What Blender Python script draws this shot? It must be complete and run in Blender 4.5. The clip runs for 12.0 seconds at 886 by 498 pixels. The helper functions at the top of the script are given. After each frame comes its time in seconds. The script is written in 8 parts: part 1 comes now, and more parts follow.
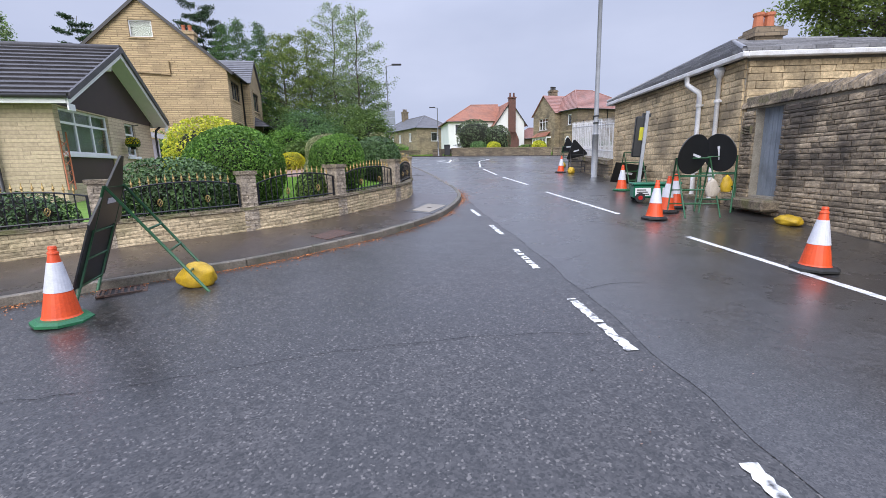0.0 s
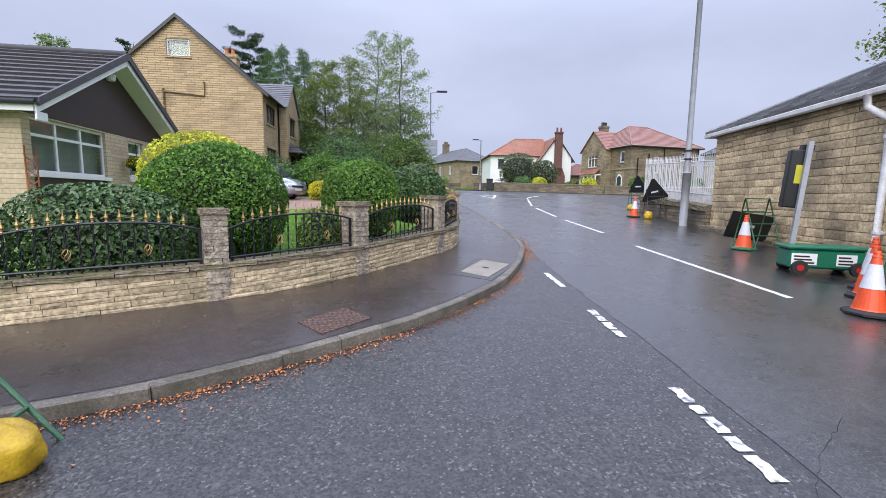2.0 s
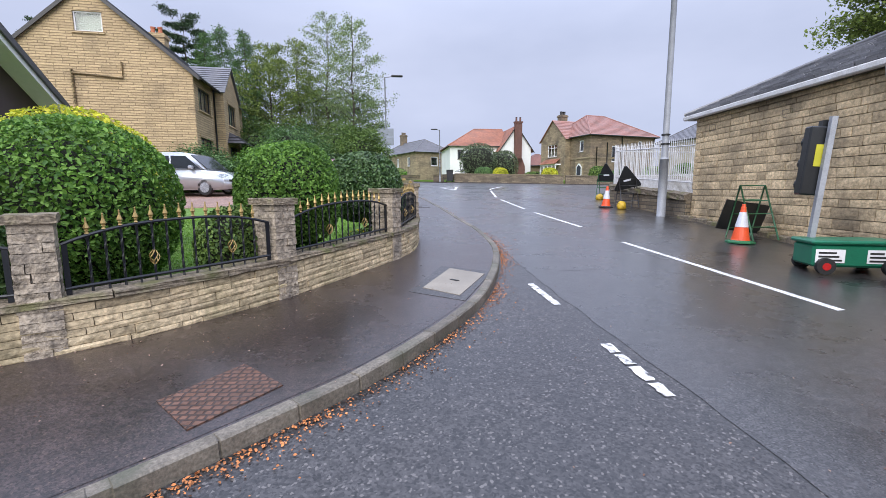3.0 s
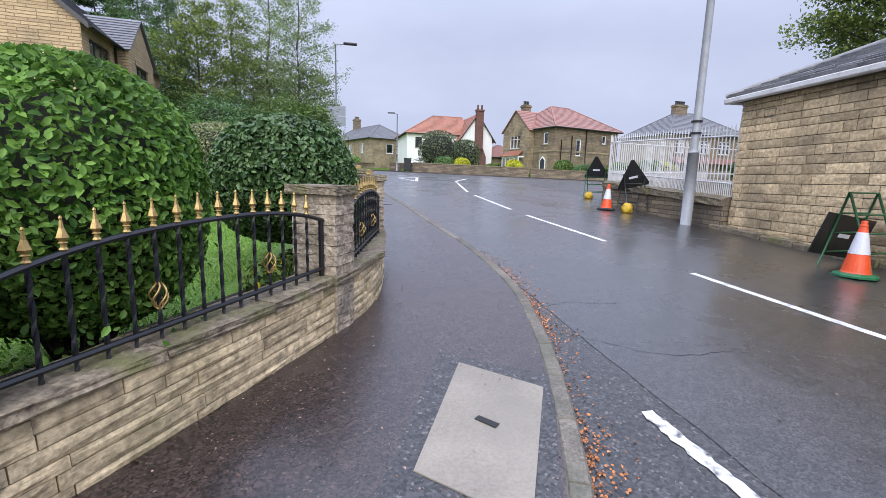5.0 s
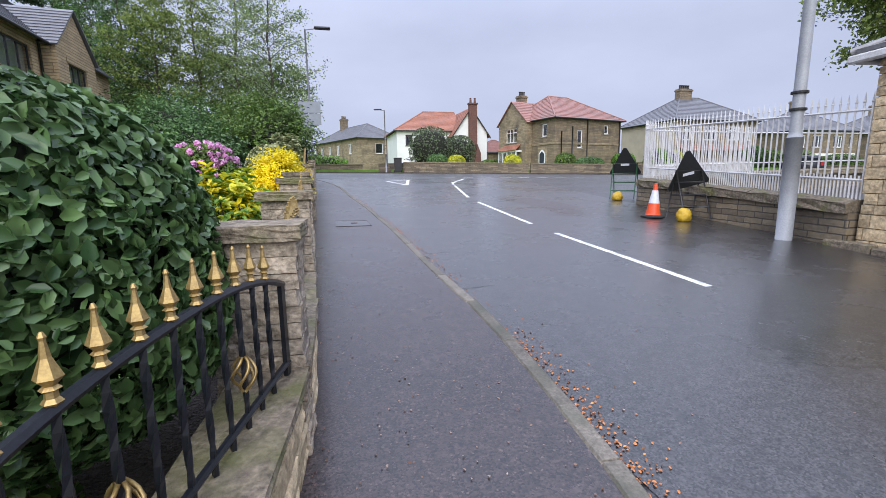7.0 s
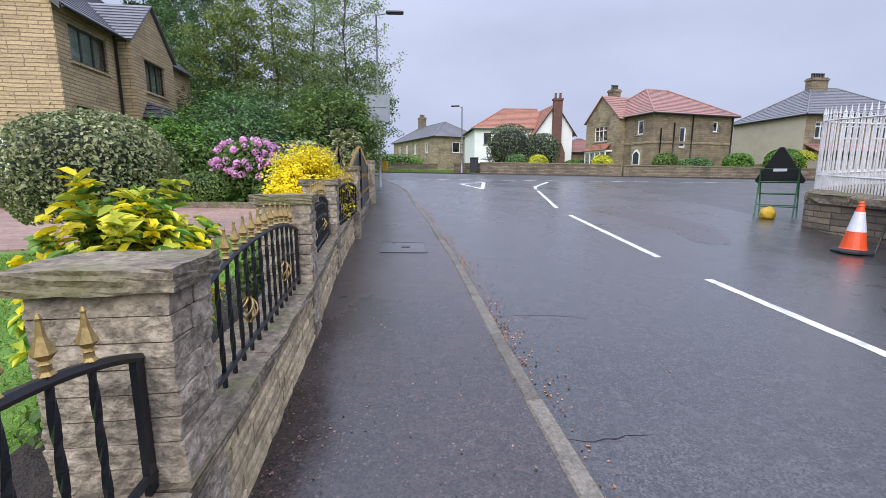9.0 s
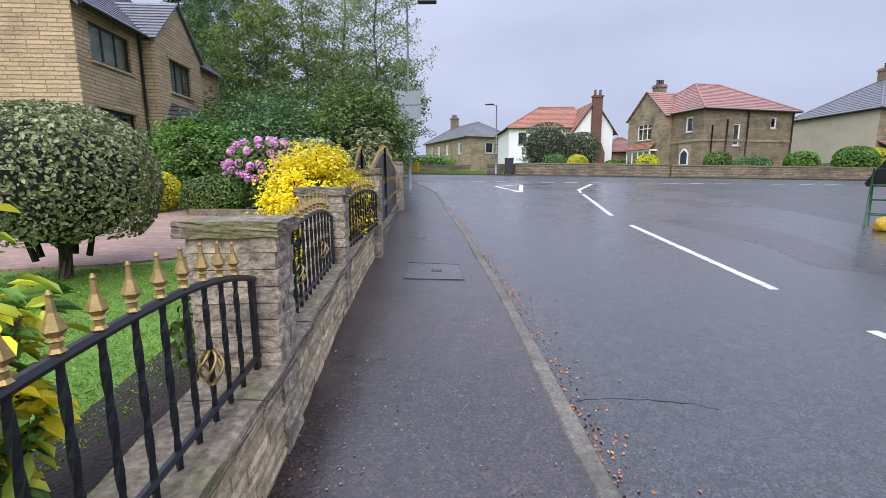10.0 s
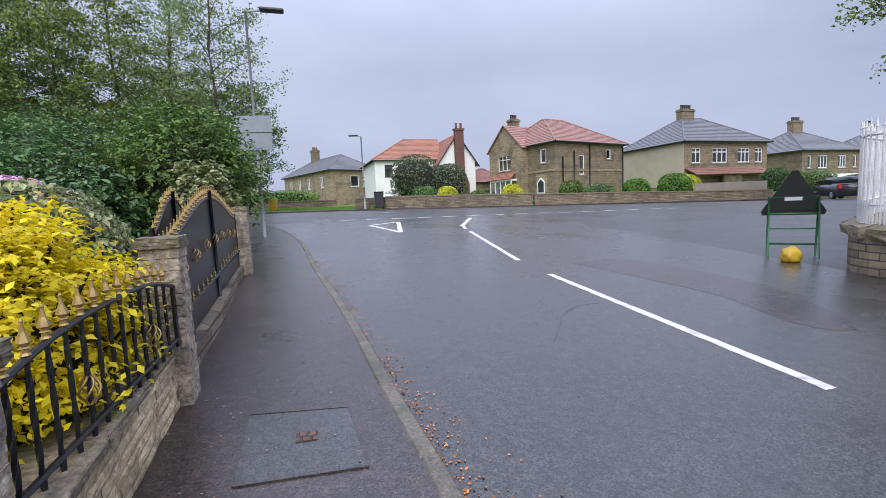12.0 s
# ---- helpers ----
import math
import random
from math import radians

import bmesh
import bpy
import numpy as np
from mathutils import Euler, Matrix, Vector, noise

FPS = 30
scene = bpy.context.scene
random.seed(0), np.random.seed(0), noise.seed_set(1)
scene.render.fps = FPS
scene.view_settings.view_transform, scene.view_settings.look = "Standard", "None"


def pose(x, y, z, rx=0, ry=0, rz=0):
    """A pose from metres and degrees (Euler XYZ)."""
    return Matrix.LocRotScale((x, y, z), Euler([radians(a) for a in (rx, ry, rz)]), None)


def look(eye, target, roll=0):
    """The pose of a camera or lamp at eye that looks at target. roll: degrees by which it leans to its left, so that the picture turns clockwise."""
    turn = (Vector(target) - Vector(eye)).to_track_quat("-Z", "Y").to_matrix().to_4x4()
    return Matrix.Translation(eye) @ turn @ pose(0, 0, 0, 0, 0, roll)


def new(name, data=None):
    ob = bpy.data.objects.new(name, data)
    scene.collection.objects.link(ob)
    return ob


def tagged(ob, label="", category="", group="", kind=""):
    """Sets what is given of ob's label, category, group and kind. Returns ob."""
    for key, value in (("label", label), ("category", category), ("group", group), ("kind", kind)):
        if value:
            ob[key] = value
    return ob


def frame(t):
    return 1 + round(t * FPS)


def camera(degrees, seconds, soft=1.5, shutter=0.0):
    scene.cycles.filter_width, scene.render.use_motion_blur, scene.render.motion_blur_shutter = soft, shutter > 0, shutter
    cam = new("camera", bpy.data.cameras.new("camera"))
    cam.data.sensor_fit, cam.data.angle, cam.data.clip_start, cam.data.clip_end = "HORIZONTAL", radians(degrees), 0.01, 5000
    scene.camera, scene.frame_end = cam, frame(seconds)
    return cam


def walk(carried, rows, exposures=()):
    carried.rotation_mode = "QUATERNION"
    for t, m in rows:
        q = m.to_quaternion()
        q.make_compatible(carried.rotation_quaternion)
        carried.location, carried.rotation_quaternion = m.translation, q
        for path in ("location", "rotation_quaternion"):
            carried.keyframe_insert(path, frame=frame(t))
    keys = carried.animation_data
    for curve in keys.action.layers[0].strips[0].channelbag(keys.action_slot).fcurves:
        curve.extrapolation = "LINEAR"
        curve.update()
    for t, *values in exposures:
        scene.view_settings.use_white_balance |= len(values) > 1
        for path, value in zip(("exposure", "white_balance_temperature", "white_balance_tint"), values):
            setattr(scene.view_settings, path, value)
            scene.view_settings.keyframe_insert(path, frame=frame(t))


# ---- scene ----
cam = camera(91.0, 12.0, soft=0.45)
# ---- camera path: seconds, eye, target, roll ----
ROWS = [
    (0, (0.085, -0.071, 1.594), (0.057, 1.892, 1.211), -1.6),
    (0.5, (-0.061, 0.692, 1.64), (-0.088, 2.657, 1.27), 0.2),
    (1, (-0.176, 1.455, 1.668), (-0.316, 3.428, 1.372), 0.4),
    (1.5, (-0.343, 2.186, 1.721), (-0.523, 4.156, 1.43), 1.8),
    (2, (-0.39, 2.957, 1.733), (-0.571, 4.934, 1.495), 0.7),
    (2.5, (-0.473, 3.76, 1.734), (-0.615, 5.734, 1.446), 0.1),
    (3, (-0.47, 4.541, 1.734), (-0.473, 6.522, 1.462), -0.3),
    (3.2, (-0.46, 4.859, 1.796), (-0.409, 6.843, 1.547), -1.1),
    (4.8, (-0.779, 7.452, 1.762), (-0.616, 9.421, 1.456), 1.6),
    (5, (-0.789, 7.775, 1.811), (-0.575, 9.739, 1.495), 1.5),
    (5.5, (-0.713, 8.57, 1.84), (-0.466, 10.525, 1.501), 0.3),
    (6, (-0.667, 9.335, 1.893), (-0.417, 11.287, 1.538), 0.5),
    (6.5, (-0.525, 10.065, 1.935), (-0.278, 12.02, 1.594), -0.1),
    (6.7, (-0.545, 10.347, 2.0), (-0.295, 12.303, 1.668), -0.8),
    (8.3, (-0.355, 12.301, 2.074), (-0.267, 14.273, 1.752), 1.3),
    (8.5, (-0.368, 12.544, 2.132), (-0.308, 14.516, 1.804), 1.3),
    (9, (-0.377, 13.167, 2.162), (-0.485, 15.137, 1.833), -0.1),
    (9.5, (-0.493, 13.837, 2.161), (-0.732, 15.796, 1.839), 0.3),
    (10, (-0.558, 14.48, 2.209), (-0.808, 16.437, 1.885), -0.3),
    (10.5, (-0.641, 15.141, 2.282), (-0.919, 17.098, 1.973), -0.3),
    (11, (-0.727, 15.745, 2.351), (-0.994, 17.707, 2.069), -0.1),
    (11.5, (-0.731, 16.312, 2.421), (-0.788, 18.305, 2.257), -3.7),
    (12, (-0.841, 16.808, 2.444), (-0.499, 18.768, 2.245), -2.6)]
walk(cam, [(t, look(e, g, r)) for t, e, g, r in ROWS], [(0, 0.04), (1.5, 0.04), (3, 0.1), (5.5, 0.12), (6.5, 0.1), (8.5, 0.03), (10.5, 0.03), (12, -0.06)])

# ---- light: an overcast morning after rain ----
SUN_EL, SUN_ROT = 52.0, 200.0
world = bpy.data.worlds.new("overcast_sky")
scene.world = world
world.use_nodes = True
wt = world.node_tree
wt.nodes.clear()
w_out = wt.nodes.new("ShaderNodeOutputWorld")
w_bg = wt.nodes.new("ShaderNodeBackground")
w_sky = wt.nodes.new("ShaderNodeTexSky")
w_sky.sky_type, w_sky.sun_disc = "NISHITA", False
w_sky.sun_elevation, w_sky.sun_rotation = radians(SUN_EL), radians(SUN_ROT)
w_sky.air_density, w_sky.dust_density = 1.0, 3.0
w_scale = wt.nodes.new("ShaderNodeVectorMath")
w_scale.operation, w_scale.inputs[3].default_value = "SCALE", 0.05
w_tc = wt.nodes.new("ShaderNodeTexCoord")
w_map = wt.nodes.new("ShaderNodeMapping")
w_map.inputs["Scale"].default_value = (1.0, 1.0, 2.6)
w_noise = wt.nodes.new("ShaderNodeTexNoise")
w_noise.inputs["Scale"].default_value, w_noise.inputs["Detail"].default_value = 1.7, 5.0
w_ramp = wt.nodes.new("ShaderNodeValToRGB")
w_ramp.color_ramp.elements[0].position, w_ramp.color_ramp.elements[1].position = 0.3, 0.72
w_ramp.color_ramp.elements[0].color = (0.485, 0.55, 0.765, 1)
w_ramp.color_ramp.elements[1].color = (0.66, 0.72, 0.95, 1)
w_mix = wt.nodes.new("ShaderNodeMix")
w_mix.data_type = "RGBA"
w_mix.inputs[0].default_value = 0.9
wt.links.new(w_tc.outputs["Generated"], w_map.inputs[0])
wt.links.new(w_map.outputs[0], w_noise.inputs["Vector"])
wt.links.new(w_noise.outputs["Fac"], w_ramp.inputs[0])
wt.links.new(w_sky.outputs[0], w_scale.inputs[0])
wt.links.new(w_scale.outputs[0], w_mix.inputs[6])
wt.links.new(w_ramp.outputs[0], w_mix.inputs[7])
wt.links.new(w_mix.outputs[2], w_bg.inputs[0])
w_sep = wt.nodes.new("ShaderNodeSeparateXYZ")
wt.links.new(w_tc.outputs["Generated"], w_sep.inputs[0])
w_grad = wt.nodes.new("ShaderNodeMapRange")
w_grad.interpolation_type = "SMOOTHSTEP"
for k, v in ((1, 0.25), (2, 0.95), (3, 0.98), (4, 3.3)):
    w_grad.inputs[k].default_value = v
wt.links.new(w_sep.outputs[2], w_grad.inputs[0])
wt.links.new(w_grad.outputs[0], w_bg.inputs[1])
wt.links.new(w_bg.outputs[0], w_out.inputs[0])
sun = new("sun", bpy.data.lights.new("sun", "SUN"))
sun.data.energy, sun.data.angle, sun.data.color = 2.9, radians(60), (1.0, 0.97, 0.93)
sun.matrix_basis = look((0, 0, 30), (8, 40, 0))
scene.view_settings.exposure = 0.0


# ---- materials ----
def lin(r, g, b):
    f = lambda c: c / 12.92 if c <= 0.04045 else ((c + 0.055) / 1.055) ** 2.4
    return (f(r / 255), f(g / 255), f(b / 255))


def mat(name, c1, c2=None, rough=0.7, scale=6.0, fine=60.0, bump=0.2, dist=0.01, metal=0.0, spec=0.5, rand=0.0, island=0.0,
        stain=None, stain_scale=0.7, stain_amt=0.5, rough2=None, stretch=(1, 1, 1), coat=0.0, pits=0.0):
    """Two-scale noise colour, a stain layer, fine relief; rand varies it piece by piece."""
    m = bpy.data.materials.new(name)
    m.use_nodes = True
    nt = m.node_tree
    n, l = nt.nodes, nt.links
    b = n["Principled BSDF"]
    c2 = c2 or tuple(c * 0.7 for c in c1)
    tc = n.new("ShaderNodeTexCoord")
    geo = n.new("ShaderNodeNewGeometry")
    mp = n.new("ShaderNodeMapping")
    mp.inputs["Scale"].default_value = stretch
    l.new(geo.outputs["Position"], mp.inputs[0])
    n1 = n.new("ShaderNodeTexNoise")
    n1.inputs["Scale"].default_value, n1.inputs["Detail"].default_value = scale, 4
    n2 = n.new("ShaderNodeTexNoise")
    n2.inputs["Scale"].default_value, n2.inputs["Detail"].default_value = fine, 3
    l.new(mp.outputs[0], n1.inputs["Vector"])
    l.new(mp.outputs[0], n2.inputs["Vector"])
    add = n.new("ShaderNodeMath")
    add.operation = "ADD"
    l.new(n1.outputs["Fac"], add.inputs[0])
    l.new(n2.outputs["Fac"], add.inputs[1])
    rmp = n.new("ShaderNodeMapRange")
    rmp.inputs[1].default_value, rmp.inputs[2].default_value = 0.7, 1.3
    l.new(add.outputs[0], rmp.inputs[0])
    mix = n.new("ShaderNodeMix")
    mix.data_type = "RGBA"
    mix.inputs[6].default_value, mix.inputs[7].default_value = (*c2, 1), (*c1, 1)
    l.new(rmp.outputs[0], mix.inputs[0])
    col = mix.outputs[2]
    if pits:
        n5 = n.new("ShaderNodeTexNoise")
        n5.inputs["Scale"].default_value, n5.inputs["Detail"].default_value, n5.inputs["Roughness"].default_value = fine * 0.6, 5, 0.7
        l.new(geo.outputs["Position"], n5.inputs["Vector"])
        r5 = n.new("ShaderNodeMapRange")
        r5.inputs[1].default_value, r5.inputs[2].default_value, r5.inputs[3].default_value, r5.inputs[4].default_value = 0.32, 0.62, 1 - pits, 1 + pits * 0.45
        l.new(n5.outputs["Fac"], r5.inputs[0])
        h5 = n.new("ShaderNodeHueSaturation")
        l.new(r5.outputs[0], h5.inputs["Value"])
        l.new(col, h5.inputs["Color"])
        col = h5.outputs[0]
    if stain:
        n3 = n.new("ShaderNodeTexNoise")
        n3.inputs["Scale"].default_value, n3.inputs["Detail"].default_value = stain_scale, 6
        l.new(geo.outputs["Position"], n3.inputs["Vector"])
        r3 = n.new("ShaderNodeMapRange")
        r3.inputs[1].default_value, r3.inputs[2].default_value, r3.inputs[4].default_value = 0.48, 0.68, stain_amt
        l.new(n3.outputs["Fac"], r3.inputs[0])
        mx = n.new("ShaderNodeMix")
        mx.data_type = "RGBA"
        mx.inputs[7].default_value = (*stain, 1)
        l.new(r3.outputs[0], mx.inputs[0])
        l.new(col, mx.inputs[6])
        col = mx.outputs[2]
    if rand or island:
        hsv = n.new("ShaderNodeHueSaturation")
        mr = n.new("ShaderNodeMapRange")
        amt = rand or island
        mr.inputs[3].default_value, mr.inputs[4].default_value = 1 - amt, 1 + amt
        if rand:
            oi = n.new("ShaderNodeObjectInfo")
            l.new(oi.outputs["Random"], mr.inputs[0])
        else:
            l.new(geo.outputs["Random Per Island"], mr.inputs[0])
        l.new(mr.outputs[0], hsv.inputs["Value"])
        l.new(col, hsv.inputs["Color"])
        col = hsv.outputs[0]
    l.new(col, b.inputs["Base Color"])
    b.inputs["Roughness"].default_value = rough
    if rough2 is not None:
        rr = n.new("ShaderNodeMapRange")
        rr.inputs[1].default_value, rr.inputs[2].default_value = 0.35, 0.65
        rr.inputs[3].default_value, rr.inputs[4].default_value = rough2, rough
        n4 = n.new("ShaderNodeTexNoise")
        n4.inputs["Scale"].default_value, n4.inputs["Detail"].default_value = 0.9, 5
        l.new(geo.outputs["Position"], n4.inputs["Vector"])
        l.new(n4.outputs["Fac"], rr.inputs[0])
        l.new(rr.outputs[0], b.inputs["Roughness"])
    b.inputs["Metallic"].default_value = metal
    b.inputs["Specular IOR Level"].default_value = spec
    b.inputs["Coat Weight"].default_value = coat
    if bump:
        bp = n.new("ShaderNodeBump")
        bp.inputs["Strength"].default_value, bp.inputs["Distance"].default_value = bump, dist
        l.new(add.outputs[0], bp.inputs["Height"])
        l.new(bp.outputs[0], b.inputs["Normal"])
    return m


def coursed(name, c1, c2, mortar, bw, bh, msize=0.012, rough=0.8, bump=0.6, plan=False, dirt=(0.05, 0.045, 0.04), dirt_amt=0.4):
    """Coursed stone for walls that stay far off; the joints lie in the relief too. plan: laid flat, as paving."""
    m = mat(name, c1, c2, rough=rough, bump=0)
    n, l = m.node_tree.nodes, m.node_tree.links
    b = n["Principled BSDF"]
    tc = n.new("ShaderNodeTexCoord")
    sep, cmb = n.new("ShaderNodeSeparateXYZ"), n.new("ShaderNodeCombineXYZ")
    l.new(tc.outputs["Object"], sep.inputs[0])
    sm = n.new("ShaderNodeMath")
    sm.operation = "ADD"
    l.new(sep.outputs[0], sm.inputs[0])
    l.new(sep.outputs[1], sm.inputs[1])
    l.new(sep.outputs[0] if plan else sm.outputs[0], cmb.inputs[0])
    l.new(sep.outputs[1] if plan else sep.outputs[2], cmb.inputs[1])
    wob = n.new("ShaderNodeTexNoise")
    wob.inputs["Scale"].default_value = 3.0
    l.new(tc.outputs["Object"], wob.inputs["Vector"])
    wv = n.new("ShaderNodeVectorMath")
    wv.operation = "MULTIPLY_ADD"
    wv.inputs[1].default_value = (0.05, 0.03, 0)
    l.new(wob.outputs["Color"], wv.inputs[0])
    l.new(cmb.outputs[0], wv.inputs[2])
    br = n.new("ShaderNodeTexBrick")
    br.inputs["Color1"].default_value, br.inputs["Color2"].default_value = (*c1, 1), (*c2, 1)
    br.inputs["Mortar"].default_value = (*mortar, 1)
    br.inputs["Scale"].default_value, br.inputs["Mortar Size"].default_value = 1.0, msize
    br.inputs["Mortar Smooth"].default_value = 0.4
    br.inputs["Brick Width"].default_value, br.inputs["Row Height"].default_value = bw, bh
    br.squash, br.squash_frequency, br.offset = 1.4, 3, 0.42
    l.new(wv.outputs[0], br.inputs["Vector"])
    ns = n.new("ShaderNodeTexNoise")
    ns.inputs["Scale"].default_value, ns.inputs["Detail"].default_value = 0.9, 7
    l.new(tc.outputs["Object"], ns.inputs["Vector"])
    mr = n.new("ShaderNodeMapRange")
    mr.inputs[1].default_value, mr.inputs[2].default_value, mr.inputs[4].default_value = 0.5, 0.75, dirt_amt
    l.new(ns.outputs["Fac"], mr.inputs[0])
    mx = n.new("ShaderNodeMix")
    mx.data_type = "RGBA"
    mx.inputs[7].default_value = (*dirt, 1)
    l.new(mr.outputs[0], mx.inputs[0])
    l.new(br.outputs["Color"], mx.inputs[6])
    gr = n.new("ShaderNodeTexNoise")
    gr.inputs["Scale"].default_value, gr.inputs["Detail"].default_value = 14.0, 4
    l.new(tc.outputs["Object"], gr.inputs["Vector"])
    hs = n.new("ShaderNodeHueSaturation")
    mr2 = n.new("ShaderNodeMapRange")
    mr2.inputs[3].default_value, mr2.inputs[4].default_value = 0.65, 1.35
    l.new(gr.outputs["Fac"], mr2.inputs[0])
    l.new(mr2.outputs[0], hs.inputs["Value"])
    l.new(mx.outputs[2], hs.inputs["Color"])
    l.new(hs.outputs[0], b.inputs["Base Color"])
    ad = n.new("ShaderNodeMath")
    ad.operation = "MULTIPLY_ADD"
    ad.inputs[1].default_value = -1.0
    l.new(br.outputs["Fac"], ad.inputs[0])
    l.new(gr.outputs["Fac"], ad.inputs[2])
    bp = n.new("ShaderNodeBump")
    bp.inputs["Strength"].default_value, bp.inputs["Distance"].default_value = bump, 0.03
    l.new(ad.outputs[0], bp.inputs["Height"])
    l.new(bp.outputs[0], b.inputs["Normal"])
    return m


def glass_mat(name, tint=(0.8, 0.85, 0.85)):
    m = mat(name, tint, tint, rough=0.03, bump=0)
    b = m.node_tree.nodes["Principled BSDF"]
    b.inputs["Transmission Weight"].default_value = 1.0
    b.inputs["IOR"].default_value = 1.5
    return m


def leaf_mat(name, c1, c2, rough=0.55, trans=0.25):
    m = bpy.data.materials.new(name)
    m.use_nodes = True
    n, l = m.node_tree.nodes, m.node_tree.links
    b = n["Principled BSDF"]
    geo = n.new("ShaderNodeNewGeometry")
    mix = n.new("ShaderNodeMix")
    mix.data_type = "RGBA"
    mix.inputs[6].default_value, mix.inputs[7].default_value = (*c1, 1), (*c2, 1)
    l.new(geo.outputs["Random Per Island"], mix.inputs[0])
    ns = n.new("ShaderNodeTexNoise")
    ns.inputs["Scale"].default_value = 1.6
    l.new(geo.outputs["Position"], ns.inputs["Vector"])
    hs = n.new("ShaderNodeHueSaturation")
    mr = n.new("ShaderNodeMapRange")
    mr.inputs[1].default_value, mr.inputs[2].default_value = 0.3, 0.7
    mr.inputs[3].default_value, mr.inputs[4].default_value = 0.7, 1.3
    l.new(ns.outputs["Fac"], mr.inputs[0])
    l.new(mr.outputs[0], hs.inputs["Value"])
    l.new(mix.outputs[2], hs.inputs["Color"])
    l.new(hs.outputs[0], b.inputs["Base Color"])
    b.inputs["Roughness"].default_value = rough
    b.inputs["Specular IOR Level"].default_value = 0.35
    tr = n.new("ShaderNodeBsdfTranslucent")
    l.new(hs.outputs[0], tr.inputs[0])
    ms = n.new("ShaderNodeMixShader")
    ms.inputs[0].default_value = trans
    l.new(b.outputs[0], ms.inputs[1])
    l.new(tr.outputs[0], ms.inputs[2])
    l.new(ms.outputs[0], n["Material Output"].inputs[0])
    return m


def asphalt(name, dark, light, chip, rough, rough2, grain=105.0, bump=0.5, warm=None, film=0.55):
    """Bound stone chippings: fine speckle, worn patches, damp areas that shine more."""
    m = mat(name, light, dark, rough=rough, bump=0)
    n, l = m.node_tree.nodes, m.node_tree.links
    b = n["Principled BSDF"]
    geo = n.new("ShaderNodeNewGeometry")
    vo = n.new("ShaderNodeTexVoronoi")
    vo.inputs["Scale"].default_value = grain
    l.new(geo.outputs["Position"], vo.inputs["Vector"])
    sp = n.new("ShaderNodeSeparateColor")
    l.new(vo.outputs["Color"], sp.inputs[0])
    big = n.new("ShaderNodeTexNoise")
    big.inputs["Scale"].default_value, big.inputs["Detail"].default_value, big.inputs["Roughness"].default_value = 0.55, 8, 0.65
    l.new(geo.outputs["Position"], big.inputs["Vector"])
    mid = n.new("ShaderNodeTexNoise")
    mid.inputs["Scale"].default_value, mid.inputs["Detail"].default_value = 14.0, 6
    l.new(geo.outputs["Position"], mid.inputs["Vector"])
    mr = n.new("ShaderNodeMapRange")
    mr.inputs[1].default_value, mr.inputs[2].default_value = 0.33, 0.67
    l.new(big.outputs["Fac"], mr.inputs[0])
    m1 = n.new("ShaderNodeMix")
    m1.data_type = "RGBA"
    m1.inputs[6].default_value, m1.inputs[7].default_value = (*dark, 1), (*light, 1)
    l.new(mr.outputs[0], m1.inputs[0])
    val = n.new("ShaderNodeMapRange")
    val.inputs[3].default_value, val.inputs[4].default_value = 0.08, 2.1
    l.new(sp.outputs[0], val.inputs[0])
    val2 = n.new("ShaderNodeMapRange")
    val2.inputs[1].default_value, val2.inputs[2].default_value = 0.3, 0.7
    val2.inputs[3].default_value, val2.inputs[4].default_value = 0.65, 1.35
    l.new(mid.outputs["Fac"], val2.inputs[0])
    mul = n.new("ShaderNodeMath")
    mul.operation = "MULTIPLY"
    l.new(val.outputs[0], mul.inputs[0])
    l.new(val2.outputs[0], mul.inputs[1])
    hs = n.new("ShaderNodeHueSaturation")
    l.new(mul.outputs[0], hs.inputs["Value"])
    l.new(m1.outputs[2], hs.inputs["Color"])
    ch = n.new("ShaderNodeMath")
    ch.operation, ch.inputs[1].default_value = "GREATER_THAN", chip
    l.new(sp.outputs[1], ch.inputs[0])
    m2 = n.new("ShaderNodeMix")
    m2.data_type = "RGBA"
    m2.inputs[7].default_value = (*(warm or (0.3, 0.28, 0.27)), 1)
    l.new(ch.outputs[0], m2.inputs[0])
    l.new(hs.outputs[0], m2.inputs[6])
    l.new(m2.outputs[2], b.inputs["Base Color"])
    rr = n.new("ShaderNodeMapRange")
    rr.inputs[1].default_value, rr.inputs[2].default_value = 0.4, 0.6
    rr.inputs[3].default_value, rr.inputs[4].default_value = rough2, rough
    l.new(big.outputs["Fac"], rr.inputs[0])
    l.new(rr.outputs[0], b.inputs["Roughness"])
    b.inputs["Specular IOR Level"].default_value = 0.65
    b.inputs["Coat Weight"].default_value, b.inputs["Coat Roughness"].default_value, b.inputs["Coat IOR"].default_value = film, 0.3, 1.33
    bp = n.new("ShaderNodeBump")
    bp.inputs["Strength"].default_value, bp.inputs["Distance"].default_value = bump, 0.006
    l.new(sp.outputs[0], bp.inputs["Height"])
    l.new(bp.outputs[0], b.inputs["Normal"])
    return m


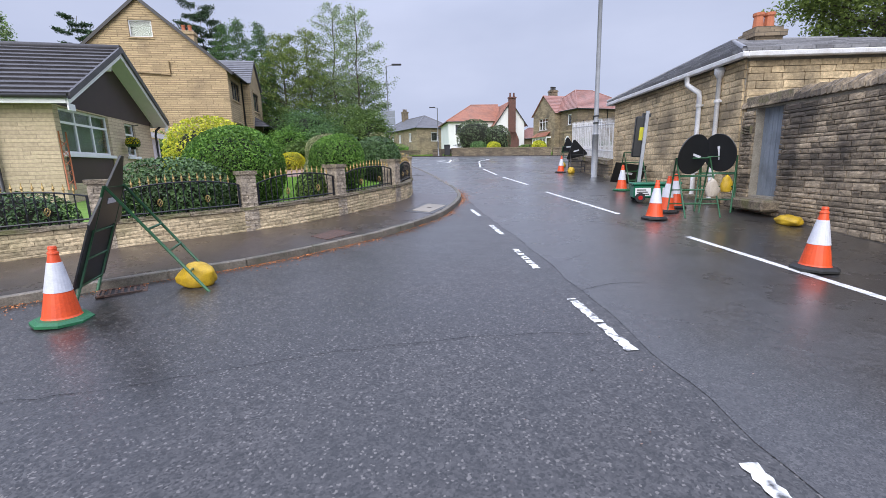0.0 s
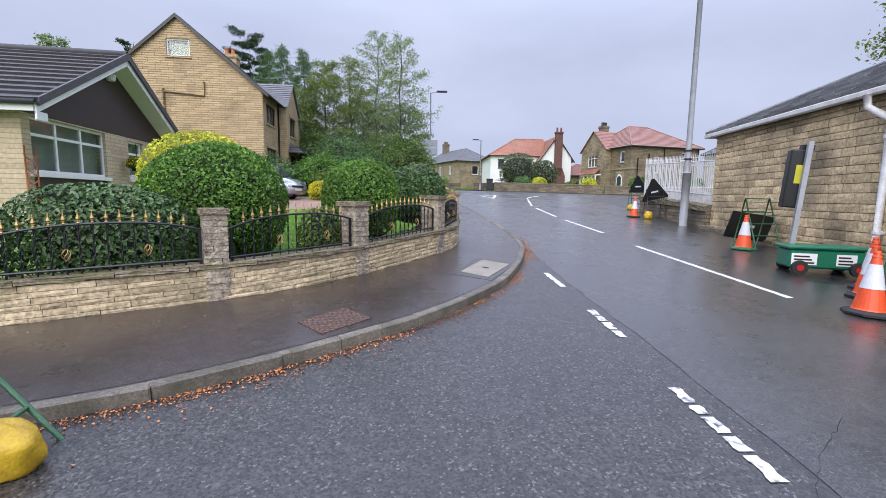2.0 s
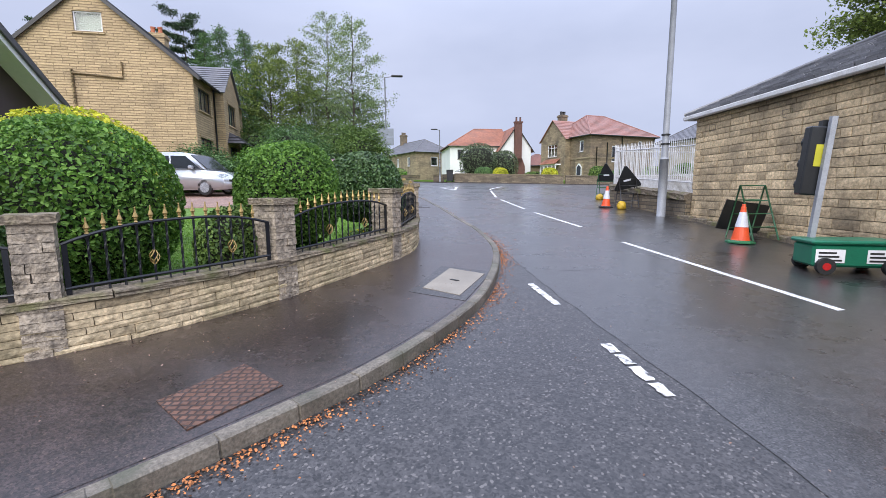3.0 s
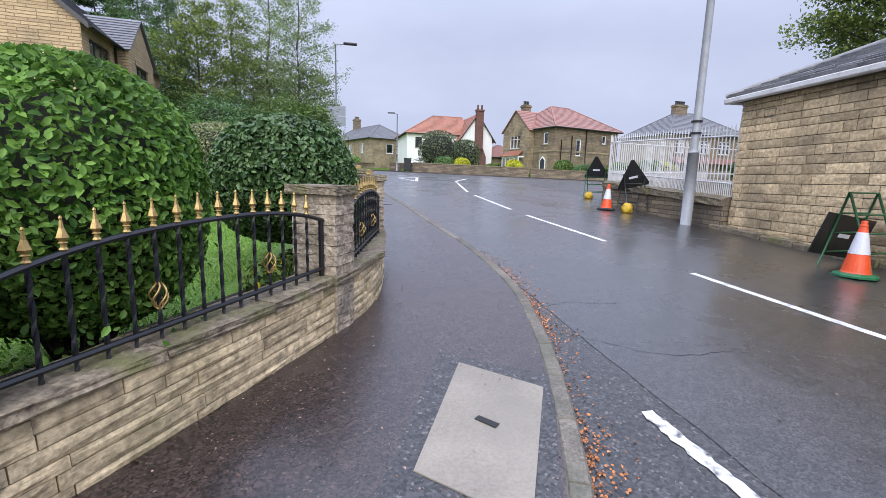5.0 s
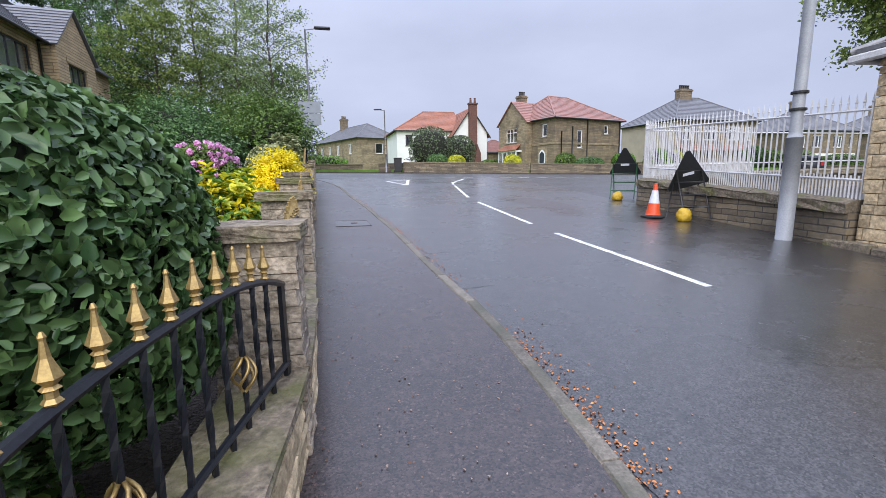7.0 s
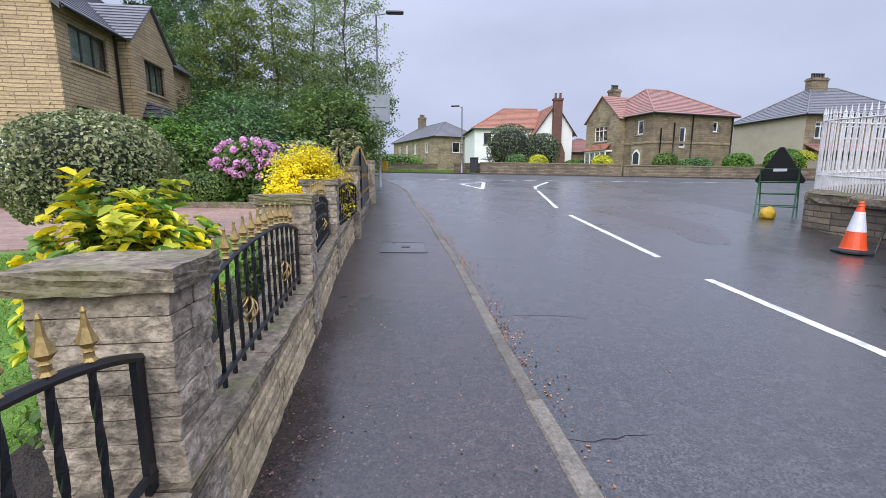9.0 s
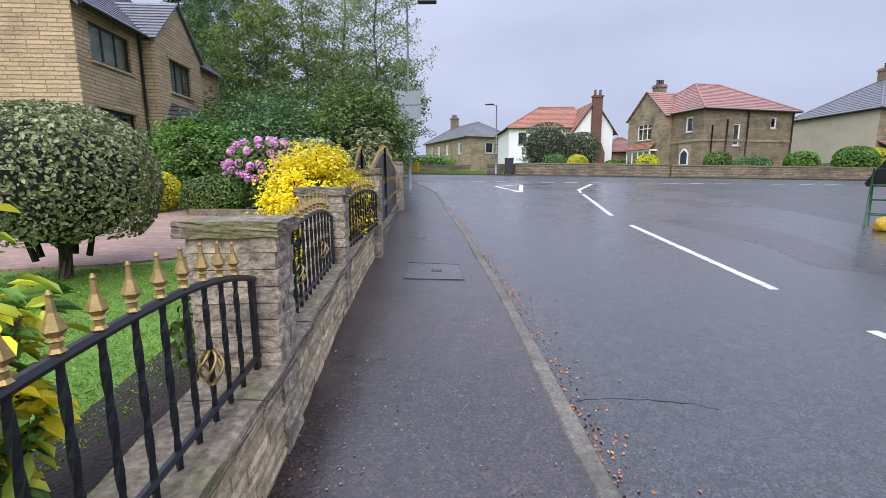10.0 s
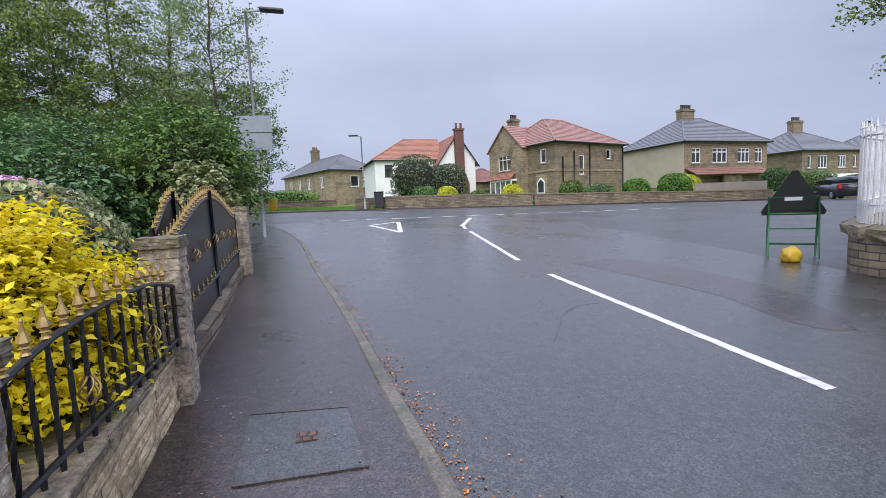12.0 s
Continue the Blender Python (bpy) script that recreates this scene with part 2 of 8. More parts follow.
M = {}
M["road"] = asphalt("wet_asphalt", (0.017, 0.0158, 0.0155), (0.037, 0.0345, 0.034), 0.955, 0.5, 0.3, grain=75, bump=0.75, warm=(0.13, 0.12, 0.112), film=0.5)
M["road_new"] = asphalt("smoother_wet_asphalt", (0.02, 0.0188, 0.0186), (0.037, 0.035, 0.0345), 0.975, 0.4, 0.2, grain=110, bump=0.22, warm=(0.085, 0.08, 0.077), film=0.85)
M["pave"] = asphalt("wet_footway_asphalt", (0.0195, 0.0128, 0.0118), (0.04, 0.0275, 0.0255), 0.98, 0.4, 0.24, grain=105, bump=0.35, warm=(0.1, 0.07, 0.055), film=0.65)
M["ground"] = mat("soil_and_grass", (0.05, 0.08, 0.02), (0.05, 0.035, 0.02), rough=0.9, scale=0.6, fine=20)
M["kerb"] = mat("worn_kerb_stone", (0.2, 0.175, 0.14), (0.095, 0.083, 0.066), rough=0.6, scale=5, fine=70, rand=0.18, bump=0.3,
                stain=(0.07, 0.075, 0.05), stain_scale=3.0, stain_amt=0.7, pits=0.4)
M["line_worn"] = mat("badly_worn_road_paint", (0.75, 0.75, 0.73), (0.55, 0.55, 0.54), rough=0.55, scale=9, fine=90, stain=(0.06, 0.06, 0.062), stain_scale=16.0, stain_amt=1.0)
M["line"] = mat("worn_white_road_paint", (0.78, 0.78, 0.76), (0.5, 0.5, 0.5), rough=0.55, scale=7, fine=90, stain=(0.2, 0.2, 0.2), stain_scale=9.0, stain_amt=0.55)
M["grass"] = mat("lawn", (0.16, 0.29, 0.04), (0.085, 0.17, 0.02), rough=0.8, scale=2.5, fine=60, bump=0.7, dist=0.03)
M["soil"] = mat("damp_bed_soil", (0.05, 0.036, 0.028), (0.022, 0.017, 0.014), rough=0.9, scale=8, fine=60, bump=0.9, dist=0.03)
M["wstone"] = mat("buff_walling_stone", (0.62, 0.5, 0.32), (0.4, 0.31, 0.19), rough=0.75, scale=4, fine=35, rand=0.28, bump=0.6, dist=0.012,
                  stain=(0.15, 0.14, 0.06), stain_scale=1.8, stain_amt=0.4, pits=0.5)
M["wstone_i"] = mat("buff_walling_stone_far", (0.62, 0.5, 0.32), (0.4, 0.31, 0.19), rough=0.75, scale=4, fine=35, island=0.28, bump=0.6, dist=0.012,
                    stain=(0.15, 0.14, 0.06), stain_scale=1.8, stain_amt=0.4, pits=0.5)
M["pstone"] = mat("grey_buff_pillar_stone", (0.5, 0.42, 0.32), (0.3, 0.245, 0.185), rough=0.75, scale=5, fine=30, rand=0.14, bump=1.0, dist=0.02,
                  stain=(0.1, 0.085, 0.075), stain_scale=5.0, stain_amt=0.75, pits=0.6)
M["mortar"] = mat("lime_mortar", (0.42, 0.38, 0.31), (0.24, 0.215, 0.175), rough=0.9, scale=6, fine=50)
M["coping"] = mat("mossy_coping_stone", (0.27, 0.22, 0.155), (0.12, 0.095, 0.068), rough=0.75, scale=6, fine=40, bump=0.8, dist=0.015, rand=0.15,
                  stain=(0.12, 0.125, 0.035), stain_scale=4.0, stain_amt=0.7, pits=0.55)
M["iron"] = mat("black_painted_iron", (0.012, 0.014, 0.02), (0.006, 0.007, 0.01), rough=0.35, scale=20, fine=120, bump=0.15, dist=0.003)
M["gold"] = mat("gold_painted_iron", (0.5, 0.36, 0.14), (0.3, 0.2, 0.08), rough=0.42, scale=40, fine=200, bump=0.1, dist=0.002, metal=0.6)
M["lstone"] = mat("lodge_stone", (0.68, 0.53, 0.325), (0.45, 0.34, 0.2), rough=0.8, scale=3.5, fine=30, rand=0.26, bump=0.7, dist=0.015,
                  stain=(0.09, 0.075, 0.055), stain_scale=1.0, stain_amt=0.65, pits=0.4)
M["lstone_i"] = mat("lodge_stone_far", (0.68, 0.53, 0.325), (0.45, 0.34, 0.2), rough=0.8, scale=3.5, fine=30, island=0.26, bump=0.7, dist=0.015,
                    stain=(0.09, 0.075, 0.055), stain_scale=1.0, stain_amt=0.65, pits=0.4)
M["ystone"] = mat("sooty_yard_wall_stone", (0.42, 0.33, 0.22), (0.18, 0.145, 0.11), rough=0.8, scale=3.5, fine=30, rand=0.4, bump=0.8, dist=0.015,
                  stain=(0.035, 0.03, 0.028), stain_scale=1.2, stain_amt=0.85, pits=0.45)
M["slate"] = mat("wet_stone_slate", (0.3, 0.3, 0.315), (0.17, 0.17, 0.18), rough=0.4, scale=3, fine=25, island=0.3, bump=0.4, stain=(0.3, 0.3, 0.32), stain_scale=1.3, stain_amt=0.4)
M["darktile"] = mat("dark_concrete_tile", (0.085, 0.08, 0.085), (0.045, 0.042, 0.045), rough=0.42, scale=4, fine=30, island=0.2, bump=0.3)
M["redtile"] = mat("orange_clay_tile", (0.42, 0.18, 0.105), (0.25, 0.1, 0.065), rough=0.6, scale=3, fine=20, island=0.16, stain=(0.14, 0.09, 0.07), stain_scale=0.8, stain_amt=0.5, bump=0.3)
M["pinktile"] = mat("faded_red_clay_tile", (0.38, 0.19, 0.15), (0.24, 0.115, 0.095), rough=0.5, scale=3, fine=20, island=0.18, stain=(0.16, 0.11, 0.095), stain_scale=0.8, stain_amt=0.5, bump=0.3)
M["greytile"] = mat("grey_roof_tile", (0.19, 0.19, 0.205), (0.11, 0.11, 0.12), rough=0.5, scale=3, fine=20, island=0.15, bump=0.3)
M["bstone"] = coursed("pale_coursed_stone", (0.54, 0.43, 0.29), (0.44, 0.345, 0.235), (0.36, 0.285, 0.2), 0.8, 0.1, bump=0.35, dirt_amt=0.15)
M["hstone"] = coursed("golden_pitched_stone", (0.57, 0.42, 0.235), (0.43, 0.315, 0.175), (0.27, 0.195, 0.11), 0.62, 0.115, msize=0.014, bump=1.0, dirt_amt=0.4)
M["fstone"] = coursed("weathered_brown_stone", (0.36, 0.285, 0.18), (0.24, 0.185, 0.12), (0.16, 0.125, 0.085), 0.42, 0.15, dirt_amt=0.75)
M["fstone2"] = coursed("sooty_brown_stone", (0.27, 0.205, 0.13), (0.17, 0.13, 0.088), (0.12, 0.095, 0.066), 0.42, 0.15, dirt_amt=0.8)
M["dstone"] = coursed("low_boundary_stone", (0.27, 0.215, 0.14), (0.14, 0.11, 0.075), (0.07, 0.06, 0.05), 0.4, 0.11, dirt_amt=0.7)
M["brick"] = coursed("chimney_brick", (0.2, 0.075, 0.055), (0.14, 0.055, 0.04), (0.1, 0.08, 0.07), 0.22, 0.075, dirt_amt=0.3)
M["render_w"] = mat("white_render", (0.8, 0.8, 0.79), (0.72, 0.72, 0.71), rough=0.8, scale=1.2, fine=20, bump=0.1, stain=(0.6, 0.6, 0.58), stain_scale=0.7, stain_amt=0.3)
M["render_b"] = mat("beige_render", (0.52, 0.46, 0.35), (0.45, 0.395, 0.3), rough=0.85, scale=1.2, fine=20, bump=0.1, stain=(0.33, 0.29, 0.23), stain_scale=0.7, stain_amt=0.4)
M["white"] = mat("white_upvc", (0.8, 0.8, 0.8), (0.72, 0.72, 0.72), rough=0.35, bump=0.03)
M["wpaint"] = mat("weathered_white_paint", (0.74, 0.74, 0.75), (0.55, 0.54, 0.53), rough=0.5, scale=5, fine=40, bump=0.2, stain=(0.4, 0.37, 0.33), stain_scale=4.0, stain_amt=0.4)
M["brown"] = mat("brown_cladding", (0.05, 0.03, 0.03), (0.036, 0.022, 0.022), rough=0.5, scale=3, fine=30, bump=0.1)
M["darkframe"] = mat("dark_window_frame", (0.03, 0.028, 0.03), (0.02, 0.02, 0.02), rough=0.4, bump=0.05)
M["glass"] = glass_mat("window_glass")
M["curtain"] = mat("pale_blind", (0.34, 0.36, 0.3), (0.26, 0.28, 0.24), rough=0.9, scale=2, fine=30, stretch=(6, 6, 0.4))
M["galv"] = mat("galvanised_steel", (0.36, 0.375, 0.4), (0.26, 0.27, 0.29), rough=0.6, scale=4, fine=50, bump=0.08, metal=0.2)
M["greenpaint"] = mat("green_frame_paint", (0.035, 0.13, 0.055), (0.02, 0.075, 0.035), rough=0.4, scale=12, fine=80, bump=0.1)
M["black"] = mat("black_sign_back", (0.016, 0.017, 0.018), (0.009, 0.01, 0.011), rough=0.35, scale=5, fine=60, bump=0.06)
M["orange"] = mat("cone_orange", (0.8, 0.1, 0.025), (0.62, 0.07, 0.02), rough=0.4, scale=8, fine=50, bump=0.06)
M["sleeve"] = mat("reflective_white_sleeve", (0.66, 0.67, 0.72), (0.54, 0.55, 0.6), rough=0.35, scale=15, fine=70, bump=0.05)
M["rubber"] = mat("black_rubber", (0.02, 0.02, 0.02), (0.012, 0.012, 0.012), rough=0.6)
M["greenrub"] = mat("green_rubber", (0.02, 0.16, 0.06), (0.015, 0.1, 0.045), rough=0.5)
M["yellow"] = mat("yellow_sandbag", (0.62, 0.4, 0.02), (0.42, 0.26, 0.015), rough=0.5, scale=9, fine=60, bump=0.4, stain=(0.2, 0.13, 0.03), stain_scale=6.0, stain_amt=0.35)
M["paleb"] = mat("pale_sandbag", (0.5, 0.44, 0.36), (0.36, 0.31, 0.25), rough=0.6, scale=9, fine=60, bump=0.4)
M["bark"] = mat("bark", (0.11, 0.09, 0.07), (0.045, 0.038, 0.03), rough=0.9, scale=9, fine=60, bump=0.9, dist=0.03, stretch=(1, 1, 0.3))
M["bluedoor"] = mat("faded_blue_grey_door_paint", (0.28, 0.32, 0.37), (0.2, 0.23, 0.27), rough=0.7, scale=4, fine=40, bump=0.3, stretch=(6, 6, 0.5), stain=(0.12, 0.13, 0.14), stain_scale=3.0)
M["block"] = coursed("pink_block_paving", (0.4, 0.25, 0.19), (0.3, 0.185, 0.145), (0.13, 0.1, 0.08), 0.2, 0.1, msize=0.006, rough=0.55, bump=0.4, plan=True, dirt_amt=0.3)
M["litter"] = mat("fallen_blossom_litter", (0.6, 0.22, 0.07), (0.3, 0.12, 0.045), rough=0.8, island=0.5)
M["lf_hedge"] = leaf_mat("hedge_leaf", (0.04, 0.115, 0.018), (0.22, 0.4, 0.07), trans=0.35)
M["lf_dark"] = leaf_mat("dark_glossy_leaf", (0.028, 0.07, 0.022), (0.13, 0.22, 0.075), rough=0.3, trans=0.12)
M["lf_conif"] = leaf_mat("conifer_leaf", (0.035, 0.09, 0.03), (0.16, 0.28, 0.09))
M["lf_birch"] = leaf_mat("birch_leaf", (0.11, 0.18, 0.06), (0.34, 0.44, 0.18), trans=0.35)
M["lf_birch2"] = leaf_mat("fresh_yellow_green_leaf", (0.075, 0.12, 0.025), (0.29, 0.37, 0.09), trans=0.35)
M["lf_pine"] = leaf_mat("dark_pine_needles", (0.018, 0.04, 0.018), (0.07, 0.12, 0.05), trans=0.1)
M["lf_mid"] = leaf_mat("shrub_leaf", (0.04, 0.09, 0.02), (0.18, 0.27, 0.06))
M["lf_yellow"] = leaf_mat("yellow_leaf", (0.62, 0.5, 0.012), (0.95, 0.8, 0.03), trans=0.4)
M["lf_yg"] = leaf_mat("yellow_green_leaf", (0.3, 0.38, 0.035), (0.74, 0.68, 0.06), trans=0.3)
M["lf_grey"] = leaf_mat("grey_green_leaf", (0.05, 0.075, 0.035), (0.15, 0.19, 0.1), trans=0.15)
M["lf_var"] = leaf_mat("variegated_leaf", (0.07, 0.12, 0.035), (0.46, 0.46, 0.24), trans=0.2)
M["fl_pink"] = leaf_mat("pink_blossom", (0.58, 0.2, 0.44), (0.85, 0.55, 0.76), trans=0.3)
# near-black puts the shade inside bushes into the colour; thin stems share it
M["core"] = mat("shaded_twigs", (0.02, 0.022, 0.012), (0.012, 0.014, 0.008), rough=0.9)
M["cover"] = mat("concrete_cover_slab", (0.31, 0.275, 0.225), (0.22, 0.195, 0.16), rough=0.6, scale=3, fine=60, stain=(0.2, 0.18, 0.15), stain_scale=2.0)
M["rust"] = coursed("rusty_iron_cover", (0.17, 0.08, 0.05), (0.12, 0.06, 0.04), (0.05, 0.03, 0.025), 0.05, 0.05, msize=0.008, rough=0.5, bump=0.8, plan=True, dirt_amt=0.4)
M["carw"] = mat("white_car_paint", (0.75, 0.76, 0.78), (0.73, 0.74, 0.76), rough=0.2, bump=0, coat=0.6)
M["cars"] = mat("silver_car_paint", (0.55, 0.57, 0.6), (0.53, 0.55, 0.58), rough=0.25, bump=0, coat=0.6, metal=0.5)
M["card"] = mat("dark_car_paint", (0.03, 0.03, 0.04), (0.025, 0.025, 0.03), rough=0.2, bump=0, coat=0.6)
M["redlamp"] = mat("red_lamp_lens", (0.5, 0.02, 0.02), (0.4, 0.02, 0.02), rough=0.2, bump=0)
M["carglass"] = mat("car_glass", (0.02, 0.025, 0.03), (0.015, 0.02, 0.022), rough=0.05, bump=0)
M["terracotta"] = mat("terracotta", (0.5, 0.17, 0.08), (0.38, 0.12, 0.06), rough=0.7)
M["signback"] = mat("grey_sign_back", (0.24, 0.27, 0.3), (0.19, 0.21, 0.235), rough=0.55, bump=0.03)
M["binplastic"] = mat("dark_bin_plastic", (0.025, 0.025, 0.03), (0.02, 0.02, 0.024), rough=0.5, bump=0.05)
M["boxgreen"] = mat("green_plastic_box", (0.01, 0.16, 0.085), (0.008, 0.12, 0.065), rough=0.35, bump=0.05)


# ---- helpers of this place ----
def sstep(u):
    u = min(1.0, max(0.0, u))
    return u * u * (3 - 2 * u)


def gz(x, y):
    """Height of the road: a steady climb that eases off at the junction."""
    if y < 24:
        return 0.055 * y if y > -40 else -2.2
    u = min(1.0, (y - 24) / 22)
    return 1.32 + 1.21 * (u - 0.35 * u * u) - 0.02 * (max(-25, min(45, x)) - 11) * sstep(u)


def part(name, bm, material, parent=None, label="", smooth=False):
    me = bpy.data.meshes.new(name)
    bm.to_mesh(me)
    bm.free()
    if smooth:
        me.shade_smooth()
    if material:
        me.materials.append(material)
    ob = new(name, me)
    ob.parent = parent
    if label:
        tagged(ob, label)
    return ob


def raw(name, verts, faces, material, parent=None, smooth=False):
    me = bpy.data.meshes.new(name)
    me.from_pydata(verts, [], faces)
    if smooth:
        me.shade_smooth()
    me.materials.append(material)
    ob = new(name, me)
    ob.parent = parent
    return ob


def thing(name, m, label, category, group="", kind=""):
    ob = new(name)
    ob.empty_display_size = 0.2
    ob.matrix_basis = m
    return tagged(ob, label, category, group, kind)


def box(bm, x0, x1, y0, y1, z0, z1, m=None, bevel=0.0):
    mm = Matrix.Translation(((x0 + x1) / 2, (y0 + y1) / 2, (z0 + z1) / 2)) @ Matrix.Diagonal((abs(x1 - x0), abs(y1 - y0), abs(z1 - z0), 1))
    r = bmesh.ops.create_cube(bm, size=1.0, matrix=(m @ mm) if m else mm)
    if bevel:
        es = list({e for v in r["verts"] for e in v.link_edges})
        bmesh.ops.bevel(bm, geom=es, offset=bevel, segments=1, affect="EDGES")
    return r["verts"]


def tube(bm, pts, r, sides=8, r2=None, cap=True):
    """A round bar along points, tapering to r2."""
    pts = [Vector(p) for p in pts]
    n = len(pts)
    rings = []
    for i, p in enumerate(pts):
        d = (pts[min(i + 1, n - 1)] - pts[max(i - 1, 0)]).normalized()
        a = d.cross(Vector((0, 0, 1)))
        if a.length < 1e-3:
            a = Vector((1, 0, 0))
        a.normalize()
        b = d.cross(a)
        rad = r if r2 is None else r + (r2 - r) * i / (n - 1)
        rings.append([bm.verts.new(p + (a * math.cos(k * 2 * math.pi / sides) + b * math.sin(k * 2 * math.pi / sides)) * rad) for k in range(sides)])
    for i in range(n - 1):
        for k in range(sides):
            bm.faces.new((rings[i][k], rings[i][(k + 1) % sides], rings[i + 1][(k + 1) % sides], rings[i + 1][k]))
    if cap:
        bm.faces.new(rings[0])
        bm.faces.new(list(reversed(rings[-1])))


def lathe(bm, prof, sides=16, m=None):
    """Turn a profile of (radius, height) about z."""
    rings = []
    for r, z in prof:
        rings.append([bm.verts.new((m @ Vector((r * math.cos(k * 2 * math.pi / sides), r * math.sin(k * 2 * math.pi / sides), z))) if m else
                      (r * math.cos(k * 2 * math.pi / sides), r * math.sin(k * 2 * math.pi / sides), z)) for k in range(sides)])
    for i in range(len(prof) - 1):
        for k in range(sides):
            bm.faces.new((rings[i][k], rings[i][(k + 1) % sides], rings[i + 1][(k + 1) % sides], rings[i + 1][k]))
    bm.faces.new(list(reversed(rings[0])))
    bm.faces.new(rings[-1])


def spline(pts, step=0.25):
    """Catmull-Rom through plan points, at even steps."""
    P = [Vector((*p, 0)) for p in pts]
    P = [2 * P[0] - P[1]] + P + [2 * P[-1] - P[-2]]
    dense = []
    for i in range(1, len(P) - 2):
        for k in range(16):
            t = k / 16
            dense.append(0.5 * ((2 * P[i]) + (P[i + 1] - P[i - 1]) * t + (2 * P[i - 1] - 5 * P[i] + 4 * P[i + 1] - P[i + 2]) * t * t
                                + (3 * P[i] - P[i - 1] - 3 * P[i + 1] + P[i + 2]) * t ** 3))
    dense.append(P[-2])
    out, left = [dense[0]], step
    for a, b in zip(dense, dense[1:]):
        seg = (b - a).length
        pos = 0.0
        while seg - pos >= left:
            pos += left
            out.append(a.lerp(b, pos / seg))
            left = step
        left -= seg - pos
    return [(p.x, p.y) for p in out]


def sheet(name, poly, dz, material, skirt=0.0, parent=None):
    """A flat area with the given outline, laid dz above the road's slope, with a skirt downwards."""
    from mathutils.geometry import tessellate_polygon
    v3 = [Vector((x, y, 0)) for x, y in poly]
    tris = tessellate_polygon([v3])
    verts = [(x, y, gz(x, y) + dz) for x, y in poly]
    faces = [tuple(t) for t in tris]
    if skirt:
        n = len(poly)
        verts += [(x, y, gz(x, y) + dz - skirt) for x, y in poly]
        faces += [(i, (i + 1) % n, n + (i + 1) % n, n + i) for i in range(n)]
    ob = raw(name, verts, faces, material, parent)
    bm = bmesh.new()
    bm.from_mesh(ob.data)
    bmesh.ops.recalc_face_normals(bm, faces=bm.faces)
    up = sum(f.normal.z * f.calc_area() for f in bm.faces)
    if up < 0:
        bmesh.ops.reverse_faces(bm, faces=bm.faces)
    bm.to_mesh(ob.data)
    bm.free()
    return ob


def leaves(name, pts, nrm, size, material, parent, seed=0, aspect=0.55, jitter=0.7, fold=True, axis=None):
    """Many small leaves at points, each a folded blade turned about its normal."""
    rng = np.random.default_rng(seed)
    pts, nrm = np.asarray(pts, float), np.asarray(nrm, float)
    n = len(pts)
    nn = nrm + rng.normal(0, jitter, (n, 3))
    nn /= np.linalg.norm(nn, axis=1)[:, None] + 1e-9
    a = np.cross(nn, rng.normal(0, 1, (n, 3))) if axis is None else axis - nn * (axis * nn).sum(1)[:, None]
    a /= np.linalg.norm(a, axis=1)[:, None] + 1e-9
    b = np.cross(nn, a)
    s = size * rng.uniform(0.6, 1.3, (n, 1))
    w = s * aspect
    lift = nn * s * 0.12
    me = bpy.data.meshes.new(name)
    if fold:
        q = a * s
        v = np.stack([pts - q * 0.5, pts - q * 0.18 + b * w * 0.5 + lift, pts + q * 0.22 + b * w * 0.42 + lift, pts + q * 0.52 - lift * 0.6,
                      pts + q * 0.22 - b * w * 0.42 + lift, pts - q * 0.18 - b * w * 0.5 + lift], 1).reshape(-1, 3)
        base = np.arange(n) * 6
        f = np.stack([base, base + 1, base + 2, base + 3, base, base + 3, base + 4, base + 5], 1).reshape(-1, 4)
    else:
        v = np.stack([pts - a * s * 0.5, pts + b * w * 0.5 + lift, pts + a * s * 0.5, pts - b * w * 0.5 + lift], 1).reshape(-1, 3)
        base = np.arange(n) * 4
        f = np.stack([base, base + 1, base + 2, base + 3], 1)
    k = f.shape[1]
    me.vertices.add(len(v))
    me.vertices.foreach_set("co", v.astype(np.float32).ravel())
    me.loops.add(f.size)
    me.loops.foreach_set("vertex_index", f.astype(np.int32).ravel())
    me.polygons.add(len(f))
    me.polygons.foreach_set("loop_start", (np.arange(len(f)) * k).astype(np.int32))
    me.update(calc_edges=True)
    me.materials.append(material)
    ob = new(name, me)
    ob.parent = parent
    return ob


def lumpy(rng, n, rx, ry, rz, lumps=14, depth=0.16, bottom=-0.75, square=2.4):
    """Points and normals in the outer skin of a clipped, lumpy, rounded bush."""
    d = rng.normal(0, 1, (n * 2, 3))
    d /= np.linalg.norm(d, axis=1)[:, None]
    d = d[d[:, 2] > bottom][:n]
    c = rng.normal(0, 1, (lumps, 3))
    c /= np.linalg.norm(c, axis=1)[:, None]
    amp = rng.uniform(-0.5, 1.0, lumps)
    bulge = (np.exp(-((1 - d @ c.T) * 7)) * amp).sum(1)
    k = (np.abs(d) ** square).sum(1) ** (-1 / square)
    rad = k * (1 + 0.09 * bulge) - rng.uniform(0, 1, len(d)) ** 2 * depth
    return d * rad[:, None] * (rx, ry, rz), d / (np.array([rx, ry, rz]) / max(rx, ry, rz))


